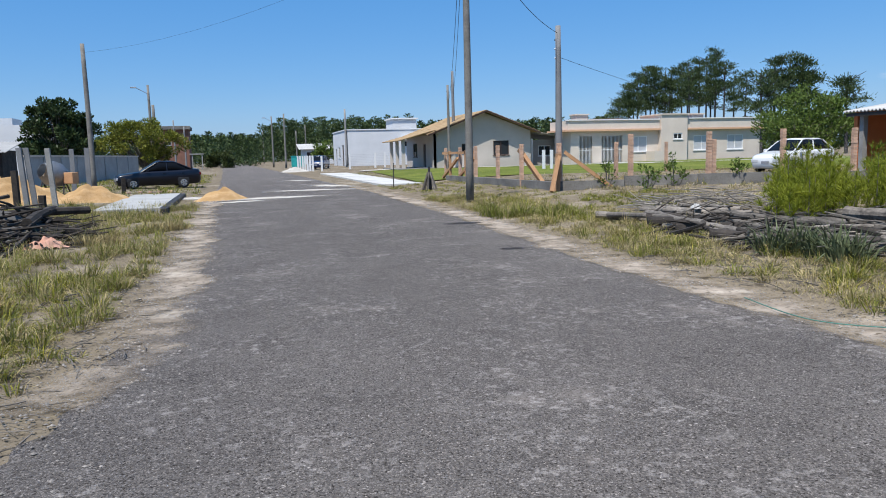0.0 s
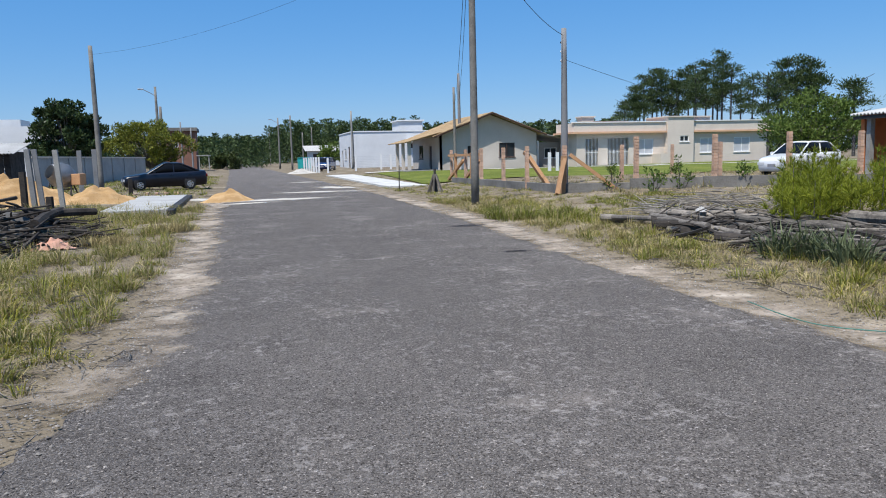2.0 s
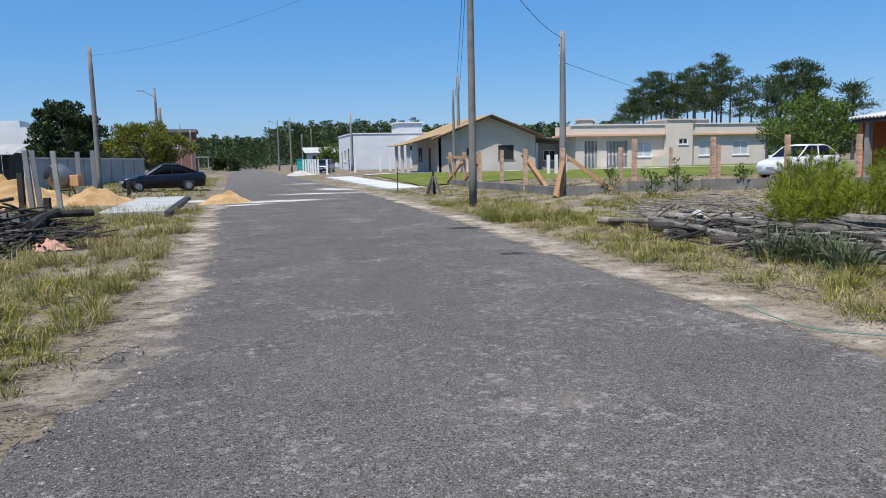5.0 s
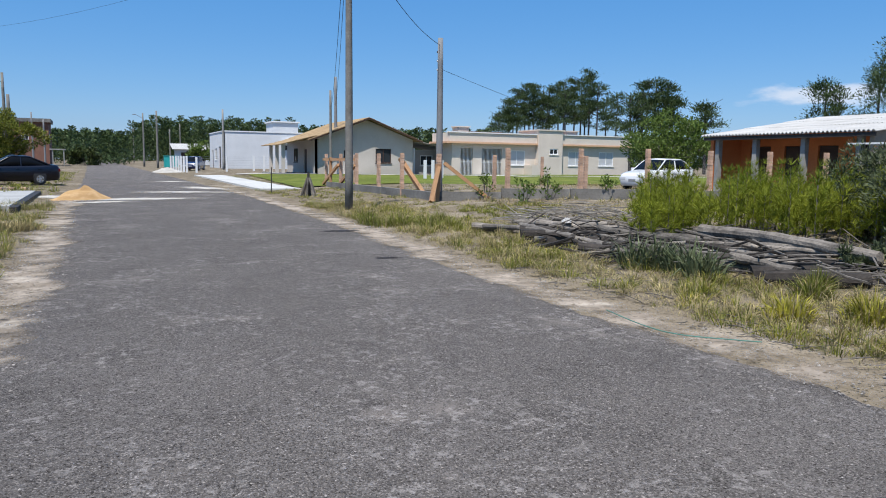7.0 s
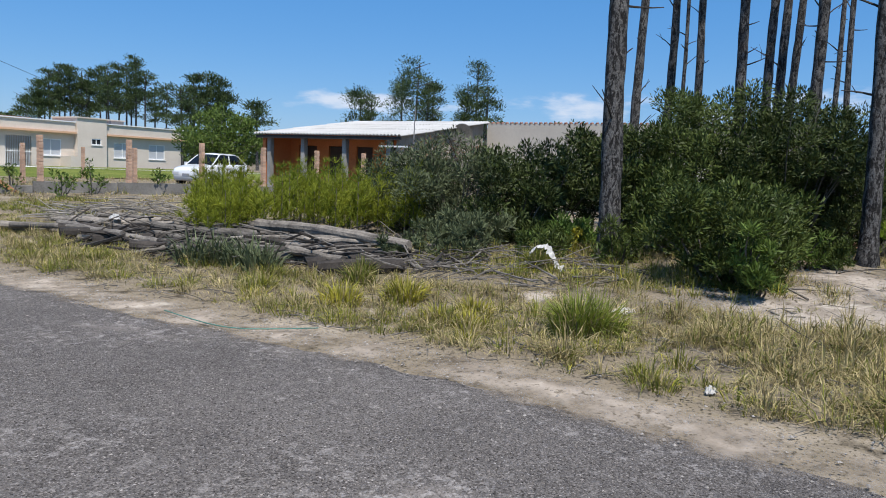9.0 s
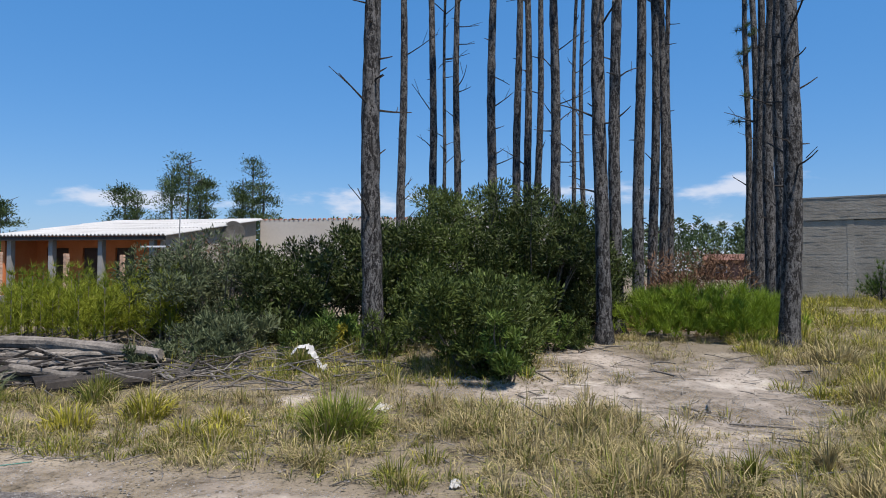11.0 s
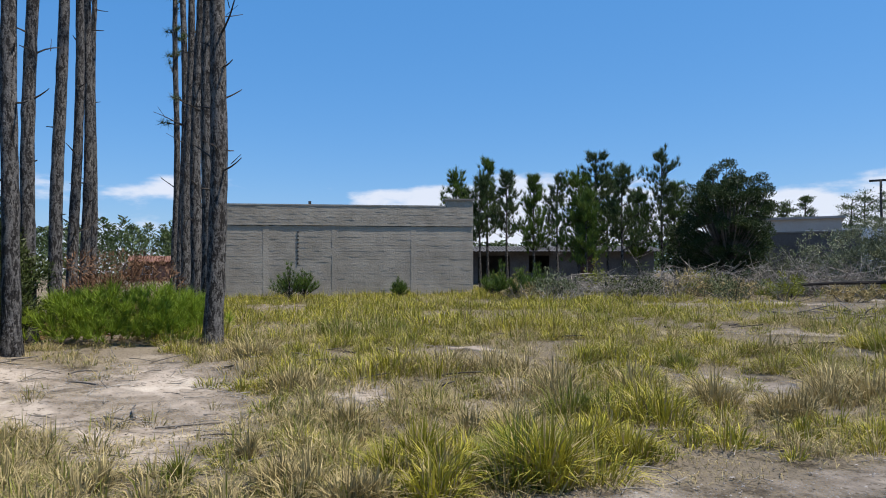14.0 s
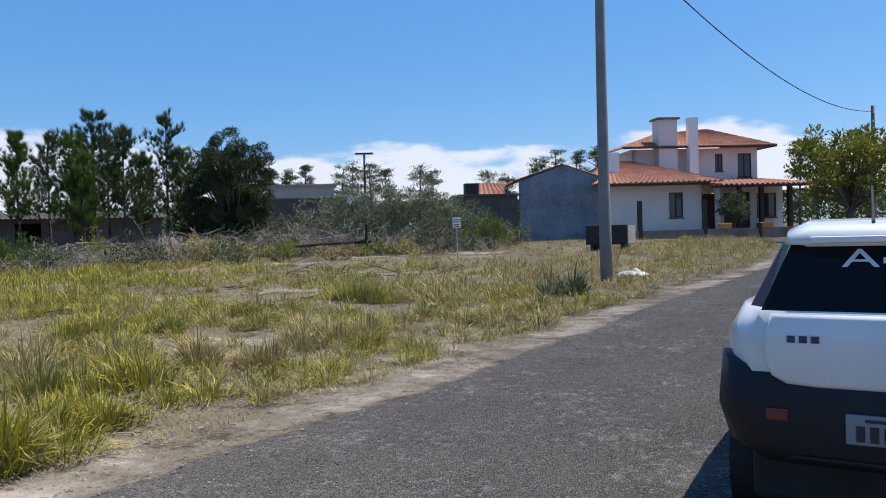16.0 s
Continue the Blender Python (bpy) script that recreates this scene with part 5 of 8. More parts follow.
def car(name, x, y, rz, paint_mat, label, stations, cabin, width, wheels, wr=0.29, glass_mat=None):
    """stations: (x, low, belt) from nose to tail; cabin: x and height of the belt front, roof front, roof rear, belt rear."""
    t = thing(name, x, y, gz(x, y), label, "car", rz=rz)
    hw = width / 2

    def curve(pts, n=5):
        """A smooth line through the given points."""
        out = []
        for k in range(len(pts) - 1):
            p = [np.array(pts[min(max(k + o, 0), len(pts) - 1)], float) for o in (-1, 0, 1, 2)]
            for f in np.arange(n) / n:
                out.append(0.5 * (2 * p[1] + (p[2] - p[0]) * f + (2 * p[0] - 5 * p[1] + 4 * p[2] - p[3]) * f * f + (3 * p[1] - p[0] - 3 * p[2] + p[3]) * f ** 3))
        return out + [np.array(pts[-1], float)]

    shape = [(sx, lo, hi, hw * (0.80, 0.94, 1.0)[min(i, len(stations) - 1 - i, 2)]) for i, (sx, lo, hi) in enumerate(stations)]
    rings = []
    for sx, lo, hi, w in curve(shape):
        m = lo + (hi - lo) * 0.58
        side = [(w * 0.86, lo), (w * 0.97, lo + 0.10), (w, m), (w * 0.975, hi - 0.10), (w * 0.93, hi - 0.03), (w * 0.80, hi), (w * 0.40, hi + 0.02)]
        rings.append([(sx, -y_, z_) for y_, z_ in side] + [(sx, y_, z_) for y_, z_ in reversed(side)])
    part("body", loft(rings), paint_mat, t, smooth=True)
    (ax, az_), (bx_, bz), (cx, cz), (dx, dz) = cabin
    wb_, wt = hw * 0.88, hw * 0.70
    line = curve([(ax, az_), (bx_, bz), ((bx_ + cx) / 2, bz + 0.03), (cx, cz), (dx, dz)], 6)
    cab = []
    for x_, z_ in line:
        f = max(0.0, (z_ - az_) / (bz - az_))
        w = wb_ + (wt - wb_) * min(f, 1.0)
        low = az_ - 0.06
        cab.append([(x_, -wb_, low), (x_, -w, z_ - 0.05), (x_, -w * 0.86, z_ - 0.01), (x_, 0, z_ + 0.012), (x_, w * 0.86, z_ - 0.01), (x_, w, z_ - 0.05), (x_, wb_, low)])
    part("glasshouse", loft(cab), glass_mat or M["tint"], t, "dark tinted windows", smooth=True)
    top = [[(x_, -wt - 0.012, z_ - 0.055), (x_, -wt * 0.88, z_ + 0.004), (x_, 0, z_ + 0.03), (x_, wt * 0.88, z_ + 0.004), (x_, wt + 0.012, z_ - 0.055)] for x_, z_ in line if min(bx_, cx) - 0.02 <= x_ <= max(bx_, cx) + 0.02]
    part("roof", loft(top), paint_mat, t, smooth=True)
    mid = ((ax + dx) / 2, (bx_ + cx) / 2)
    for s in (-1, 1):
        for (x0, z0), (x1, z1) in (((ax, az_), (bx_, bz)), ((dx, dz), (cx, cz)), ((mid[0], az_), (mid[1], bz))):
            bm = bmesh.new()
            rod(bm, (x0, s * wb_, z0 - 0.02), (x1, s * (wt + 0.01), z1 - 0.045), 0.035, 0.03, 6)
            part("pillar", bm, paint_mat, t)
        mz = az_ - 0.02
        part("mirror", boxes((ax + 0.25, s * (hw + 0.02), mz + 0.02, ax + 0.37, s * (hw + 0.16), mz + 0.14), bevel=0.02), paint_mat, t)
        part("headlight", boxes((stations[0][0] - 0.01, s * hw * 0.45, stations[1][1] + 0.28, stations[0][0] + 0.2, s * hw * 0.88, stations[1][1] + 0.42), bevel=0.02), M["lamp_clear"], t, "clear headlight")
        part("tail_light", boxes((stations[-1][0] - 0.2, s * hw * 0.55, stations[-2][1] + 0.42, stations[-1][0] + 0.015, s * hw * 0.9, stations[-2][1] + 0.58), bevel=0.02), M["lamp_red"], t, "red tail light")
        for xx in (mid[0] - 0.25, mid[0] + 0.7):
            part("door_handle", boxes((xx, s * hw * 0.985, az_ - 0.12, xx + 0.16, s * (hw * 0.985 + 0.03), az_ - 0.09)), paint_mat, t)
    for wx in wheels:
        for s in (-1, 1):
            wheel(t, wx, s * (hw - 0.09), wr, 0.2)
            part("wheel_arch", boxes((wx - wr - 0.05, s * (hw - 0.2), 0.3, wx + wr + 0.05, s * (hw + 0.004), wr * 2 + 0.05), bevel=0.1), M["black"], t)
    part("front_plate", boxes((stations[0][0] - 0.015, -0.2, 0.42, stations[0][0] + 0.01, 0.2, 0.54)), M["plate"], t)
    part("rear_plate", boxes((stations[-1][0] - 0.01, -0.2, 0.55, stations[-1][0] + 0.015, 0.2, 0.67)), M["plate"], t)
    return t


SEDAN = ([(-2.1, 0.32, 0.62), (-1.95, 0.2, 0.76), (-1.4, 0.18, 0.84), (-0.7, 0.18, 0.92), (0.9, 0.18, 0.96), (1.6, 0.2, 0.99), (2.02, 0.24, 0.98), (2.15, 0.34, 0.80)],
         [(-0.90, 0.90), (-0.10, 1.40), (0.95, 1.38), (1.75, 0.99)])
HATCH = ([(-1.85, 0.32, 0.66), (-1.7, 0.2, 0.80), (-1.15, 0.18, 0.92), (-0.5, 0.18, 1.0), (0.9, 0.18, 1.02), (1.5, 0.2, 1.02), (1.88, 0.24, 1.0), (1.95, 0.34, 0.85)],
         [(-0.95, 0.94), (-0.2, 1.46), (1.3, 1.46), (1.88, 1.0)])
sx, sy = spot(4.8, 42.6)
car("dark_sedan", sx, sy, 12, M["car_navy"], "dark navy saloon car parked across the verge", *SEDAN, 1.7, (-1.3, 1.22))
sx, sy = spot(-41.9, 37.2)
car("white_hatchback", sx, sy, 12, M["car_white"], "white hatchback parked on the lawn by the fence", *HATCH, 1.68, (-1.2, 1.2))
sx, sy = spot(-6.95, 84)
car("blue_car", sx, sy, 70, M["car_blue"], "dark blue car parked far down the road", *HATCH, 1.68, (-1.2, 1.2))

# white hatchback close by, rear to the camera
van = thing("white_hatchback", -0.46, -3.62, road_z(-4.5) + 0.03, "white compact hatchback with dark bumper parked on the asphalt", "car", rz=-5)


def vring(y, pts):
    """One cross-section: half outline from the bottom up, mirrored."""
    return [(x, y, z) for x, z in pts] + [(-x, y, z) for x, z in reversed(pts)]


part("bumper", loft([
    vring(0.012, [(0.30, 0.50), (0.46, 0.505), (0.55, 0.55), (0.60, 0.66), (0.58, 0.80)]),
    vring(-0.01, [(0.32, 0.46), (0.52, 0.47), (0.62, 0.53), (0.675, 0.66), (0.655, 0.83)]),
    vring(-0.06, [(0.34, 0.44), (0.57, 0.445), (0.69, 0.52), (0.745, 0.66), (0.72, 0.87)]),
    vring(-0.15, [(0.36, 0.43), (0.61, 0.435), (0.74, 0.51), (0.79, 0.67), (0.762, 0.90)]),
    vring(-0.30, [(0.36, 0.42), (0.63, 0.43), (0.765, 0.51), (0.812, 0.68), (0.79, 0.90)]),
    vring(-0.55, [(0.36, 0.42), (0.63, 0.43), (0.76, 0.51), (0.805, 0.68), (0.785, 0.84)])]), M["plastic_dark"], van, "dark blue-grey plastic rear bumper", smooth=True)
part("body", loft([vring(-0.03, [(0.56, 0.70), (0.63, 0.80), (0.635, 0.98), (0.60, 1.11)]), vring(-0.14, [(0.66, 0.60), (0.72, 0.80), (0.72, 0.99), (0.655, 1.12)]), vring(-0.42, [(0.72, 0.40), (0.785, 0.70), (0.78, 0.97), (0.70, 1.12)]), vring(-1.8, [(0.72, 0.24), (0.80, 0.60), (0.79, 0.92), (0.72, 1.06)]), vring(-2.9, [(0.70, 0.24), (0.78, 0.60), (0.76, 0.84), (0.66, 0.95)]), vring(-3.5, [(0.6, 0.3), (0.66, 0.5), (0.64, 0.62), (0.55, 0.72)])]), M["car_white"], van, smooth=True)
part("tailgate", loft([
    vring(0.022, [(0.38, 0.815), (0.48, 0.825), (0.53, 0.85), (0.55, 0.90), (0.553, 0.99), (0.53, 1.09)]),
    vring(0.012, [(0.38, 0.80), (0.49, 0.808), (0.548, 0.84), (0.572, 0.895), (0.575, 0.99), (0.548, 1.10)]),
    vring(-0.05, [(0.38, 0.795), (0.495, 0.80), (0.558, 0.835), (0.582, 0.89), (0.585, 0.99), (0.556, 1.108)])]), M["car_white"], van, "white pressed tailgate", smooth=True)
part("glasshouse", loft([[(-0.60, -0.06, 1.10), (0.60, -0.06, 1.10), (0.66, -1.9, 1.02), (-0.66, -1.9, 1.02)], [(-0.475, -0.24, 1.41), (0.475, -0.24, 1.41), (0.52, -1.5, 1.42), (-0.52, -1.5, 1.42)]]), M["tint"], van, "dark tinted rear window")
bm = loft([vring(-0.19, [(0.40, 1.395), (0.47, 1.40), (0.485, 1.425), (0.40, 1.45)]), vring(-0.34, [(0.45, 1.37), (0.515, 1.40), (0.50, 1.45), (0.40, 1.485)]), vring(-0.9, [(0.5, 1.37), (0.55, 1.40), (0.53, 1.46), (0.42, 1.51)]), vring(-1.6, [(0.5, 1.36), (0.55, 1.39), (0.52, 1.44), (0.40, 1.47)])])
part("roof", bm, M["car_white"], van, smooth=True)
part("roof_spoiler", boxes((-0.40, -0.22, 1.405, 0.40, -0.15, 1.435), bevel=0.012), M["car_white"], van)
for s in (-1, 1):
    bm = loft([[(s * 0.595, -0.10, 1.09), (s * 0.665, -0.20, 1.09), (s * 0.675, -0.42, 1.10)], [(s * 0.485, -0.235, 1.395), (s * 0.515, -0.33, 1.40), (s * 0.53, -0.45, 1.40)]])
    part("tail_light", bm, M["lamp_wine"], van, "tall dark red tail light beside the rear window")
    part("reflector", boxes((s * 0.53 - 0.045, -0.07, 0.645, s * 0.53 + 0.045, 0.022, 0.70), bevel=0.01), M["lamp_red"], van, "red bumper reflector")
    for wy in (-0.75, -3.05):
        bm = bmesh.new()
        bmesh.ops.create_cone(bm, cap_ends=True, segments=28, radius1=0.29, radius2=0.29, depth=0.19, matrix=pose(s * 0.70, wy, 0.29, 0, 90, 0))
        part("wheel", bm, M["black"], van)
part("plate", boxes((-0.125, 0.012, 0.575, 0.27, 0.030, 0.70), bevel=0.006), M["plate"], van, "grey number plate with unreadable marks")
for k in range(7):
    part("plate_mark", boxes((-0.100 + 0.05 * k, 0.031, 0.59, -0.068 + 0.05 * k, 0.034, 0.655)), M["iron"], van)
part("plate_band", boxes((-0.06, 0.031, 0.672, 0.20, 0.034, 0.684)), M["iron"], van)
part("underbody", boxes((-0.66, -3.3, 0.20, 0.66, -0.25, 0.46), bevel=0.03), M["black"], van)
part("bumper_lip", boxes((-0.48, -0.05, 0.485, 0.48, 0.022, 0.503), bevel=0.008), M["plastic_dark"], van)
for k in range(3):
    bd = part("badge", boxes((0.449 - 0.046 * k, 0.013, 0.984, 0.491 - 0.046 * k, 0.026, 1.022), bevel=0.006), M["letters"], van, "small square badge with a pale rim")
    part("face", boxes((0.454 - 0.046 * k, 0.026, 0.988, 0.486 - 0.046 * k, 0.028, 1.018)), M["car_blue"], bd)
bm = bmesh.new()
bmesh.ops.create_cone(bm, cap_ends=True, segments=24, radius1=0.085, radius2=0.075, depth=0.024, matrix=pose(0.02, 0.03, 0.99, 90, 0, 0))
part("emblem", bm, M["chrome"], van, "round chrome emblem")
bm = bmesh.new()
rod(bm, (0.15, -0.35, 1.49), (0.15, -0.55, 1.66), 0.008, 0.005, 6)
part("aerial", bm, M["black"], van)
ink = bpy.data.curves.new("lettering", "FONT")
ink.body, ink.size, ink.extrude, ink.align_x = "A", 0.16, 0.0005, "CENTER"
lett = new("lettering_source", ink)
bpy.context.view_layer.update()
me = bpy.data.meshes.new_from_object(lett.evaluated_get(bpy.context.evaluated_depsgraph_get()))
bpy.data.objects.remove(lett)
me.materials.append(M["letters"])
ob = new("lettering", me)
ob.parent = van
ob["label"] = "white film letter on the rear window"
ob.matrix_basis = pose(0.205, -0.168, 1.30, 60, 0, 180) @ Matrix.Diagonal((1.35, 0.8, 1, 1))
part("lettering_bar", boxes((-0.12, -0.182, 1.315, 0.12, -0.170, 1.34)), M["letters"], van)


# ---- building site, debris and small things ----
mx_, my_ = spot(11.5, 33.0)
mixer = thing("concrete_mixer", mx_, my_, gz(mx_, my_), "grey steel concrete mixer with an open drum", "concrete mixer", rz=-20)
prof = [(-0.52, 0.16), (-0.45, 0.36), (-0.15, 0.50), (0.12, 0.50), (0.42, 0.33), (0.5, 0.27)]
bm = bmesh.new()
rg = [[bm.verts.new((x, r * math.cos(a), r * math.sin(a))) for a in (2 * math.pi * k / 24 for k in range(24))] for x, r in prof]
for a, b in zip(rg, rg[1:]):
    for k in range(24):
        bm.faces.new((a[k], a[(k + 1) % 24], b[(k + 1) % 24], b[k]))
bm.faces.new(rg[0])
bmesh.ops.solidify(bm, geom=bm.faces, thickness=0.02)
bmesh.ops.recalc_face_normals(bm, faces=bm.faces)
ob = part("drum", bm, M["steel"], mixer, smooth=True)
ob.matrix_basis = pose(0, 0, 1.0, 0, -20, -115)
bm = bmesh.new()
rod(bm, (-0.5, -0.3, 0), (-0.45, 0, 0.8), 0.03, 0.03, 6), rod(bm, (0.5, -0.3, 0), (0.45, 0, 0.8), 0.03, 0.03, 6), rod(bm, (-0.5, 0.4, 0), (-0.45, 0, 0.8), 0.03, 0.03, 6), rod(bm, (0.5, 0.4, 0), (0.45, 0, 0.8), 0.03, 0.03, 6), rod(bm, (-0.5, 0, 0.45), (0.5, 0, 0.45), 0.03, 0.03, 6)
part("stand", bm, M["iron"], mixer)
part("motor_cover", boxes((0.45, -0.1, 0.6, 0.85, 0.35, 1.05), bevel=0.03), M["plank"], mixer, "rusty orange motor cover")


def heap(name, x, y, r, h, mat, label, category, seed, sx=1.0):
    n = 26
    V, F = [], []
    for i in range(n + 1):
        for k in range(36):
            a, f = 2 * math.pi * k / 36, i / n
            rr = r * f * (1 + 0.18 * noise.noise((math.cos(a) * 1.5, math.sin(a) * 1.5, seed)))
            px, py = x + sx * rr * math.cos(a), y + rr * math.sin(a)
            z = gz(px, py) - 0.02 + h * (1 - f) ** 1.15 * (1 + 0.45 * noise.noise((px * 2, py * 2, seed))) + 0.06 * noise.noise((px * 5, py * 5, seed)) * (1 - f)
            V.append((px, py, z))
    for i in range(n):
        for k in range(36):
            a, b = i * 36 + k, i * 36 + (k + 1) % 36
            F.append((a, a + 36, b + 36, b))
    return tagged(link_np(name, V, F, mat, smooth=True), label, category)


heap("sand_heap", -0.15, 28.8, 1.0, 0.52, M["yellow_sand"], "small heap of yellow building sand on the asphalt edge", "sand heap", 1.0, 1.1)
heap("sand_heap", -4.9, 30.0, 1.5, 0.75, M["yellow_sand"], "pile of yellow building sand beside the mixer", "sand heap", 2.0)
heap("sand_heap", -8.0, 30.5, 2.4, 1.15, M["yellow_sand"], "large pile of yellow building sand", "sand heap", 3.0, 1.2)
heap("gravel_heap", 6.9, 78, 1.6, 0.55, M["heap_white"], "small pale heap of sand far down the road", "sand heap", 4.0)


def site_post(x, y, h, w, mat, label, lean=(0, 0)):
    t = thing("site_post", x, y, gz(x, y) - 0.1, label, "post", "posts of the building site")
    bm = bmesh.new()
    box(bm, -w, -w * 0.7, 0, w, w * 0.7, h + 0.1, 0.008)
    part("shaft", bm, mat, t)
    t.matrix_basis = pose(x, y, gz(x, y) - 0.1, lean[0], lean[1], random.uniform(-20, 20))


px, py = spot(13.2, 27.5)
site_post(px, py, 2.0, 0.08, M["pole_cement"], "pale grey cement post in a pair", (0, -3))
site_post(px + 0.22, py + 0.1, 1.98, 0.08, M["pole_cement"], "pale grey cement post in a pair", (0, -4))
site_post(*spot(11.5, 26), 1.9, 0.075, M["concrete_old"], "pale grey cement post", (0, -3))
site_post(*spot(10.25, 35), 2.05, 0.09, M["pole_cement"], "weathered grey cement post")
site_post(*spot(9.3, 38), 2.1, 0.1, M["pole_cement"], "weathered grey cement post")
site_post(*spot(13.8, 27), 1.25, 0.09, M["charred"], "dark wooden stump post")
site_post(*spot(12.3, 24.5), 0.5, 0.09, M["charred"], "short dark wooden stump post")
site_post(*spot(7.1, 36), 0.75, 0.09, M["charred"], "short dark wooden stump post")
for k in range(5):
    rub = thing("rubble_brick", -4.3 + 0.45 * k, 36 + random.uniform(-0.5, 0.5), gz(-4, 36), "loose broken brick lying in the grass", "brick", "loose bricks", rz=random.uniform(0, 180))
    part("block", boxes((-0.12, -0.07, 0, 0.12, 0.07, 0.1), bevel=0.015), M["brick"], rub)


def branch_pile(name, x, y, rx, ry, h, n, mat, label, seed, lmin=0.6, lmax=2.2, r=0.03):
    """Loose sticks thrown together; nobody could count them."""
    rnd = random.Random(seed)
    bm = bmesh.new()
    for _ in range(n):
        a, f = rnd.uniform(0, 6.283), math.sqrt(rnd.random())
        px, py = x + rx * f * math.cos(a), y + ry * f * math.sin(a)
        l, q, e = rnd.uniform(lmin, lmax), rnd.uniform(0, 6.283), rnd.uniform(-0.12, 0.3)
        z = gz(px, py) + 0.03 + h * (1 - f) * rnd.random()
        d = Vector((math.cos(q), math.sin(q), e)) * l / 2
        rr = r * rnd.uniform(0.4, 1.5)
        c = Vector((px, py, max(z, gz(px, py) + abs(d.z) * 0.9)))
        rod(bm, c - d, c + d, rr, rr * 0.5, 5, bend=rnd.uniform(-0.08, 0.08) * l, steps=3)
    ob = part(name, bm, mat)
    return tagged(ob, label, "branches", kind="stuff")


heap("rubbish_heap", -4.75, 15.8, 2.2, 0.85, M["wall_dark"], "dark heap of rotting brush and soil", "rubbish heap", 5.0)
branch_pile("dark_branches", -4.55, 15.4, 1.9, 2.2, 1.15, 520, M["charred"], "heap of dark rotting branches and boards", 5, 0.25, 1.2, 0.032)
branch_pile("grey_branches", -4.4, 15.6, 1.8, 2.4, 0.8, 110, M["dead_wood"], "grey sticks on the rubbish heap", 55, 0.2, 0.9, 0.014)
branch_pile("dark_branches", -4.2, 18.5, 1.3, 2.2, 0.25, 120, M["charred"], "scattered dark branches and rubbish", 6, 0.2, 0.9, 0.018)
random.seed(21)
for k in range(7):
    x, y = -4.4 + random.uniform(-1.3, 1.2), 15.2 + random.uniform(-1.6, 2.2)
    bm = bmesh.new()
    rod(bm, (-1.1, 0, 0), (1.1, 0, 0), 0.10, 0.08, 8, bend=0.05, steps=4)
    ob = part("burnt_log", bm, M["charred"])
    ob.matrix_basis = pose(x, y, gz(x, y) + 0.34 + 0.13 * (k % 3), random.uniform(-10, 10), random.uniform(-10, 10), random.uniform(0, 180))
    tagged(ob, "thick charred log in the branch heap", "log", "charred logs")


def rag(name, x, y, w, d, h, mat, label, seed, rz=0, lift=0.0):
    n = 22
    V, F = [], []
    for i in range(n):
        for j in range(n):
            u, v = i / (n - 1) - 0.5, j / (n - 1) - 0.5
            e = max(0, 1 - (2 * abs(u)) ** 3) * max(0, 1 - (2 * abs(v)) ** 3)
            V.append((u * w * (1 + 0.3 * noise.noise((v * 3, seed, 1))), v * d * (1 + 0.3 * noise.noise((u * 3, seed, 2))), 0.02 + e * h * (0.6 + 0.8 * noise.noise((u * 5, v * 5, seed))) + 0.03 * noise.noise((u * 13, v * 13, seed))))
    for i in range(n - 1):
        for j in range(n - 1):
            a = i * n + j
            F.append((a, a + n, a + n + 1, a + 1))
    ob = link_np(name, V, F, mat, smooth=True)
    ob.matrix_basis = pose(x, y, gz(x, y) + lift, 0, 0, rz)
    return tagged(ob, label, category=name.replace("_", " "))


rag("old_cloth", -3.15, 14.2, 0.7, 0.45, 0.22, M["cloth"], "crumpled faded salmon cloth on the rubbish heap", 3.3, 20)
def torn_strip(x, y, pts, w, mat, label, seed):
    """A crumpled strip of film hung over twigs: bent along its length, with an uneven rim."""
    V, F = [], []
    pts = [Vector(p) for p in pts]
    n = 8
    for i in range((len(pts) - 1) * n + 1):
        k, f = min(i // n, len(pts) - 2), i / n - min(i // n, len(pts) - 2)
        c = pts[k].lerp(pts[k + 1], f)
        ww = w * (0.7 + 0.6 * noise.noise((i * 0.35, seed, 0)))
        for j in range(5):
            u = j / 2 - 1
            V.append((c.x + u * ww * 0.3 + 0.03 * noise.noise((i * 0.5, j, seed)), c.y + u * ww * 0.4, c.z + u * ww * 0.35 + 0.05 * noise.noise((i * 0.6, j * 0.9, seed + 3))))
    for i in range(len(V) // 5 - 1):
        for j in range(4):
            a = i * 5 + j
            F.append((a, a + 1, a + 6, a + 5))
    ob = link_np("plastic_sheet", V, F, mat, smooth=True)
    ob.matrix_basis = pose(x, y, gz(x, y), 0, 0, -67)
    return tagged(ob, label, "plastic sheet")


torn_strip(9.45, 3.95, [(-0.20, 0, 0.24), (-0.13, 0, 0.33), (0.02, 0.02, 0.37), (0.10, 0, 0.25), (0.19, 0, 0.11), (0.27, 0, 0.03)], 0.09, M["plastic_bag"], "torn white plastic sheet caught over brush twigs", 8.3)
rag("plastic_bag", 5.5, 1.0, 0.12, 0.07, 0.035, M["plastic_bag"], "crumpled white plastic bag on the sandy verge", 4.3, 10)
rag("plastic_bag", 3.2, -18.6, 0.7, 0.35, 0.14, M["plastic_bag"], "flattened white plastic bag in the verge grass", 6.3, -10, 0.1)
rag("paper_scrap", 9.0, 12.6, 0.3, 0.2, 0.1, M["plastic_bag"], "white scrap lying on the log pile", 7.3, 50, 0.2)
rag("teal_scrap", *spot(-155.0, 13.0), 0.16, 0.1, 0.04, M["teal"], "small teal plastic scrap in the grass", 2.3, 20, 0.04)
rag("stone_rubble", 7.7, 2.3, 0.3, 0.2, 0.05, M["heap_white"], "pale lump of dried mortar in the grass", 12.3, 0)
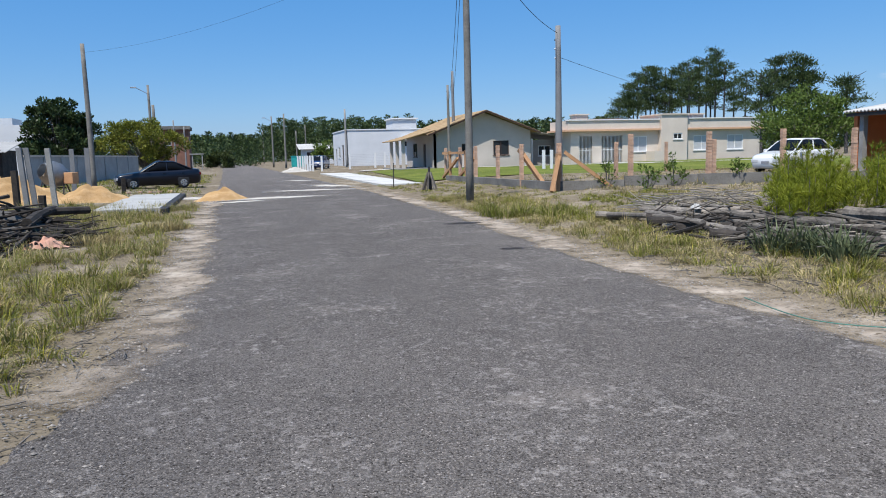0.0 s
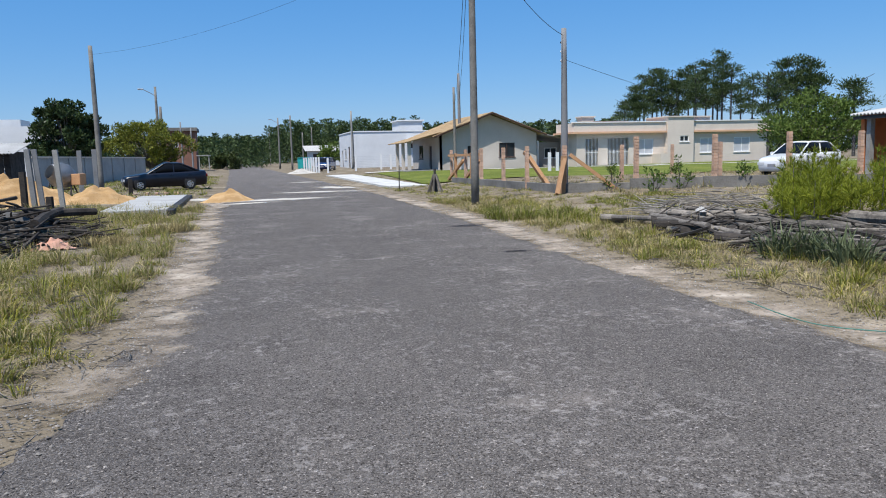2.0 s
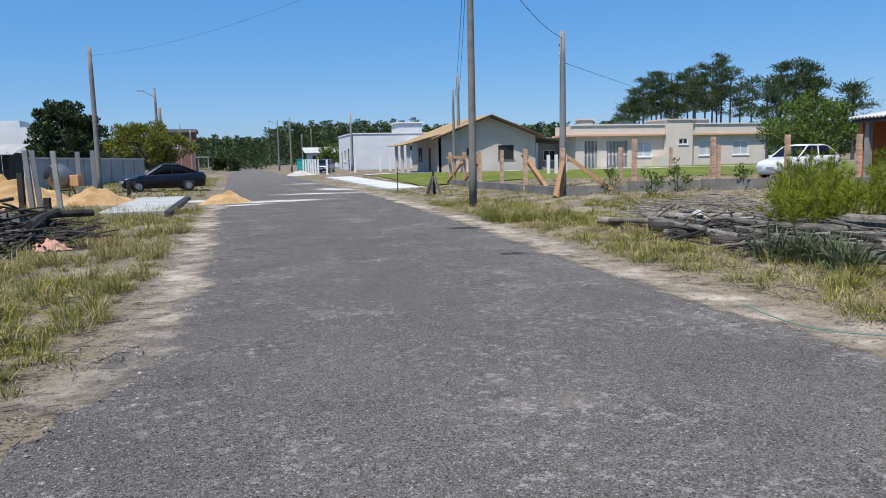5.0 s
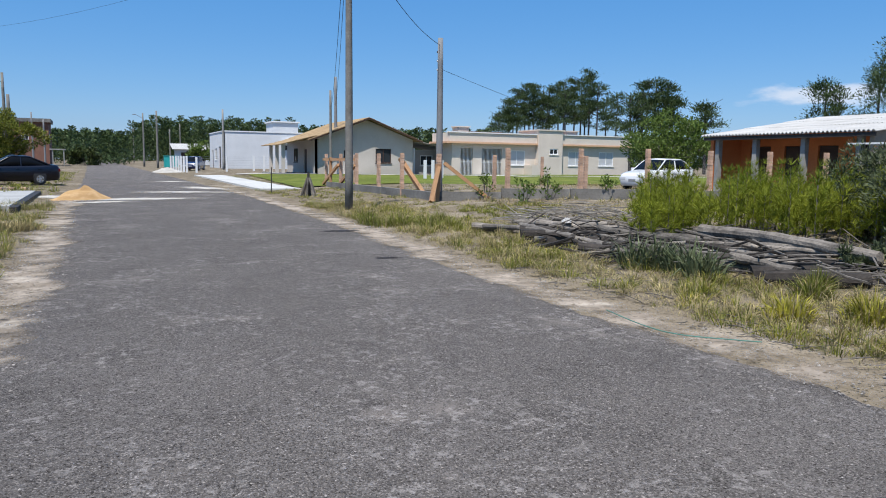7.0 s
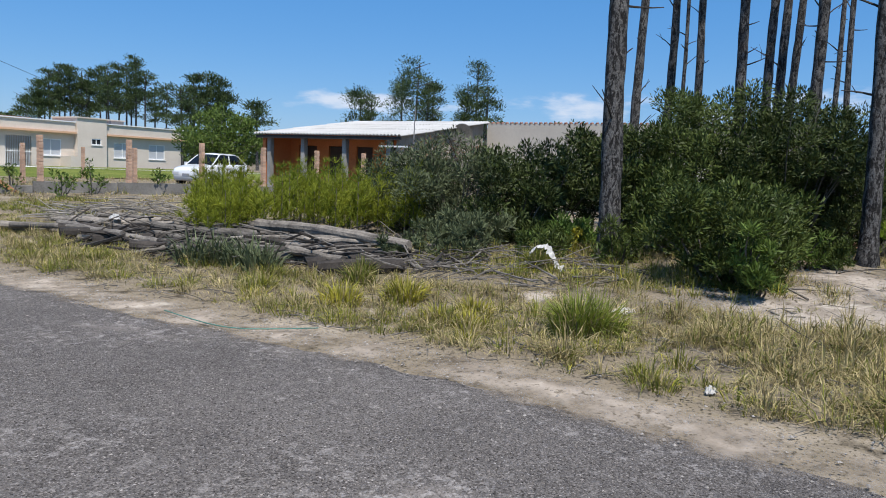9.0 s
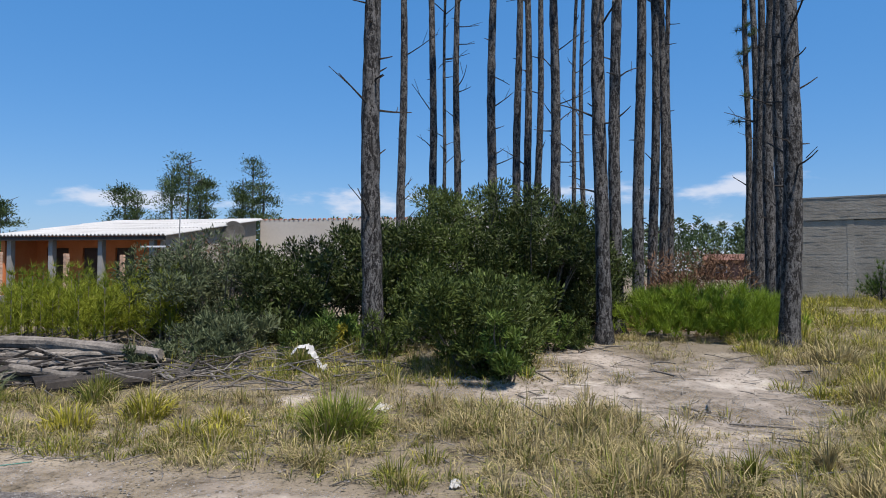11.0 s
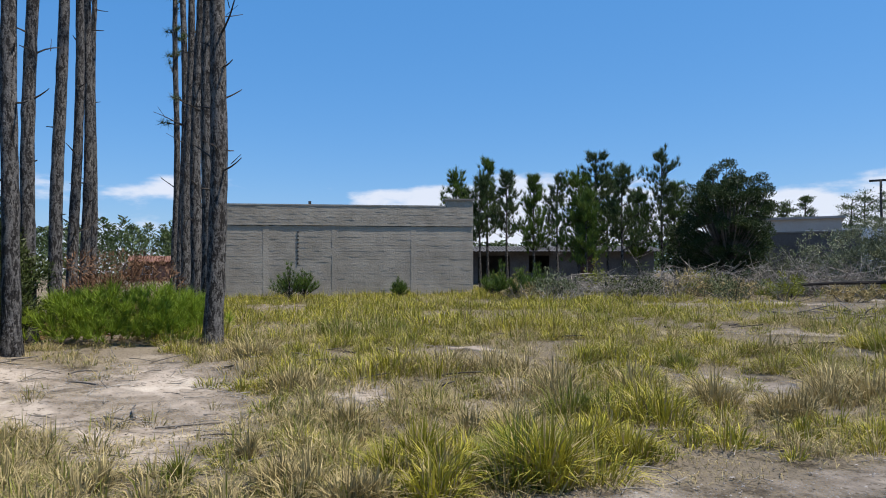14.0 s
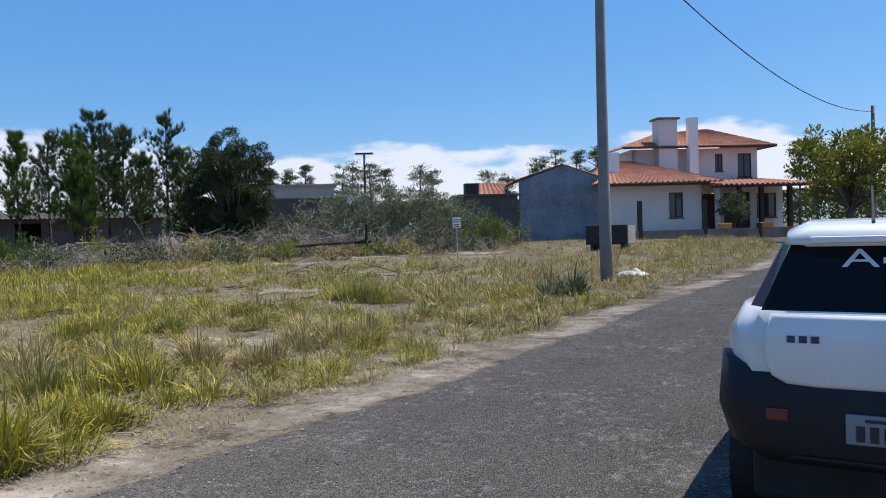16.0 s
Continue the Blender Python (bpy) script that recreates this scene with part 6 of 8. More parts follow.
cu = bpy.data.curves.new("rope", "CURVE")
cu.dimensions, cu.bevel_depth, cu.resolution_u = "3D", 0.0045, 6
sp = cu.splines.new("NURBS")
pts = [(4.78, 5.9), (4.74, 5.7), (4.67, 5.4), (4.62, 4.97), (4.7, 4.7), (4.95, 4.48), (5.15, 4.3)]
sp.points.add(len(pts) - 1)
for p, (x, y) in zip(sp.points, pts):
    p.co = (x, y, gz(x, y) + 0.05, 1)
sp.use_endpoint_u = True
ro = new("rope", cu)
cu.materials.append(M["rope"])
tagged(ro, "thin green nylon rope lying along the asphalt edge", "rope")

# felled logs in the verge
def log(x0, y0, x1, y1, r, lift, mat=None, label="weathered felled pine log lying in the verge"):
    p0, p1 = Vector((x0, y0, gz(x0, y0) + r * 0.8 + lift)), Vector((x1, y1, gz(x1, y1) + r * 0.8 + lift))
    bm = bmesh.new()
    rod(bm, (0, 0, 0), p1 - p0, r, r * 0.72, 10, bend=random.uniform(-0.05, 0.05), steps=10)
    for v in bm.verts:
        v.co += Vector((noise.noise(v.co * 5 + Vector((x0, 0, 0))), noise.noise(v.co * 5 + Vector((0, y0, 0))), noise.noise(v.co * 5 + Vector((0, 0, x0 + y0))))) * r * 0.35
    ob = part("log", bm, mat or M["log"])
    ob.location = p0
    return tagged(ob, label, "log", "felled logs")


random.seed(31)
log(9.75, 9.6, 9.35, 6.1, 0.105, 0.14, label="long thick weathered log across the top of the pile")
for k in range(46):
    f = random.random()
    x, y = 8.5 + random.uniform(-0.9, 1.1) + 0.5 * f, 13.4 - 6.6 * f
    l, a = random.uniform(0.9, 2.5), radians(-80 + random.uniform(-18, 18))
    log(x - math.cos(a) * l / 2, y - math.sin(a) * l / 2, x + math.cos(a) * l / 2, y + math.sin(a) * l / 2, random.uniform(0.035, 0.085), random.choice((0, 0, 0.06, 0.12)), M["log"] if random.random() < 0.5 else M["dead_wood"])
for k in range(9):
    x, y = 7.5 + random.uniform(-0.3, 0.7), 12.4 - 0.75 * k + random.uniform(-0.3, 0.3)
    log(x, y, x + random.uniform(0.4, 0.9), y - random.uniform(0.2, 0.9), random.uniform(0.08, 0.13), 0, M["charred"], "thick dark rotting log at the edge of the pile")
# added dark logs and branches: their colour paints the shadow between the logs
for k in range(16):
    x, y = 8.1 + random.uniform(-0.5, 1.3), 12.9 - 0.4 * k + random.uniform(-0.3, 0.3)
    l, a = random.uniform(0.9, 2.0), radians(-84 + random.uniform(-22, 22))
    log(x - math.cos(a) * l / 2, y - math.sin(a) * l / 2, x + math.cos(a) * l / 2, y + math.sin(a) * l / 2, random.uniform(0.06, 0.10), 0, M["charred"] if k % 3 else M["log"], "dark log in the stack, toned for its shaded gaps")
branch_pile("dark_branches", 9.0, 9.4, 1.9, 4.2, 0.12, 300, M["charred"], "dark branches under the log pile, painting its shaded gaps", 109, 0.4, 1.4, 0.03)
branch_pile("fallen_branches", 9.3, 9.0, 2.1, 4.4, 0.3, 200, M["dead_wood"], "grey dead branches over and round the log pile", 9, 0.4, 1.6, 0.016)
branch_pile("fallen_branches", 9.6, 4.6, 1.7, 1.8, 0.32, 170, M["dead_wood"], "grey dead twigs round the torn plastic sheet", 10, 0.3, 1.1, 0.011)
branch_pile("fallen_branches", 10.0, -2.0, 3.6, 4.0, 0.04, 80, M["dead_wood"], "thin dark sticks lying on bare sand", 12, 0.2, 0.8, 0.011)
branch_pile("fallen_branches", 12.5, -8.0, 6.0, 6.0, 0.06, 50, M["charred"], "thin dark sticks lying in dry grass", 13, 0.2, 0.9, 0.012)
branch_pile("fallen_branches", 10.6, 14.6, 1.7, 1.7, 0.6, 150, M["dry_twig"], "heap of bare grey twigs beside the saplings", 14, 0.5, 1.5, 0.012)
branch_pile("bare_brush", 26.0, -22.5, 5.0, 3.0, 1.1, 420, M["dry_twig"], "tangle of bare grey branches at the field edge", 15, 0.8, 2.4, 0.022)
branch_pile("bare_brush", 18.5, -28.5, 4.5, 2.4, 1.2, 380, M["dry_twig"], "tangle of bare grey branches at the field edge", 16, 0.8, 2.4, 0.022)
branch_pile("dead_brush", 17.5, -1.6, 1.8, 2.0, 1.0, 160, M["rust_needle"], "heap of dead brown pine brush among the trunks", 17, 0.5, 1.6, 0.02)

# sign, box, stump
sx, sy = spot(-157.1, 27.5)
sg = thing("sale_sign", sx, sy, gz(sx, sy), "small white sign board on a thin post", "sign", rz=22)
bm = bmesh.new()
rod(bm, (0, 0, -0.1), (0, 0, 1.3), 0.02, 0.02, 6)
part("post", bm, M["steel"], sg)
part("board", boxes((-0.15, -0.02, 1.05, 0.15, 0.02, 1.45), bevel=0.005), M["trim_white"], sg)
for z, w in ((1.36, 0.12), (1.28, 0.13), (1.18, 0.1), (1.1, 0.11)):
    part("text_bar", boxes((-w, 0.021, z - 0.02, w, 0.024, z + 0.02)), M["kerb"], sg)
sx, sy = spot(-168.9, 29.5)
ck = thing("black_bin", sx, sy, gz(sx, sy), "large black box container with a pale end on the verge", "container", rz=-6)
part("body", boxes((-0.82, -0.55, 0.25, 0.82, 0.55, 1.0), bevel=0.03), M["black"], ck)
part("end_panel", boxes((-0.86, -0.5, 0.27, -0.825, 0.5, 0.98)), M["concrete_old"], ck, "pale grey end panel")
for s in (-0.6, 0.6):
    part("foot", boxes((s - 0.08, -0.4, -0.1, s + 0.08, 0.4, 0.26)), M["iron"], ck)
sx, sy = spot(-15.4, 30.5)
st = thing("stump_stakes", sx, sy, gz(sx, sy), "bundle of short wooden stakes round an iron bar", "stakes")
for k in range(6):
    a = k * 1.05
    bm = bmesh.new()
    rod(bm, (0.3 * math.cos(a), 0.3 * math.sin(a), 0), (0.05 * math.cos(a), 0.05 * math.sin(a), 0.75), 0.05, 0.04, 6)
    part("stake", bm, M["dead_wood"], st)
bm = bmesh.new()
rod(bm, (0, 0, 0), (0, 0, 0.98), 0.05, 0.05, 6)
part("bar", bm, M["iron"], st)
sx, sy = spot(-12.6, 33)
sk = thing("marker_stake", sx, sy, gz(sx, sy), "thin dark stake standing in the pavement edge", "stake")
bm = bmesh.new()
rod(bm, (0, 0, 0), (0.02, 0, 1.15), 0.025, 0.02, 6)
part("bar", bm, M["iron"], sk)

branch_pile("ground_litter", -1.7, 7.0, 1.1, 3.8, 0.02, 260, M["dead_wood"], "small twigs and straw lying on the west verge", 61, 0.06, 0.35, 0.005)
branch_pile("ground_litter", 6.4, 5.0, 1.3, 6.5, 0.02, 420, M["dead_wood"], "small twigs and straw lying on the east verge", 62, 0.06, 0.4, 0.005)
branch_pile("ground_litter", 8.5, -0.5, 2.8, 3.0, 0.02, 320, M["dry_twig"], "small twigs and straw lying on the bare sand", 63, 0.06, 0.35, 0.005)
branch_pile("ground_litter", 6.5, -6.0, 2.5, 4.5, 0.02, 260, M["dry_twig"], "small twigs and straw in the field edge", 64, 0.06, 0.35, 0.005)


def pebbles(name, n, label, seed, place):
    """Loose grit and small stones: squashed octahedra."""
    q = np.random.default_rng(seed)
    x, y = place(q, n)
    z = np.maximum(land(x, y), road_z(y) + 0.02)
    s = 0.004 + 0.014 * q.random(n) ** 3
    d = np.array([(1, 0, 0), (-1, 0, 0), (0, 1, 0), (0, -1, 0), (0, 0, 0.6), (0, 0, -0.6)])
    V = (np.stack([x, y, z], 1)[:, None] + d[None] * s[:, None, None] * q.uniform(0.6, 1.3, (n, 6, 1))).reshape(-1, 3)
    f = np.array([(0, 2, 4), (2, 1, 4), (1, 3, 4), (3, 0, 4), (2, 0, 5), (1, 2, 5), (3, 1, 5), (0, 3, 5)])
    F = ((np.arange(n) * 6)[:, None, None] + f[None]).reshape(-1, 3)
    tagged(link_np(name, V, F, M["gravel"]), label, "gravel", kind="stuff")


def along_right(q, n):
    y = q.uniform(-12, 20, n)
    return np.interp(y, EDGE_Y, EDGE_R) + q.normal(0.0, 0.4, n), y


def along_left(q, n):
    y = q.uniform(3.2, 18, n)
    return np.interp(y, EDGE_Y, EDGE_L) + q.normal(0.05, 0.35, n), y


def on_road(q, n):
    y = q.uniform(-7, 12, n)
    l, r_ = np.interp(y, EDGE_Y, EDGE_L), np.interp(y, EDGE_Y, EDGE_R)
    return l + (r_ - l) * q.random(n), y


pebbles("grit", 6500, "loose grit along the east asphalt edge", 71, along_right)
pebbles("grit", 6000, "loose grit along the west asphalt edge", 72, along_left)
pebbles("grit", 5000, "scattered grit on the worn asphalt", 73, on_road)
bx_, by_ = spot(-147.5, 30.0)
bt = thing("fallen_beam", bx_, by_, gz(bx_, by_), "long dark timber rail on short posts in the scrub", "rail", rz=28)
bm = bmesh.new()
rod(bm, (-1.5, 0, 0.62), (2.3, 0.1, 0.46), 0.075, 0.05, 7, bend=0.05, steps=5)
part("rail", bm, M["charred"], bt)
part("post", boxes((1.85, -0.045, -0.1, 1.94, 0.045, 0.44)), M["charred"], bt)
part("post", boxes((-1.36, -0.05, -0.1, -1.26, 0.05, 1.3)), M["charred"], bt)
def dead_scrub(x, y, rx, ry, h, n, seed):
    """Leafless bushes: crooked stems that fork into fine twigs."""
    rnd = random.Random(seed)
    bm = bmesh.new()
    for _ in range(n):
        a, f = rnd.uniform(0, 6.283), math.sqrt(rnd.random())
        px, py = x + rx * f * math.cos(a), y + ry * f * math.sin(a)
        c = Vector((px, py, gz(px, py) - 0.03))
        d = Vector((rnd.gauss(0, 0.55), rnd.gauss(0, 0.55), rnd.uniform(0.5, 1.0))) * h * rnd.uniform(0.6, 1.2)
        e = c + d
        rod(bm, c, e, 0.018, 0.008, 4, bend=rnd.uniform(-0.15, 0.15) * h, steps=3)
        for _k in range(5):
            g = c.lerp(e, rnd.uniform(0.35, 1.0))
            w = Vector((rnd.gauss(0, 0.6), rnd.gauss(0, 0.6), rnd.uniform(-0.25, 0.7))) * h * 0.5
            rod(bm, g, g + w, 0.009, 0.004, 3, bend=rnd.uniform(-0.06, 0.06), steps=2)
    return tagged(part("dead_scrub", bm, M["dry_twig"]), "tangle of bare grey branches at the field edge", "scrub", kind="stuff")


for k, (b, d, rx, h, n) in enumerate([(-127, 27, 1.6, 0.6, 26), (-130.5, 29, 1.8, 0.8, 30), (-134, 30, 2.0, 1.0, 34), (-137, 32, 1.8, 1.3, 34), (-143.5, 33, 2.0, 1.5, 44), (-146.5, 32, 2.2, 1.4, 44), (-150, 31.5, 2.2, 1.2, 40), (-153.5, 31, 2.0, 1.0, 34), (-158.5, 31, 1.4, 0.6, 20)]):
    dead_scrub(*spot(b, d), rx, rx * 0.6, h * 1.1, int(n * 1.6), 140 + k)
branch_pile("fallen_branches", *spot(-148, 20.5), 3.4, 1.6, 0.06, 50, M["dead_wood"], "grey sticks lying on bare sand in the field", 160, 0.4, 1.3, 0.018)


# ---- plants ----
def blades(name, base, height, width, lean, mat, label, seed, parent=None, az=None, coarse=False):
    """Arching grass blades, three triangles each (two if coarse), from foot points; az is the way each one bends."""
    r = np.random.default_rng(seed)
    n = len(base)
    a = r.uniform(0, 2 * np.pi, n) if az is None else az
    d = np.stack([np.cos(a), np.sin(a), np.zeros(n)], 1)
    b = a + r.normal(0, 0.7, n)
    s = np.stack([-np.sin(b), np.cos(b), np.zeros(n)], 1)
    h, w, l = height[:, None], width[:, None] * 0.5, lean[:, None]
    rows = []
    for f, t in ((0.0, 0.0), (0.5, 1.3)) if coarse else ((0.0, 0.8), (0.55, 1.0)):
        c = base + d * h * l * f ** 1.8
        c[:, 2:] += h * np.maximum(f - 0.45 * l * f ** 2.2, 0.12 * f)
        rows += [c - s * w * t, c + s * w * t] if t else [c]
    tip = base + d * h * l
    tip[:, 2:] += h * np.maximum(1 - 0.55 * l, 0.08)
    V = np.stack([*rows, tip], 1).reshape(-1, 3)
    i = (np.arange(n) * (4 if coarse else 5))[:, None]
    F = np.concatenate([i + np.array([q]) for q in (((0, 2, 1), (1, 2, 3)) if coarse else ((0, 1, 3), (0, 3, 2), (2, 3, 4)))])
    ob = link_np(name, V, F, mat, parent)
    return ob if parent else tagged(ob, label, "grass", kind="stuff")


def scatter(r, n, x0, x1, y0, y1, keep):
    x, y = r.uniform(x0, x1, n), r.uniform(y0, y1, n)
    k = keep(x, y)
    return x[k], y[k]


def field(x, y, f, seed):
    """Smooth patchiness from 0 to 1."""
    s = seed * 1.7
    return 0.5 + 0.25 * (np.sin(x * f + 1.3 * np.sin(y * f * 0.7 + s) + s) + np.sin(y * f * 1.2 + 1.7 * np.sin(x * f * 0.6 - s) + 2.1 * s))


def bare(x, y):
    """True where the field's grass leaves the sand open."""
    d = [((x - a) / c) ** 2 + ((y - b) / e) ** 2 for a, b, c, e in ((15.3, -21.5, 3.2, 2.0), (10.5, -26.5, 2.2, 2.2), (9.7, -0.9, 2.3, 1.7), (6.7, -8.1, 1.0, 0.7), (8.6, -3.4, 1.0, 0.5), (10.3, -6.0, 1.6, 0.8), (13.0, -12.5, 2.4, 0.9), (6.8, -11.5, 1.4, 0.8))]
    return np.min(d, 0) * (0.5 + field(x, y, 2.3, 21)) < 1.0


def right_of(x, y):
    return x - np.interp(y, EDGE_Y, EDGE_R)


def left_of(x, y):
    return np.interp(y, EDGE_Y, EDGE_L) - x


def fountain(r, cx, cy, rad, h, per):
    """Tussocks: blades from a small foot that arch outwards, the outer ones lower. Foot points, heights, leans, ways."""
    n = np.maximum(4, (per * r.uniform(0.7, 1.3, len(cx))).astype(int))
    k = np.repeat(np.arange(len(cx)), n)
    m = len(k)
    a, u = r.uniform(0, 2 * np.pi, m), np.sqrt(r.random(m))
    d = rad[k] * u * 0.75
    x, y = cx[k] + d * np.cos(a), cy[k] + d * np.sin(a)
    base = np.stack([x, y, land(x, y) - 0.012], 1)
    hh = h[k] * (1 - 0.35 * u * u) * r.uniform(0.45, 1.12, m)
    lean = np.clip(0.12 + 0.95 * u + r.normal(0, 0.25, m), 0.05, 1.6)
    return base, hh, lean, a + r.normal(0, 0.55, m)


def tussocks(name, n, zone, keep, rad, h, per, w, mixed, label, seed):
    """A spread of tussocks, each with blades of several ages. mixed: (material, share) pairs."""
    r = np.random.default_rng(seed)
    cx, cy = scatter(r, n, *zone, keep)
    k = ~bare(cx, cy) | (r.random(len(cx)) < 0.20)
    cx, cy = cx[k], cy[k]
    f = r.random(len(cx)) ** 1.8
    rr, hh = rad[0] + (rad[1] - rad[0]) * f, (h[0] + (h[1] - h[0]) * f) * r.uniform(0.8, 1.2, len(cx))
    base, bh, lean, az = fountain(r, cx, cy, rr, hh, per * (0.4 + 1.2 * f))
    pick = r.random(len(base))
    lo = 0.0
    for i, (mt, share) in enumerate(mixed):
        s = (pick >= lo) & (pick < lo + share)
        lo += share
        blades(name, base[s], bh[s], r.uniform(0.6, 1.4, s.sum()) * w, lean[s], M[mt], label, seed + i, az=az[s], coarse=w > 0.0095 or w < 0.0068)


def thatch(name, n, zone, keep, h, w, mt, label, seed):
    """Short, half-lying dead blades that cover the soil unevenly."""
    r = np.random.default_rng(seed)
    x, y = scatter(r, n, *zone, keep)
    k = ~bare(x, y) | (r.random(len(x)) < 0.28)
    x, y = x[k], y[k]
    blades(name, np.stack([x, y, land(x, y) - 0.006], 1), r.uniform(*h, len(x)), r.uniform(0.6, 1.4, len(x)) * w, r.uniform(0.5, 1.7, len(x)), M[mt], label, seed, coarse=True)


STRAW = (("grass_dry", 0.55), ("grass_green", 0.45))
DRY, OLIVE, FRESH, GOLD = (("grass_dry", 0.8), ("grass_green", 0.2)), (("grass_green", 0.5), ("grass_dry", 0.3), ("grass_yellow", 0.2)), (("grass_green", 0.75), ("grass_dry", 0.15), ("grass_yellow", 0.10)), (("grass_yellow", 0.62), ("grass_green", 0.23), ("grass_dry", 0.15))
rv = np.random.default_rng(5)
EAST, FIELD, FAR, WEST = (4, 10.5, -4, 24), (3, 15, -15, -2), (2, 34, -38, -2), (-7.5, -0.5, 3.4, 26)
# east verge beside the road
thatch("dry_grass", 95000, EAST, lambda x, y: (right_of(x, y) > 0.35 + 0.35 * field(x, y, 2.3, 31)) & (right_of(x, y) < 3.8) & (rv.random(len(x)) < 0.25 + 0.75 * field(x, y, 1.5, 1)), (0.05, 0.16), 0.005, "grass_dry", "low matted straw-coloured grass along the verge", 1001)
tussocks("dry_grass", 4600, EAST, lambda x, y: (right_of(x, y) > 0.5 + 0.35 * field(x, y, 2.3, 31)) & (right_of(x, y) < 3.0) & (field(x, y, 1.6, 2) > 0.34), (0.04, 0.17), (0.10, 0.30), 42, 0.006, DRY, "dry tussocks along the verge", 1011)
tussocks("green_grass", 3200, EAST, lambda x, y: (right_of(x, y) > 0.6) & (right_of(x, y) < 2.8) & (field(x, y, 1.3, 12) > 0.45), (0.05, 0.22), (0.10, 0.30), 55, 0.007, OLIVE, "olive-green tussocks along the verge", 1021)
tussocks("green_grass", 260, (4, 9, 6, 20), lambda x, y: (right_of(x, y) > 0.7) & (right_of(x, y) < 2.4), (0.08, 0.30), (0.12, 0.32), 80, 0.008, FRESH, "fresh green tussocks along the verge", 1031)
tussocks("green_grass", 420, (7.0, 13, 14, 20), lambda x, y: (right_of(x, y) > 1.2) & (field(x, y, 0.9, 3) > 0.40), (0.06, 0.28), (0.08, 0.24), 50, 0.010, FRESH, "green grass in front of the fence", 1041)
tussocks("dry_grass", 1500, (5.2, 16, -5, 4), lambda x, y: (field(x, y, 1.9, 4) > 0.36) & (right_of(x, y) > 1.0), (0.04, 0.16), (0.10, 0.32), 34, 0.006, DRY, "sparse straw-coloured grass on bare sand", 1051)
tussocks("green_grass", 420, (8.8, 12.6, 1.0, 7.0), lambda x, y: field(x, y, 1.7, 61) > 0.30, (0.05, 0.22), (0.14, 0.42), 40, 0.008, OLIVE, "weedy grass among the fallen twigs", 1061)
tussocks("dry_grass", 520, (5.1, 8.2, -2.8, 2.4), lambda x, y: (right_of(x, y) > 0.55) & (field(x, y, 1.4, 71) > 0.34), (0.06, 0.22), (0.18, 0.42), 55, 0.0065, DRY, "tall straw tussocks beside the sandy verge", 1071)
# open field, near part
thatch("dry_grass", 60000, FIELD, lambda x, y: (right_of(x, y) > 0.15 + 0.3 * field(x, y, 2.1, 33)) & (rv.random(len(x)) < 0.30 + 0.7 * field(x, y, 1.3, 5)), (0.05, 0.17), 0.005, "grass_dry", "matted dry grass of the open field", 1101)
tussocks("dry_grass", 2200, FIELD, lambda x, y: (right_of(x, y) > 0.25 + 0.3 * field(x, y, 2.1, 33)) & (field(x, y, 1.1, 8) > 0.36), (0.05, 0.18), (0.12, 0.36), 42, 0.006, DRY, "dry tussocks of the open field", 1111)
tussocks("yellow_grass", 950, FIELD, lambda x, y: (right_of(x, y) > 0.7) & (field(x, y, 0.75, 6) > 0.38), (0.10, 0.34), (0.16, 0.40), 105, 0.0094, GOLD, "yellow-green tussocks of the open field", 1121)
tussocks("green_grass", 900, FIELD, lambda x, y: (right_of(x, y) > 0.6) & (field(x, y, 0.9, 7) > 0.45), (0.07, 0.26), (0.10, 0.30), 75, 0.009, OLIVE, "olive tussocks of the open field", 1131)
tussocks("seed_stems", 900, FIELD, lambda x, y: (right_of(x, y) > 0.8) & (field(x, y, 0.9, 23) > 0.48), (0.08, 0.30), (0.32, 0.62), 14, 0.0035, (("grass_dry", 1.0),), "thin pale seed stems above the field grass", 1141)
# open field, far part
thatch("dry_grass", 52000, FAR, lambda x, y: (right_of(x, y) > 0.4) & ((x > 13) | (y < -13)) & (rv.random(len(x)) < 0.2 + 0.8 * field(x, y, 0.9, 5)), (0.08, 0.24), 0.010, "grass_dry", "matted dry grass of the open field", 1201)
tussocks("dry_grass", 3200, FAR, lambda x, y: (right_of(x, y) > 0.4) & ((x > 13) | (y < -13)) & (field(x, y, 0.8, 12) > 0.36), (0.08, 0.24), (0.16, 0.40), 22, 0.010, DRY, "dry tussocks of the open field", 1211)
tussocks("green_grass", 2700, FAR, lambda x, y: (right_of(x, y) > 1.6) & (y > -21 - 2 * field(x, y, 0.7, 3)) & ((x > 13) | (y < -13)) & (field(x, y, 0.5, 6) > 0.44), (0.12, 0.42), (0.18, 0.48), 40, 0.013, OLIVE, "olive tussocks of the open field", 1221)
tussocks("green_grass", 900, FAR, lambda x, y: (right_of(x, y) > 1.6) & ((x > 13) | (y < -13)) & (field(x, y, 0.7, 7) > 0.48), (0.12, 0.40), (0.16, 0.42), 40, 0.013, OLIVE, "olive tussocks of the open field", 1231)
tussocks("yellow_grass", 2600, (14, 33, -20, -2), lambda x, y: field(x, y, 0.8, 17) > 0.32, (0.12, 0.45), (0.20, 0.60), 44, 0.013, GOLD, "tall yellow-green grass in front of the block hall", 1241)
tussocks("dry_grass", 2100, (0, 13, -42, -9), lambda x, y: (right_of(x, y) > 0.35) & (right_of(x, y) < 6), (0.10, 0.36), (0.20, 0.55), 40, 0.011, DRY, "tall dry tussocks along the far verge", 1251)
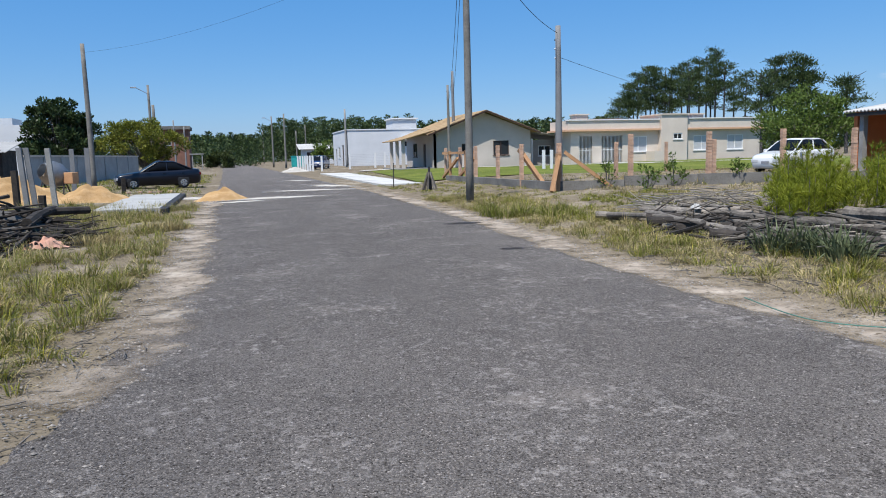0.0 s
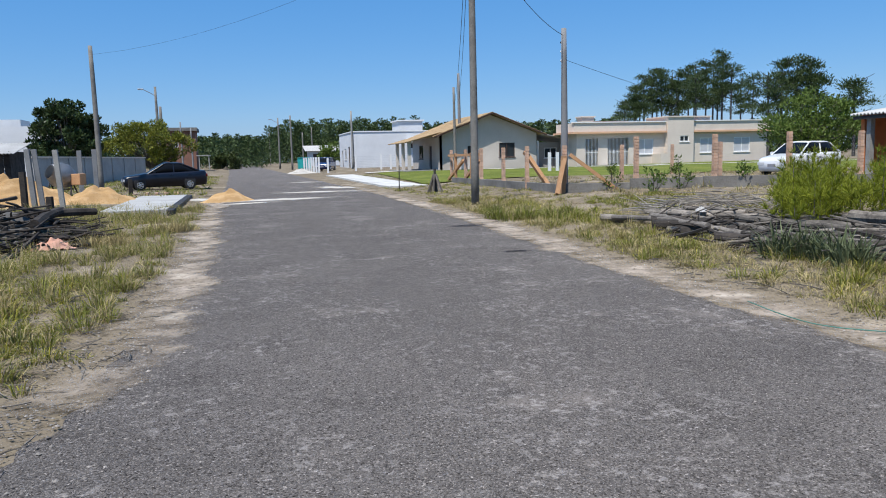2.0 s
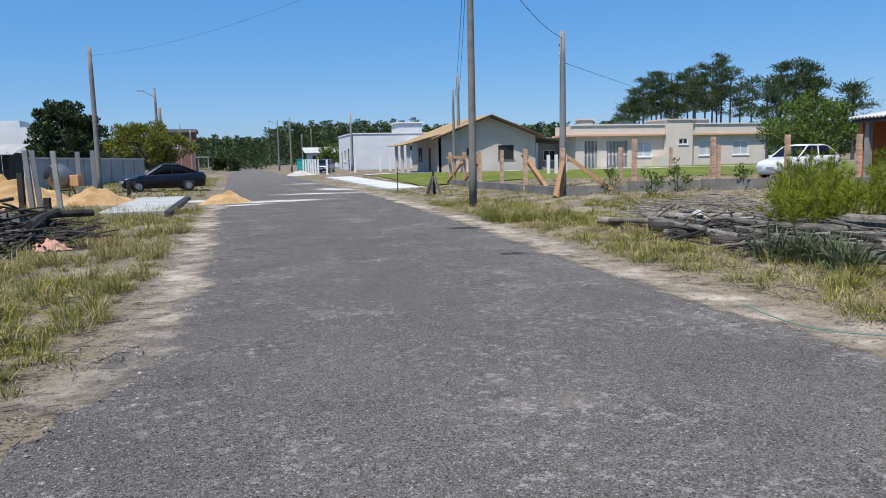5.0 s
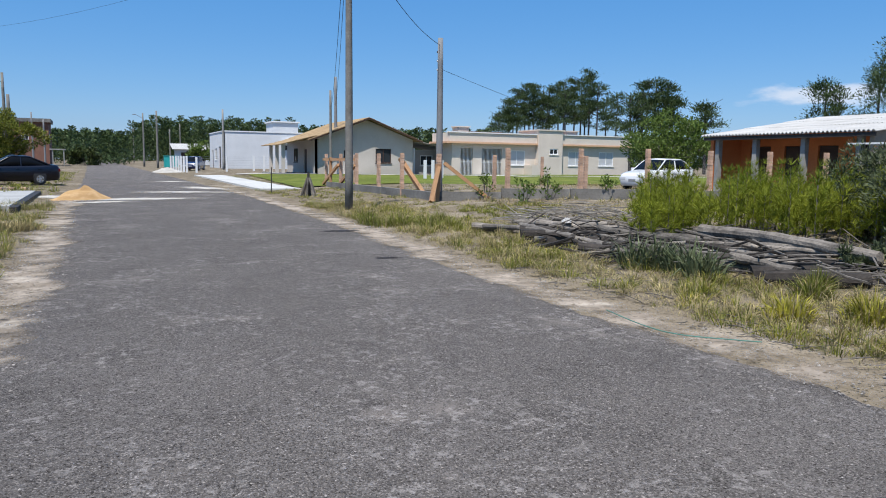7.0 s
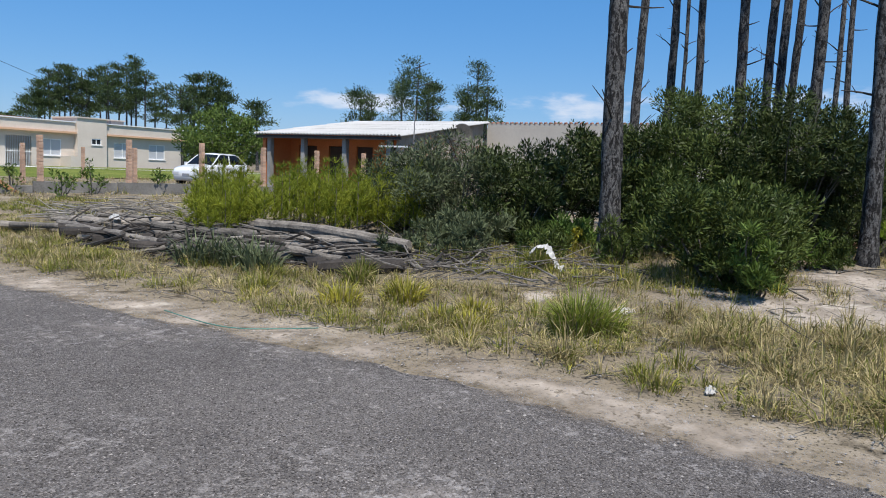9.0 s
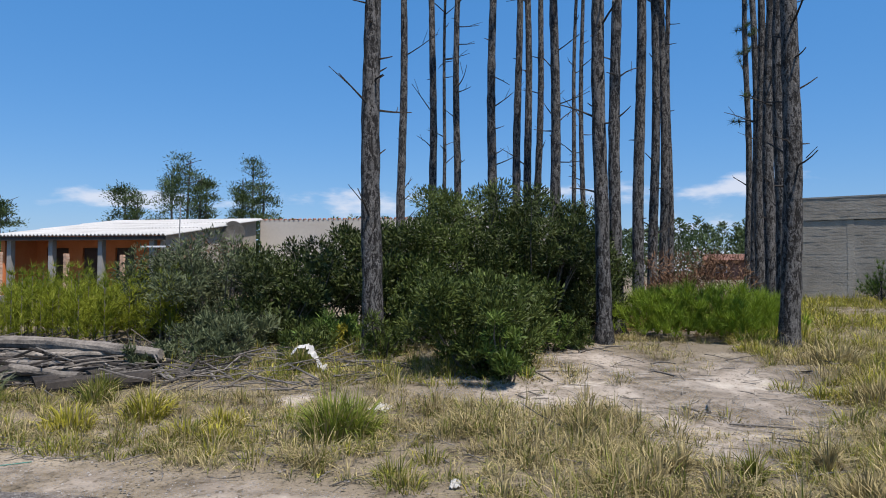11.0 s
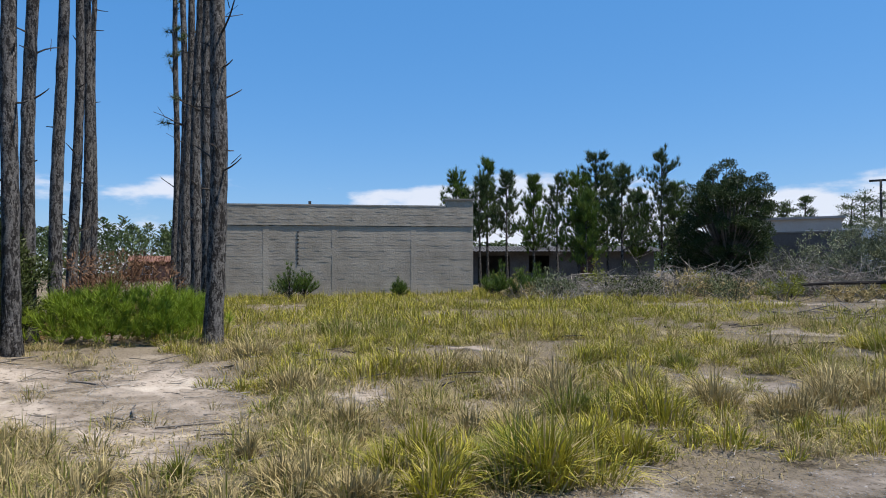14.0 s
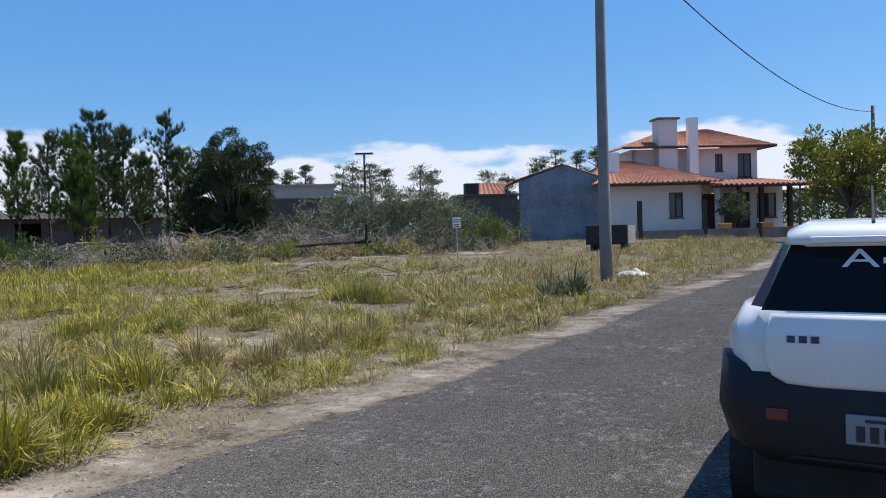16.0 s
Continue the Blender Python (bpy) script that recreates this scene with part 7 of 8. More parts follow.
# west verge
thatch("dry_grass", 26000, WEST, lambda x, y: (left_of(x, y) > 0.05 + 0.4 * field(x, y, 2.1, 43)) & (rv.random(len(x)) < 0.15 + 0.85 * field(x, y, 1.5, 8)), (0.04, 0.14), 0.005, "grass_dry", "low matted grass on the west verge", 1301)
tussocks("dry_grass", 2300, WEST, lambda x, y: (left_of(x, y) > 0.12 + 0.4 * field(x, y, 2.1, 43)) & (field(x, y, 1.5, 8) > 0.36), (0.06, 0.24), (0.16, 0.46), 60, 0.007, STRAW, "olive and straw tussocks on the west verge", 1311)
tussocks("green_grass", 800, WEST, lambda x, y: (left_of(x, y) > 0.2) & (field(x, y, 1.3, 9) > 0.42), (0.05, 0.20), (0.10, 0.30), 55, 0.007, OLIVE, "green tussocks on the west verge", 1321)
tussocks("green_grass", 260, (-3.6, -1.2, 4.0, 10.5), lambda x, y: (left_of(x, y) > 0.25 + 0.4 * field(x, y, 2.6, 51)), (0.05, 0.20), (0.10, 0.34), 60, 0.007, OLIVE, "olive tussocks on the bare west verge", 1331)
# farther grass
tussocks("green_grass", 1500, (-16, -0.8, 32, 75), lambda x, y: left_of(x, y) > 0.5, (0.15, 0.45), (0.14, 0.40), 22, 0.02, FRESH, "rough green grass by the far wall", 1401)
tussocks("dry_grass", 700, (6, 10.8, 20, 36), lambda x, y: right_of(x, y) > 1.0, (0.08, 0.26), (0.06, 0.20), 26, 0.010, OLIVE, "dry grass by the fence and pole", 1411)
tussocks("dry_grass", 1700, (11, 30, 14, 34), lambda x, y: np.ones(len(x), bool), (0.10, 0.35), (0.10, 0.30), 22, 0.014, DRY, "dry grass inside the fence", 1421)
thatch("lawn_grass", 26000, (9.5, 48, 36.8, 60), lambda x, y: np.ones(len(x), bool), (0.05, 0.12), 0.03, "grass_green", "short mown lawn grass", 1431)


def clump(x, y, n, rad, h, mt, label, seed, w=0.0105):
    q = np.random.default_rng(seed)
    t = thing("grass_clump", x, y, 0, label, "grass clump", "large grass clumps")
    # a few crowns that have grown together
    c = max(1, int(rad / 0.09))
    cx, cy = x + q.normal(0, rad * 0.7, c), y + q.normal(0, rad * 0.7, c)
    base, hh, lean, az = fountain(q, cx, cy, np.full(c, rad * 0.85), h * q.uniform(0.6, 1.1, c), np.full(c, n / c))
    base[:, :2] -= (x, y)
    lean *= q.uniform(0.5, 0.95, len(lean))
    w = 0.022 if mt == "leaf_grey" else w
    old = q.random(len(base)) < (0.0 if mt in ("grass_dry", "leaf_grey") else 0.22)
    for s, m in ((~old, mt), (old, "grass_dry")):
        if s.any():
            mass = blades("blade_mass", base[s], hh[s], q.uniform(0.6, 1.5, s.sum()) * w, lean[s], M[m], label, seed, t, az=az[s])
            mass["kind"] = "stuff"


for k, (b, d, n, rad, h, mt) in enumerate([
        (-67.5, 6.9, 640, 0.27, 0.64, "grass_fresh"), (-60.0, 7.4, 420, 0.25, 0.36, "grass_yellow"), (-56.0, 8.2, 420, 0.3, 0.34, "grass_yellow"), (-64.5, 10.4, 380, 0.22, 0.5, "grass_green"),
        (-114.0, 5.5, 420, 0.2, 0.42, "grass_yellow"), (-118.6, 5.5, 620, 0.26, 0.48, "grass_yellow"), (-121.2, 5.3, 820, 0.26, 0.56, "grass_yellow"), (-123.6, 5.4, 820, 0.28, 0.52, "grass_fresh"), (-126.0, 5.8, 620, 0.28, 0.48, "grass_yellow"), (-128.2, 6.2, 620, 0.26, 0.44, "grass_yellow"), (-123.6, 6.9, 300, 0.3, 0.40, "grass_dry"), (-130.0, 7.6, 500, 0.3, 0.55, "grass_green"), (-134.0, 7.6, 500, 0.35, 0.5, "grass_yellow"), (-107.5, 5.2, 420, 0.22, 0.42, "grass_dry"), (-112.5, 5.0, 420, 0.2, 0.45, "grass_dry"), (-146.0, 9.5, 600, 0.4, 0.5, "grass_dry"), (-141.0, 8.8, 500, 0.3, 0.5, "grass_dry"), (-127.0, 15.0, 800, 0.6, 0.6, "grass_yellow"), (-112.0, 14.5, 800, 0.6, 0.55, "grass_green"), (-104.0, 11.0, 600, 0.5, 0.45, "grass_dry"), (-108.0, 8.6, 500, 0.4, 0.4, "grass_dry"), (-115.0, 10.0, 600, 0.5, 0.42, "grass_yellow"), (-111.5, 6.9, 320, 0.2, 0.42, "grass_dry"), (-122.0, 9.8, 520, 0.45, 0.55, "grass_dry"), (-129.0, 9.4, 420, 0.4, 0.55, "grass_dry"),
        (-99.0, 5.6, 110, 0.07, 0.36, "grass_green"), (-104.0, 5.9, 90, 0.07, 0.32, "grass_dry"), (-93.5, 5.7, 110, 0.09, 0.32, "grass_dry"), (-150.0, 14.0, 420, 0.35, 0.7, "grass_green"), (-165.5, 14.5, 150, 0.26, 0.75, "leaf_grey"),
        (-138.0, 11.0, 360, 0.3, 0.42, "grass_green"), (-40.5, 11.0, 170, 0.34, 0.72, "leaf_grey"), (-43.8, 10.6, 170, 0.34, 0.66, "leaf_grey"), (-52.5, 9.2, 320, 0.2, 0.36, "grass_green"), (-21.8, 17.5, 520, 0.4, 0.45, "grass_green"), (-25.0, 17.0, 520, 0.4, 0.42, "grass_green"),
        (20.0, 6.2, 260, 0.16, 0.32, "grass_dry"), (16.5, 8.6, 320, 0.25, 0.36, "grass_dry"), (24.0, 4.7, 160, 0.1, 0.26, "grass_green"), (9.0, 15.0, 420, 0.35, 0.4, "grass_dry"), (5.0, 17.5, 420, 0.35, 0.36, "grass_dry")]):
    clump(*spot(b, d), int(n * 1.7), rad * 1.15, h * 1.1, mt, "thick tussock of long grass" if mt != "leaf_grey" else "grey-green spiky plant among dry grass", 300 + k)


def leaf_quads(P, D, size, aspect, q):
    """Diamond leaves at P, pointing along D."""
    n = len(P)
    D = D / np.maximum(np.linalg.norm(D, axis=1, keepdims=True), 1e-6)
    s = np.cross(D, q.normal(0, 1, (n, 3)))
    s /= np.maximum(np.linalg.norm(s, axis=1, keepdims=True), 1e-6)
    l = (size * q.uniform(0.6, 1.3, n))[:, None]
    V = np.stack([P - D * l * 0.5, P + s * l * aspect * 0.5, P + D * l * 0.5, P - s * l * aspect * 0.5], 1).reshape(-1, 3)
    return V, np.arange(4 * n).reshape(n, 4)


def shrub(x, y, rx, ry, h, n, mt, label, seed, size=0.10, aspect=0.34, knots=46, category="shrub", trunk=None, low=0.04, ragged_top=0.35, name="shrub", rz=0):
    """A bush: a few stems, twigs to many knots of leaves, and leaves round each knot."""
    q = np.random.default_rng(seed)
    z0 = gz(x, y)
    t = thing(name, x, y, z0, label, category, rz=rz)
    K = []
    while len(K) < knots:
        p = q.uniform(-1, 1, 3)
        d = np.linalg.norm(p)
        if 0.2 < d < 1:
            K.append((p[0] * rx, p[1] * ry, h * (low + (1 - low) * (0.5 + 0.5 * p[2])) * (1 + ragged_top * q.normal(0, 0.25))))
    K = np.array(K)
    K[:, 2] = np.maximum(K[:, 2], 0.12 * h * 0.5)
    bm = bmesh.new()
    for i, c in enumerate(K):
        if trunk:
            rod(bm, (0, 0, trunk[0] * (0.7 + 0.3 * q.random())), c, trunk[1] * 0.3, 0.012, 5)
        elif i % 2 == 0:
            rod(bm, (c[0] * 0.25, c[1] * 0.25, -0.05), c, 0.02, 0.006, 5, bend=0.1, steps=3)
    if trunk:
        rod(bm, (0, 0, -0.1), (0.05, 0.03, trunk[0]), trunk[1], trunk[1] * 0.7, 8, steps=4)
    part("branchwork", bm, M["dead_wood"], t)
    k = q.integers(0, len(K), n)
    rad = 0.30 * min(rx, ry, h * 0.7) * (46 / knots) ** 0.33
    off = q.normal(0, 1, (n, 3))
    off *= (rad * q.uniform(0.2, 1.0, n) ** 0.5 / np.maximum(np.linalg.norm(off, axis=1), 1e-6))[:, None]
    off[:, 2] *= 0.8
    P = K[k] + off
    P[:, 2] = np.maximum(P[:, 2], 0.03)
    V, F = leaf_quads(P, off + np.array([0, 0, 0.5 * rad]) + q.normal(0, 0.4 * rad, (n, 3)), size, aspect, q)
    link_np("foliage", V, F, M[mt], t)
    return t


def needles(P, A, per, length, width, q, spread=1.0):
    """Tufts of thin needles: at each P, per needles fanned round the axis A."""
    n = len(P) * per
    p = np.repeat(P, per, 0)
    a = np.repeat(A, per, 0)
    d = a + q.normal(0, spread, (n, 3))
    d /= np.linalg.norm(d, axis=1, keepdims=True)
    s = np.cross(d, q.normal(0, 1, (n, 3)))
    s /= np.maximum(np.linalg.norm(s, axis=1, keepdims=True), 1e-6)
    l = (length * q.uniform(0.6, 1.2, n))[:, None]
    V = np.stack([p - s * width / 2, p + s * width / 2, p + d * l], 1).reshape(-1, 3)
    return V, np.arange(3 * n).reshape(n, 3)


def bushy_pine(x, y, w, h, label, seed):
    """A knee-to-chest-high pine: upright shoots in needle tufts from a short stem."""
    q = np.random.default_rng(seed)
    t = thing("bushy_pine", x, y, gz(x, y), label, "young pine", "bushy young pines")
    bm = bmesh.new()
    P, A = [], []
    for k in range(26):
        a, f = q.uniform(0, 6.28), q.random() ** 0.5
        e = Vector((math.cos(a) * w * f, math.sin(a) * w * f, h * (1 - 0.55 * f) * q.uniform(0.6, 1.05)))
        c = Vector((0, 0, e.z * 0.3))
        rod(bm, c, e, 0.014, 0.006, 4)
        for g in (0.4, 0.6, 0.8, 1.0):
            P.append(np.array(c.lerp(e, g)))
            A.append(np.array((math.cos(a) * 0.35 * f, math.sin(a) * 0.35 * f, 1.0)))
    rod(bm, (0, 0, -0.1), (0, 0, h * 0.8), 0.03, 0.01, 6)
    part("branchwork", bm, M["bark"], t)
    V, F = needles(np.array(P), np.array(A), 26, 0.24, 0.014, q, 0.4)
    link_np("needle_mass", V, F, M["needle_bush"], t)


# big bush among the pines and the darker shrubs beside it
# one bush in two leaf tones: leaf_mid paints its sunlit left part
shrub(*spot(-77.5, 14.6), 2.1, 1.7, 2.95, 56000, "leaf_mid", "large dense dark green bush among pine trunks", 401, 0.095, 0.25, 170)
shrub(*spot(-83.5, 14.2), 1.7, 1.5, 2.7, 40000, "leaf", "large dense dark green bush among pine trunks", 402, 0.095, 0.25, 130)
shrub(*spot(-86.8, 15.0), 1.0, 1.0, 2.0, 15000, "leaf", "dense dark green bush beside a pine trunk", 419, 0.095, 0.25, 60)
shrub(*spot(-75.8, 12.2), 1.1, 0.9, 1.35, 8000, "leaf_mid", "leafy green bush at the foot of a pine", 403, 0.10, 0.3, 44)
shrub(*spot(-81.5, 12.3), 1.0, 0.8, 1.2, 7000, "leaf_mid", "leafy green bush at the foot of a pine", 404, 0.10, 0.3, 34)
shrub(*spot(-84.5, 12.0), 0.45, 0.4, 0.55, 1300, "leaf_bright", "small bright green bush on the sand", 405, 0.10, 0.25, 18)
shrub(*spot(-66.0, 14.6), 1.8, 1.4, 2.0, 16000, "leaf", "dense dark green shrub in front of the beige wall", 406, 0.10, 0.3, 60)
shrub(*spot(-69.3, 14.8), 1.0, 0.9, 2.2, 8500, "leaf", "dense dark green shrub in front of the beige wall", 407, 0.10, 0.3, 36)
shrub(*spot(-60.5, 14.4), 1.5, 1.2, 1.8, 12000, "leaf_grey", "dark grey-green willow-like shrub", 408, 0.11, 0.22, 54)
shrub(*spot(-56.5, 15.0), 1.2, 1.1, 1.55, 9000, "leaf_grey", "dark grey-green willow-like shrub", 409, 0.11, 0.22, 44)
shrub(*spot(-59.5, 18.0), 1.4, 1.0, 2.3, 2600, "rust_needle", "reddish-brown leafless shrub by the block wall", 410, 0.09, 0.3, 40)
shrub(*spot(-61.5, 12.2), 1.0, 0.5, 0.62, 2400, "leaf_grey", "low grey-green spiky undergrowth", 411, 0.2, 0.12, 26)
shrub(*spot(-67.0, 12.4), 0.9, 0.5, 0.6, 2200, "needle_bush", "low fresh green undergrowth by the pine", 412, 0.16, 0.14, 26)
shrub(*spot(-67.5, 11.9), 0.25, 0.2, 0.4, 300, "grass_yellow", "small yellow-green seedling by a trunk", 413, 0.09, 0.5, 8)
shrub(*spot(-95.3, 17.6), 1.4, 1.2, 1.75, 6000, "rust_needle", "heap of rust-brown dead pine brush", 414, 0.16, 0.12, 40, "brush")
shrub(*spot(-72.5, 13.8), 1.1, 0.9, 2.1, 9500, "leaf", "dense dark green bush behind a pine trunk", 415, 0.11, 0.3, 40)
shrub(*spot(-63.5, 13.2), 1.0, 0.8, 1.2, 7000, "leaf", "low dense dark green shrub by the branches", 416, 0.10, 0.3, 36)
for k, (b, d) in enumerate(((-123.6, 28.0), (-122.8, 30))):
    bushy_pine(*spot(b, d), 0.55, (1.5, 1.2)[k], "small bushy young pine in the field grass", 420 + k)
for k, (b, d, w, h) in enumerate(((-107.2, 30.0, 0.75, 1.55), (-108.3, 30.4, 0.7, 1.35), (-115.6, 31.0, 0.4, 0.85), (-125.0, 27.5, 0.6, 1.5), (-126.3, 30.0, 0.7, 1.6))):
    bushy_pine(*spot(b, d), w, h, "bushy dark young pine against the block hall", 425 + k)
shrub(*spot(-79.2, 12.6), 1.0, 0.7, 0.9, 5000, "leaf", "low leafy skirt of the large bush", 417, 0.10, 0.28, 34)
shrub(*spot(-77.3, 11.9), 0.6, 0.4, 0.55, 1800, "leaf_bright", "low fresh green sprigs on the sand", 418, 0.11, 0.22, 20)
shrub(10.3, 1.8, 1.15, 0.9, 1.45, 15000, "leaf_mid", "leafy green bush standing forward on the sand", 461, 0.095, 0.25, 46)
shrub(9.95, 1.6, 1.0, 0.6, 0.5, 4200, "leaf_mid", "low leafy skirt of the forward bush", 464, 0.095, 0.25, 40, low=0.0)
shrub(9.75, 1.3, 0.95, 0.4, 0.6, 3600, "leaf_bright", "low fresh green sprigs at the bush's foot", 462, 0.11, 0.2, 40, ragged_top=1.2)
for k, (x, y, rx, h, mt) in enumerate([(10.2, 5.6, 0.9, 0.5, "leaf_grey"), (10.6, 4.4, 0.8, 0.5, "leaf_mid"), (10.9, 3.3, 0.7, 0.55, "leaf_mid"), (11.2, 6.6, 0.9, 0.6, "leaf_grey"), (9.6, 6.4, 0.6, 0.35, "leaf_grey"), (12.6, 0.6, 0.5, 0.4, "leaf_mid")]):
    shrub(x, y, rx, rx * 0.5, h, int(2600 * rx), mt, "low leafy weeds at the foot of the bushes", 480 + k, 0.12, 0.18, 26, ragged_top=1.2)
# grey shrubs and trees at the field's far edge
for k, (b, d, rx, h, n, mt) in enumerate([(-148.5, 34, 1.9, 2.9, 9000, "leaf_silver"), (-151.5, 34, 2.1, 3.1, 10000, "leaf_silver"), (-154.5, 34, 1.9, 3.0, 9000, "leaf_silver"), (-157.0, 35, 1.7, 2.5, 7000, "leaf_silver"), (-159.6, 33, 1.0, 1.5, 2600, "leaf_bright"), (-146.0, 36, 1.5, 2.2, 4000, "leaf_silver"), (-142.5, 37, 1.8, 2.2, 3600, "leaf_grey"), (-161.5, 36, 0.9, 1.2, 2000, "leaf_silver")]):
    shrub(*spot(b, d), rx, rx * 0.8, h, n, mt, "tall silvery grey-green shrub at the edge of the field", 430 + k, 0.14, 0.26, 70)
qb = np.random.default_rng(88)
for k in range(26):
    b, d = -124 - 36 * k / 26 + qb.uniform(-1, 1), 27 + 6 * qb.random()
    shrub(*spot(b, d), 1.0 + 0.5 * qb.random(), 0.8, 0.5 + 0.7 * qb.random(), 950, ("leaf_grey", "grass_dry", "leaf_silver", "leaf")[k % 4] if k % 5 else "grass_green", "low tangled scrub bush at the field edge", 470 + k, 0.15, 0.2, 26, ragged_top=1.0)
shrub(*spot(-140.4, 36.5), 2.2, 2.0, 5.9, 76000, "leaf_deep", "dense round dark green tree at the field edge", 441, 0.115, 0.32, 260, "tree", (1.2, 0.14), 0.10, 0.15, "broadleaf_tree")
shrub(*spot(-137.6, 38), 1.3, 1.2, 3.4, 4200, "leaf_deep", "smaller dark tree at the field edge", 442, 0.16, 0.35, 50, "tree", (0.9, 0.1), 0.1, 0.2, "broadleaf_tree")
shrub(*spot(10.9, 62), 3.0, 2.4, 6.0, 14000, "leaf_deep", "dark green broadleaf tree behind the boundary wall", 451, 0.30, 0.5, 90, "tree", (1.6, 0.18), 0.22, 0.3, "broadleaf_tree")
shrub(*spot(5.7, 72), 4.0, 2.6, 5.0, 15000, "leaf_lime", "spreading yellow-green tree over the boundary wall", 452, 0.24, 0.4, 80, "tree", (1.2, 0.16), 0.22, 0.25, "broadleaf_tree")
shrub(*spot(-42.4, 41), 2.5, 2.1, 3.7, 9000, "leaf_bright", "round green broadleaf tree in front of the orange house", 453, 0.19, 0.4, 60, "tree", (1.2, 0.12), 0.26, 0.25, "broadleaf_tree")
shrub(*spot(174.8, 40), 2.9, 2.3, 5.2, 8500, "leaf_lime", "yellow-green broadleaf street tree beyond the parked car", 454, 0.24, 0.4, 80, "tree", (1.8, 0.14), 0.36, 0.25, "broadleaf_tree")
shrub(*spot(-177.8, 43), 1.0, 0.9, 2.4, 1800, "leaf_grey", "small grey-green garden tree by the porch", 455, 0.16, 0.35, 30, "tree", (1.1, 0.05), 0.4, 0.2, "broadleaf_tree")
shrub(*spot(-7.5, 118), 2.6, 2.2, 3.2, 2600, "leaf_bright", "yellow-green tree far down the road", 456, 0.4, 0.5, 40, "tree", (1.0, 0.15), 0.2, 0.2, "broadleaf_tree")
shrub(*spot(0.2, 130), 3.2, 2.5, 2.6, 2600, "leaf", "round dark bush at the far road bend", 457, 0.4, 0.5, 40)
for k, (b, d) in enumerate(((-29.0, 25.5), (-32.0, 24.0), (-34.0, 25.0), (-38.5, 26.5))):
    shrub(*spot(b, d), 0.4, 0.35, 0.95, 260, "leaf_bright", "thin young garden shrub inside the fence", 460 + k, 0.12, 0.4, 12)


# saplings: bright young pines in front of the orange house
q = np.random.default_rng(77)
for k in range(190):
    b, d = -41.0 - 16.5 * q.random(), 13.6 + 4.0 * q.random()
    x, y = spot(b, d)
    h = q.uniform(0.6, 1.45)
    t = thing("pine_sapling", x, y, gz(x, y), "bright yellow-green young pine sapling", "sapling", "pine saplings")
    bm = bmesh.new()
    rod(bm, (0, 0, -0.05), (0, 0, h * 0.9), 0.014, 0.005, 5)
    part("stem", bm, M["dead_wood"], t)
    P, A = [], []
    for s in range(9):
        P.append((0, 0, h * (0.15 + 0.8 * s / 8)))
        A.append((0, 0, 1.0))
    for s in range(10):
        a, z = q.uniform(0, 6.28), h * q.uniform(0.12, 0.72)
        l = 0.30 * (1 - z / h * 0.6)
        for f in (0.5, 1.0):
            P.append((math.cos(a) * l * f, math.sin(a) * l * f, z + l * f * 0.8))
            A.append((math.cos(a) * 0.5, math.sin(a) * 0.5, 0.9))
    V, F = needles(np.array(P), np.array(A), 16, 0.17, 0.012, q, 0.5)
    link_np("needle_mass", V, F, M["needle_young"], t)
# low spreading fresh pine growth between the trunks
for k, (b, d, rx, h) in enumerate(((-94.5, 14.2, 1.1, 1.15), (-97.5, 14.4, 1.0, 1.05), (-92.0, 14.6, 0.8, 1.0), (-99.6, 14.8, 0.7, 0.9))):
    x, y = spot(b, d)
    t = thing("pine_undergrowth", x, y, gz(x, y), "low bright green bushy pine undergrowth", "undergrowth")
    P = q.normal(0, 0.45, (240, 3)) * np.array([rx, rx, 0])
    P[:, 2] = h * (0.1 + 0.8 * q.random(240)) * np.exp(-(P[:, 0] ** 2 + P[:, 1] ** 2) / (2 * rx * rx))
    A = np.column_stack([P[:, 0] * 0.6, P[:, 1] * 0.6, np.ones(240)])
    V, F = needles(P, A, 26, 0.24, 0.010, q, 0.5)
    link_np("needle_mass", V, F, M["needle_fresh"], t)


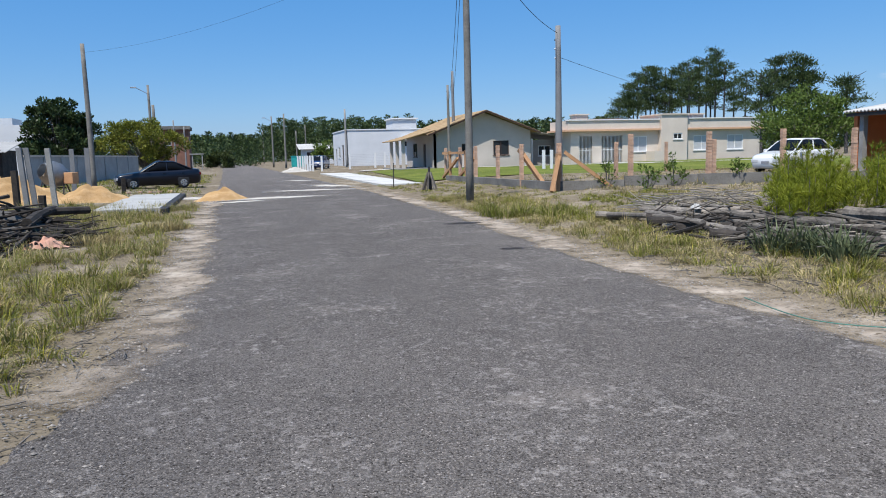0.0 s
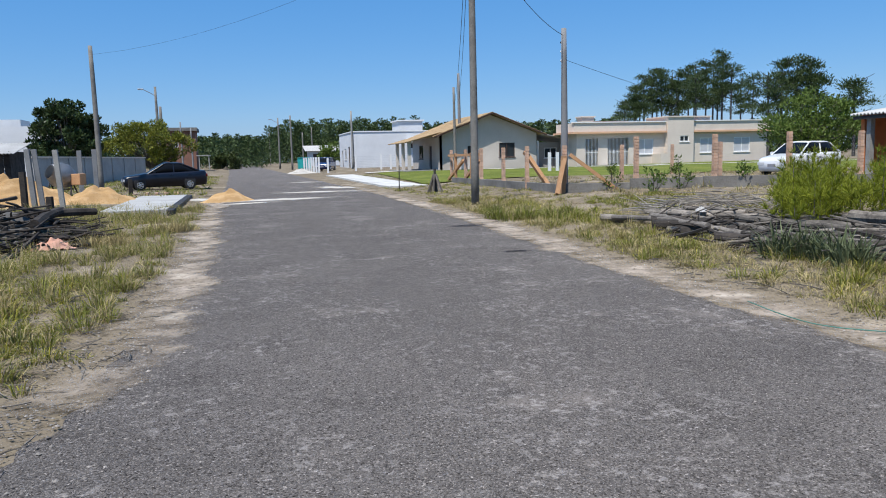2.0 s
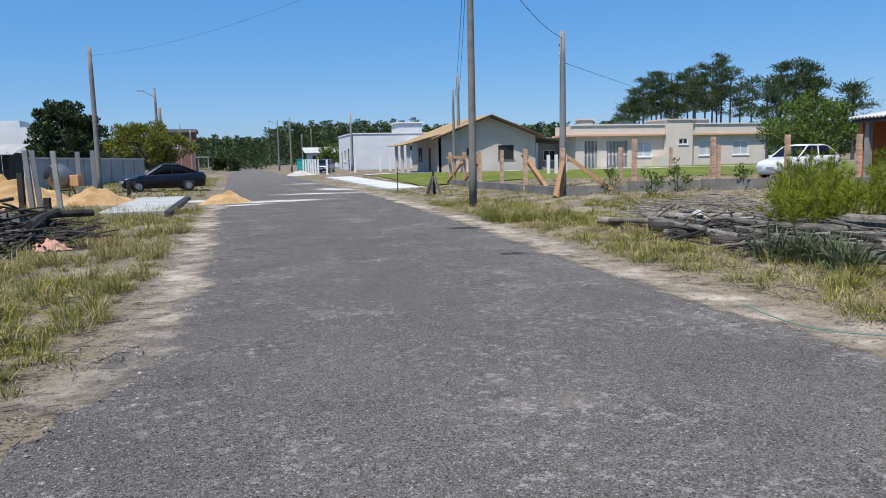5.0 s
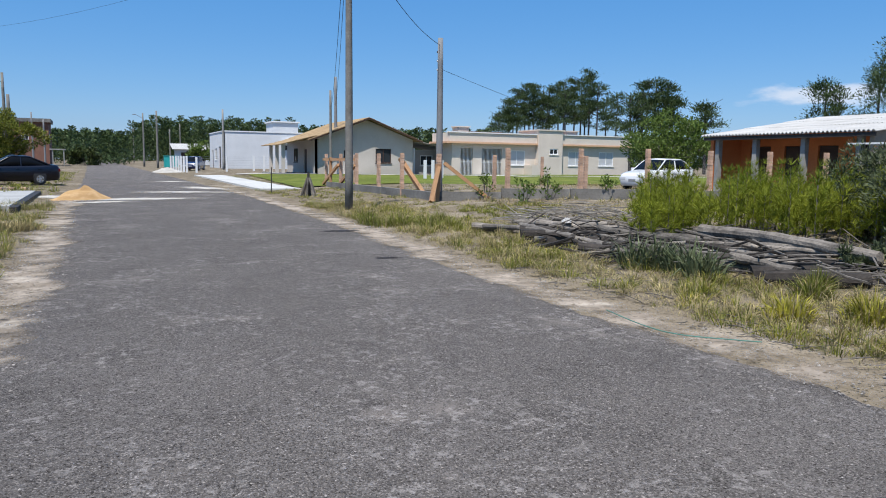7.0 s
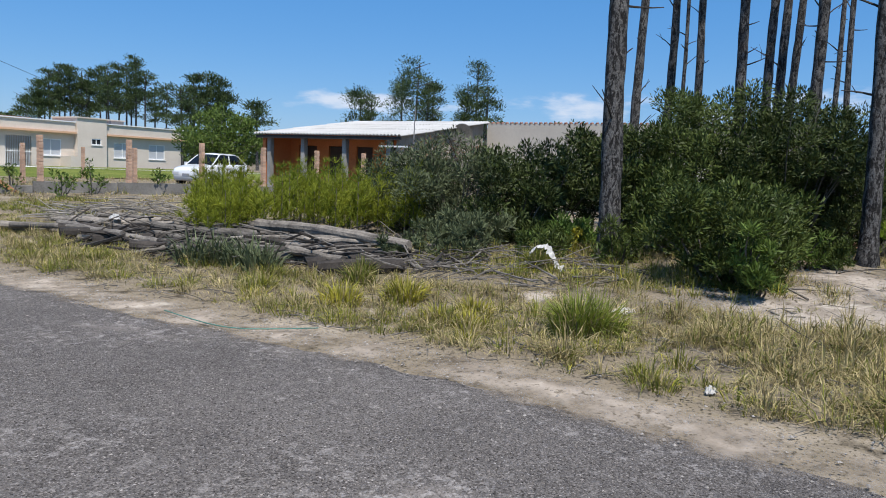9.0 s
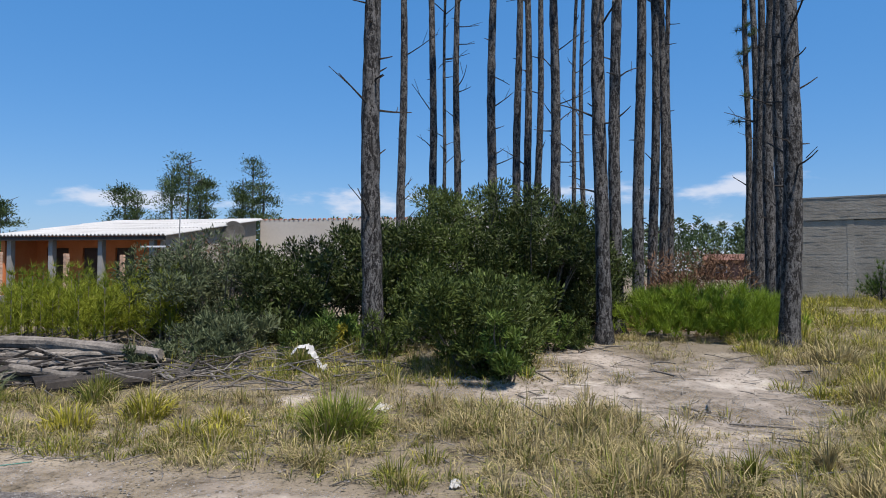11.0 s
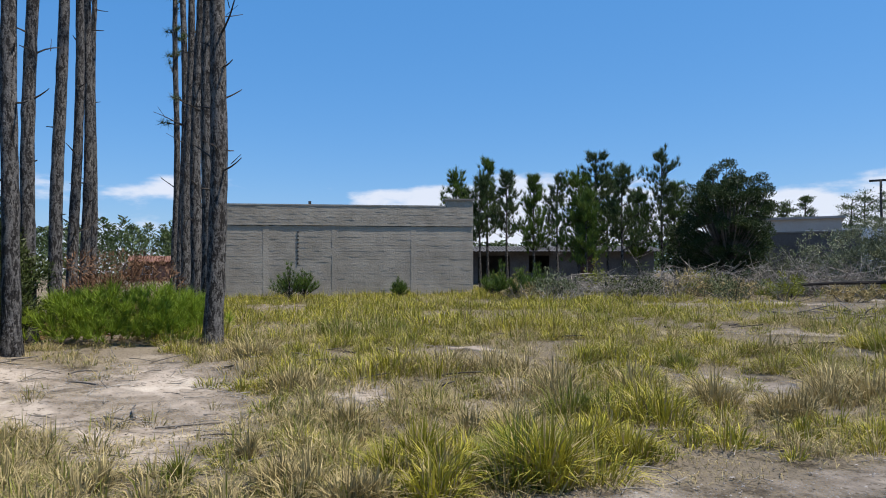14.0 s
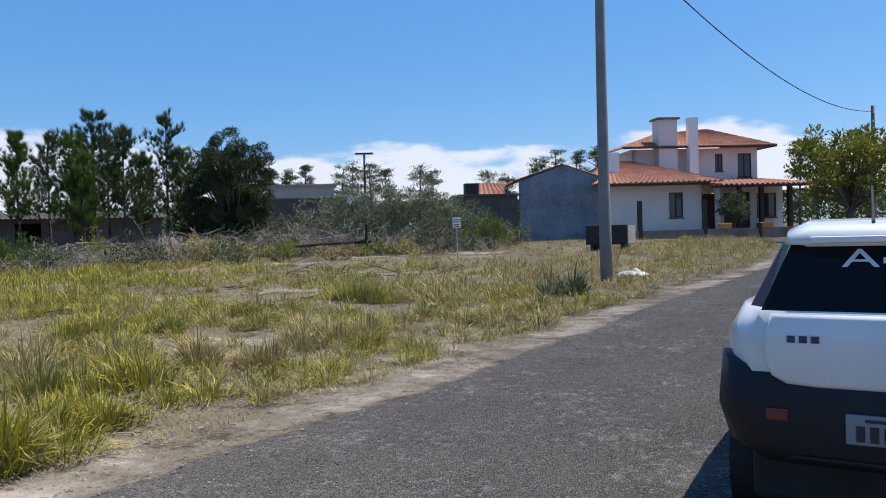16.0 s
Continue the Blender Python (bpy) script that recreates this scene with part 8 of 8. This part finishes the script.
# tall plantation pines
def tall_pine(x, y, r0, h, seed, lean=(0, 0), stubs=9, crown=True, sprigs=False):
    q = np.random.default_rng(seed)
    z0 = gz(x, y)
    t = thing("pine_tree", x, y, z0, "tall straight pine with scaly bark and dead branch stubs", "tree", "tall pines")
    bm = bmesh.new()
    steps, seg = 60, 14
    ring = []
    for i in range(steps + 1):
        f = i / steps
        z = -0.15 + (h + 0.15) * f
        rr = r0 * (1 - 0.62 * f) * (1 + 0.35 * math.exp(-z * 4)) * (1 + 0.05 * (i % 4 == 0))
        c = Vector((lean[0] * z + 0.05 * math.sin(z * 0.7 + seed), lean[1] * z + 0.05 * math.cos(z * 0.6 + seed), z))
        ring.append([bm.verts.new(c + Vector((math.cos(a), math.sin(a), 0)) * rr * (1 + 0.13 * noise.noise((math.cos(a) * 2.2, math.sin(a) * 2.2, z * 3 + seed)))) for a in (2 * math.pi * k / seg for k in range(seg))])
    for a, b in zip(ring, ring[1:]):
        for k in range(seg):
            bm.faces.new((a[k], a[(k + 1) % seg], b[(k + 1) % seg], b[k]))
    bm.faces.new(ring[0][::-1]), bm.faces.new(ring[-1])
    part("trunk", bm, M["bark"], t, smooth=True)
    tips = []
    for k in range(stubs):
        z = q.uniform(1.6, h * 0.75)
        a, l = q.uniform(0, 6.28), (0.14 + 1.0 * q.random() ** 2) * (0.6 + z / h)
        c = Vector((lean[0] * z, lean[1] * z, z))
        d = Vector((math.cos(a), math.sin(a), q.uniform(-0.1, 0.95)))
        bm = bmesh.new()
        rod(bm, c, c + d * l, 0.022, 0.008, 5, bend=0.06 * l, steps=4)
        if l > 0.5:
            g = c + d * l * 0.6
            rod(bm, g, g + (d + Vector((q.normal(0, 0.5), q.normal(0, 0.5), 0.4))) * l * 0.35, 0.010, 0.005, 4)
        part("dead_branch", bm, M["charred"], t)
        if z > 6:
            tips += [np.array(c + d * l), np.array(c + d * l * 0.6)]
    if sprigs:
        V, F = needles(np.array(tips), np.tile((0.0, 0.0, 0.5), (len(tips), 1)), 44, 0.26, 0.014, q, 0.8)
        link_np("needle_sprigs", V, F, M["needle"], t)
    if crown:
        bm = bmesh.new()
        P, A = [], []
        for k in range(16):
            z = h * q.uniform(0.76, 1.0)
            a = q.uniform(0, 6.28)
            l = (1.9 - 1.4 * (z / h - 0.76) / 0.24) * q.uniform(0.6, 1.1)
            c = Vector((lean[0] * z, lean[1] * z, z))
            e = c + Vector((math.cos(a), math.sin(a), 0.35)) * l
            rod(bm, c, e, 0.03, 0.01, 5)
            for f in np.linspace(0.35, 1, 6):
                p = c.lerp(e, f)
                P.append(np.array(p) + q.normal(0, 0.12, 3))
                A.append(np.array((math.cos(a) * 0.5, math.sin(a) * 0.5, 0.8)))
        part("branchwork", bm, M["bark"], t)
        V, F = needles(np.array(P), np.array(A), 26, 0.34, 0.022, q, 0.6)
        link_np("crown", V, F, M["needle"], t)
    return t


for k, (b, d, r0, lean) in enumerate([
        (-70.35, 11.6, 0.17, (0.004, 0)), (-72.8, 21, 0.14, (0, 0)), (-75.2, 24, 0.15, (0, 0.002)), (-75.95, 25, 0.075, (0, -0.012)), (-77.15, 24, 0.14, (0, 0)), (-79.95, 20.5, 0.155, (0, 0)),
        (-81.9, 23, 0.15, (0, -0.004)), (-82.85, 24, 0.15, (0, 0.008)), (-83.3, 24.5, 0.14, (0, -0.02)), (-84.75, 19.5, 0.155, (0, 0)), (-86.0, 25, 0.09, (0, -0.022)), (-86.95, 25, 0.10, (0, 0)),
        (-88.3, 12.9, 0.135, (0, 0.001)), (-89.5, 15.2, 0.135, (0, 0)), (-91.25, 17.2, 0.14, (0, 0)), (-92.25, 19.5, 0.13, (0, -0.004)), (-92.9, 20, 0.12, (0, -0.003)),
        (-101.5, 13.1, 0.16, (0, -0.010)), (-101.0, 16.5, 0.15, (0, -0.008)), (-100.35, 19, 0.15, (0, -0.005)), (-99.75, 22, 0.14, (0, 0)), (-99.45, 25, 0.14, (0, 0.004)), (-98.9, 26, 0.12, (0, 0.002)), (-93.4, 26, 0.12, (0, 0))]):
    tall_pine(*spot(b, d), r0, 15.5 + (k * 37 % 5) * 0.5, 500 + k, lean, stubs=44 if d < 14 else 16, sprigs=b in (-98.9, -99.45))

def young_pine(x, y, h, seed, mt="needle_fresh", wide=0.24, bare=0.25, tuft=30, nl=0.34, nw=0.022, label="young pine with upright tufted shoots"):
    q = np.random.default_rng(seed)
    t = thing("young_pine", x, y, gz(x, y), label, "tree", "young pines")
    bm = bmesh.new()
    rod(bm, (0, 0, -0.1), (0, 0, h), 0.035 + 0.008 * h, 0.012, 8, bend=0.05, steps=5)
    part("trunk", bm, M["bark"], t)
    bm = bmesh.new()
    P, A = [], []
    z = h * bare
    while z < h * 0.97:
        f = (z - h * bare) / (h * (1 - bare))
        for k in range(7):
            a = q.uniform(0, 6.28)
            l = h * wide * 1.15 * (1 - 0.78 * f) * q.uniform(0.4, 1.25)
            zz = z + h * q.uniform(-0.012, 0.012)
            c, e = Vector((0, 0, zz)), Vector((math.cos(a) * l, math.sin(a) * l, zz + l * q.uniform(0.25, 0.7)))
            rod(bm, c, e, 0.016, 0.007, 4)
            for g in (0.4, 0.7, 1.0):
                p = c.lerp(e, g)
                for s in range(2):
                    P.append(np.array(p) + q.normal(0, 0.06, 3) + np.array((0, 0, 0.16 * s)))
                    A.append(np.array((math.cos(a) * 0.3, math.sin(a) * 0.3, 1.0)))
        z += h * 0.072 * q.uniform(0.8, 1.25)
    for k in range(4):
        P.append(np.array((0, 0, h - 0.12 * k)))
        A.append(np.array((0, 0, 1.0)))
    part("branchwork", bm, M["bark"], t)
    V, F = needles(np.array(P), np.array(A), tuft, nl, nw, q, 0.34)
    link_np("crown", V, F, M[mt], t)


for k, (b, el, d, w, br) in enumerate([(-120.1, 8.0, 41, 0.17, 0.3), (-122.0, 7.6, 39, 0.15, 0.42), (-122.6, 8.6, 41, 0.14, 0.45), (-124.1, 7.7, 40, 0.17, 0.4), (-126.2, 7.3, 38, 0.19, 0.3), (-128.0, 7.2, 44, 0.2, 0.25), (-129.6, 7.9, 37, 0.2, 0.28), (-130.9, 8.9, 38, 0.2, 0.26), (-131.8, 7.4, 40, 0.2, 0.3), (-132.9, 8.1, 37, 0.2, 0.28), (-134.1, 5.9, 40, 0.22, 0.3), (-135.8, 9.1, 40, 0.19, 0.3), (-136.7, 6.6, 41, 0.2, 0.3), (-120.8, 6.4, 43, 0.2, 0.35), (-130.2, 6.2, 36, 0.22, 0.2)]):
    x, y = spot(b, d)
    young_pine(x, y, 1.5 + d * math.tan(radians(el)) - gz(x, y), 600 + k, "needle" if k % 2 else "needle_bush", w * q.uniform(0.8, 1.2), br + q.uniform(0.0, 0.06))


# ---- far trees ----
def far_pine(x, y, h, seed, spread=2.2, crown=0.45, n=420, leaf=0.55, label="distant tall pine with a broad open crown", group="distant pines", mt="needle", puff=0.24):
    q = np.random.default_rng(seed)
    t = thing("distant_pine", x, y, gz(x, y), label, "tree", group)
    bm = bmesh.new()
    rod(bm, (0, 0, -0.1), (q.uniform(-0.4, 0.4), q.uniform(-0.4, 0.4), h * 0.97), 0.2, 0.06, 7, bend=0.2, steps=4)
    for k in range(9):
        z, a = h * (1 - crown * q.uniform(0.1, 1)), q.uniform(0, 6.28)
        rod(bm, (0, 0, z), (math.cos(a) * spread * 0.8, math.sin(a) * spread * 0.8, z + 0.8), 0.06, 0.02, 4)
    part("trunk", bm, M["bark"], t)
    K = np.array([(math.cos(a) * spread * s * (1.05 - 0.65 * f), math.sin(a) * spread * s * (1.05 - 0.65 * f), h * (1 - crown + crown * f)) for f, a, s in zip(q.random(24), q.uniform(0, 6.28, 24), q.random(24) ** 0.5)])
    k = q.integers(0, 24, n)
    off = q.normal(0, 1, (n, 3)) * np.array([0.85, 0.85, 0.36 + (puff - 0.24) * 3]) * spread * puff
    V, F = leaf_quads(K[k] + off, off + np.array([0, 0, 0.6]), leaf, 0.28, q)
    link_np("crown", V, F, M[mt], t)


q = np.random.default_rng(9)
for k, (b, el) in enumerate([(-29.9, 3.9), (-30.6, 4.8), (-31.3, 5.6), (-31.9, 6.0), (-32.6, 5.9), (-33.2, 5.8), (-33.8, 5.9), (-34.4, 6.0), (-35.0, 6.2), (-35.6, 6.3), (-36.1, 6.6), (-36.7, 6.9), (-37.3, 6.0), (-38.0, 5.2), (-38.7, 5.2), (-32.2, 5.2), (-34.8, 5.3), (-36.4, 5.6), (-30.9, 4.2), (-33.5, 5.0)]):
    d = 118 + 14 * q.random()
    far_pine(*spot(b, d), 1.0 + d * math.tan(radians(el)), 700 + k, 2.3, 0.46, 2600, 0.36)
for k, (b, el, sp) in enumerate([(-39.9, 5.3, 1.5), (-40.7, 6.1, 1.4), (-41.6, 6.2, 1.6), (-42.4, 6.1, 1.5), (-42.9, 5.1, 1.6), (-45.2, 4.6, 1.8), (-52.8, 5.9, 1.9), (-53.6, 5.3, 1.6), (-55.9, 7.4, 2.0), (-56.9, 8.3, 2.2), (-57.8, 7.0, 1.9), (-58.4, 6.5, 1.6), (-61.0, 7.0, 1.8), (-61.7, 8.3, 1.9), (-62.5, 6.9, 1.6)]):
    d = 84 + 8 * q.random()
    far_pine(*spot(b, d), 1.0 + d * math.tan(radians(el)), 740 + k, sp * 1.2, 0.62 if b < -50 else 0.5, 3600, 0.30, puff=0.27 if b < -50 else 0.26)
for k, (b, el, sp) in enumerate([(-144.3, 4.7, 1.6), (-145.6, 5.0, 1.4), (-148.2, 4.9, 2.2), (-149.2, 5.2, 2.2), (-150.6, 5.0, 2.0), (-151.6, 4.6, 1.8), (-154.3, 5.0, 2.2), (-155.3, 4.4, 2.0), (-163.6, 5.2, 1.8), (-165.0, 5.7, 1.8), (-166.6, 5.6, 1.7), (-168.0, 5.8, 1.7), (-142.9, 4.5, 1.5), (178.0, 5.4, 2.0), (176.9, 5.6, 2.2), (-159.5, 4.2, 2.0), (-161.0, 4.0, 2.0)]):
    d = 100 + 14 * q.random()
    far_pine(*spot(b, d), 1.0 + d * math.tan(radians(el)), 760 + k, sp, 0.45, 2000, 0.30)


def woods(b0, b1, d, h, seed, label, step=0.45, leaf=0.9, n=90):
    """A belt of far woods: ragged conical crowns on one line, too many to count."""
    q = np.random.default_rng(seed)
    P, D = [], []
    b = min(b0, b1)
    while b < max(b0, b1):
        for row in range(3):
            dd = d + row * 14 + q.uniform(-5, 5)
            x, y = spot(b + q.uniform(-step, step), dd)
            hh = h * q.uniform(0.84, 1.08) * (1 + 0.05 * row)
            f = q.random(n) ** 0.7
            a = q.uniform(0, 6.28, n)
            rr = hh * 0.30 * np.sqrt(np.clip(1.04 - f, 0, 1)) * q.uniform(0.2, 1.1, n)
            P.append(np.column_stack([x + rr * np.cos(a), y + rr * np.sin(a), gz(x, y) + hh * f]))
            D.append(np.column_stack([np.cos(a), np.sin(a), np.full(n, 0.7)]))
        b += step * 60 / d * 2.4
    V, F = leaf_quads(np.concatenate(P), np.concatenate(D), leaf, 0.42, q)
    tagged(link_np("far_woods", V, F, M["needle"]), label, "woods", kind="stuff")


woods(5, -7.5, 270, 9.5, 801, "dark belt of distant pine woods at the end of the road", leaf=0.85, n=260)
woods(-3, -14, 210, 11.5, 802, "dark belt of distant pine woods behind the white building", leaf=0.8, n=260)
woods(-14, -30, 200, 9.5, 803, "dark belt of distant pine woods behind the houses", leaf=0.95, n=160)
woods(-36, -46, 190, 7.5, 804, "dark belt of distant pine woods behind the houses", leaf=1.1)
woods(-58, -76, 130, 9.8, 805, "dark belt of distant pine woods behind the beige wall", leaf=0.9)
woods(-76, -90, 110, 7.4, 806, "belt of woods seen between the pine trunks", leaf=0.5, n=300)
woods(-90, -101, 100, 7.4, 807, "rounded woods beyond the red-roofed house", leaf=0.5, n=300)
woods(-118, -165, 200, 8.5, 808, "distant belt of woods beyond the field", leaf=1.1)
woods(-165, -200, 180, 7.5, 809, "distant belt of woods beyond the tiled house", leaf=1.1)
woods(6.5, -2.5, 150, 6.2, 811, "dark belt of woods beyond the sedan", leaf=0.6, n=240)
woods(5, 40, 260, 9.0, 810, "distant belt of woods west of the road", leaf=1.2)
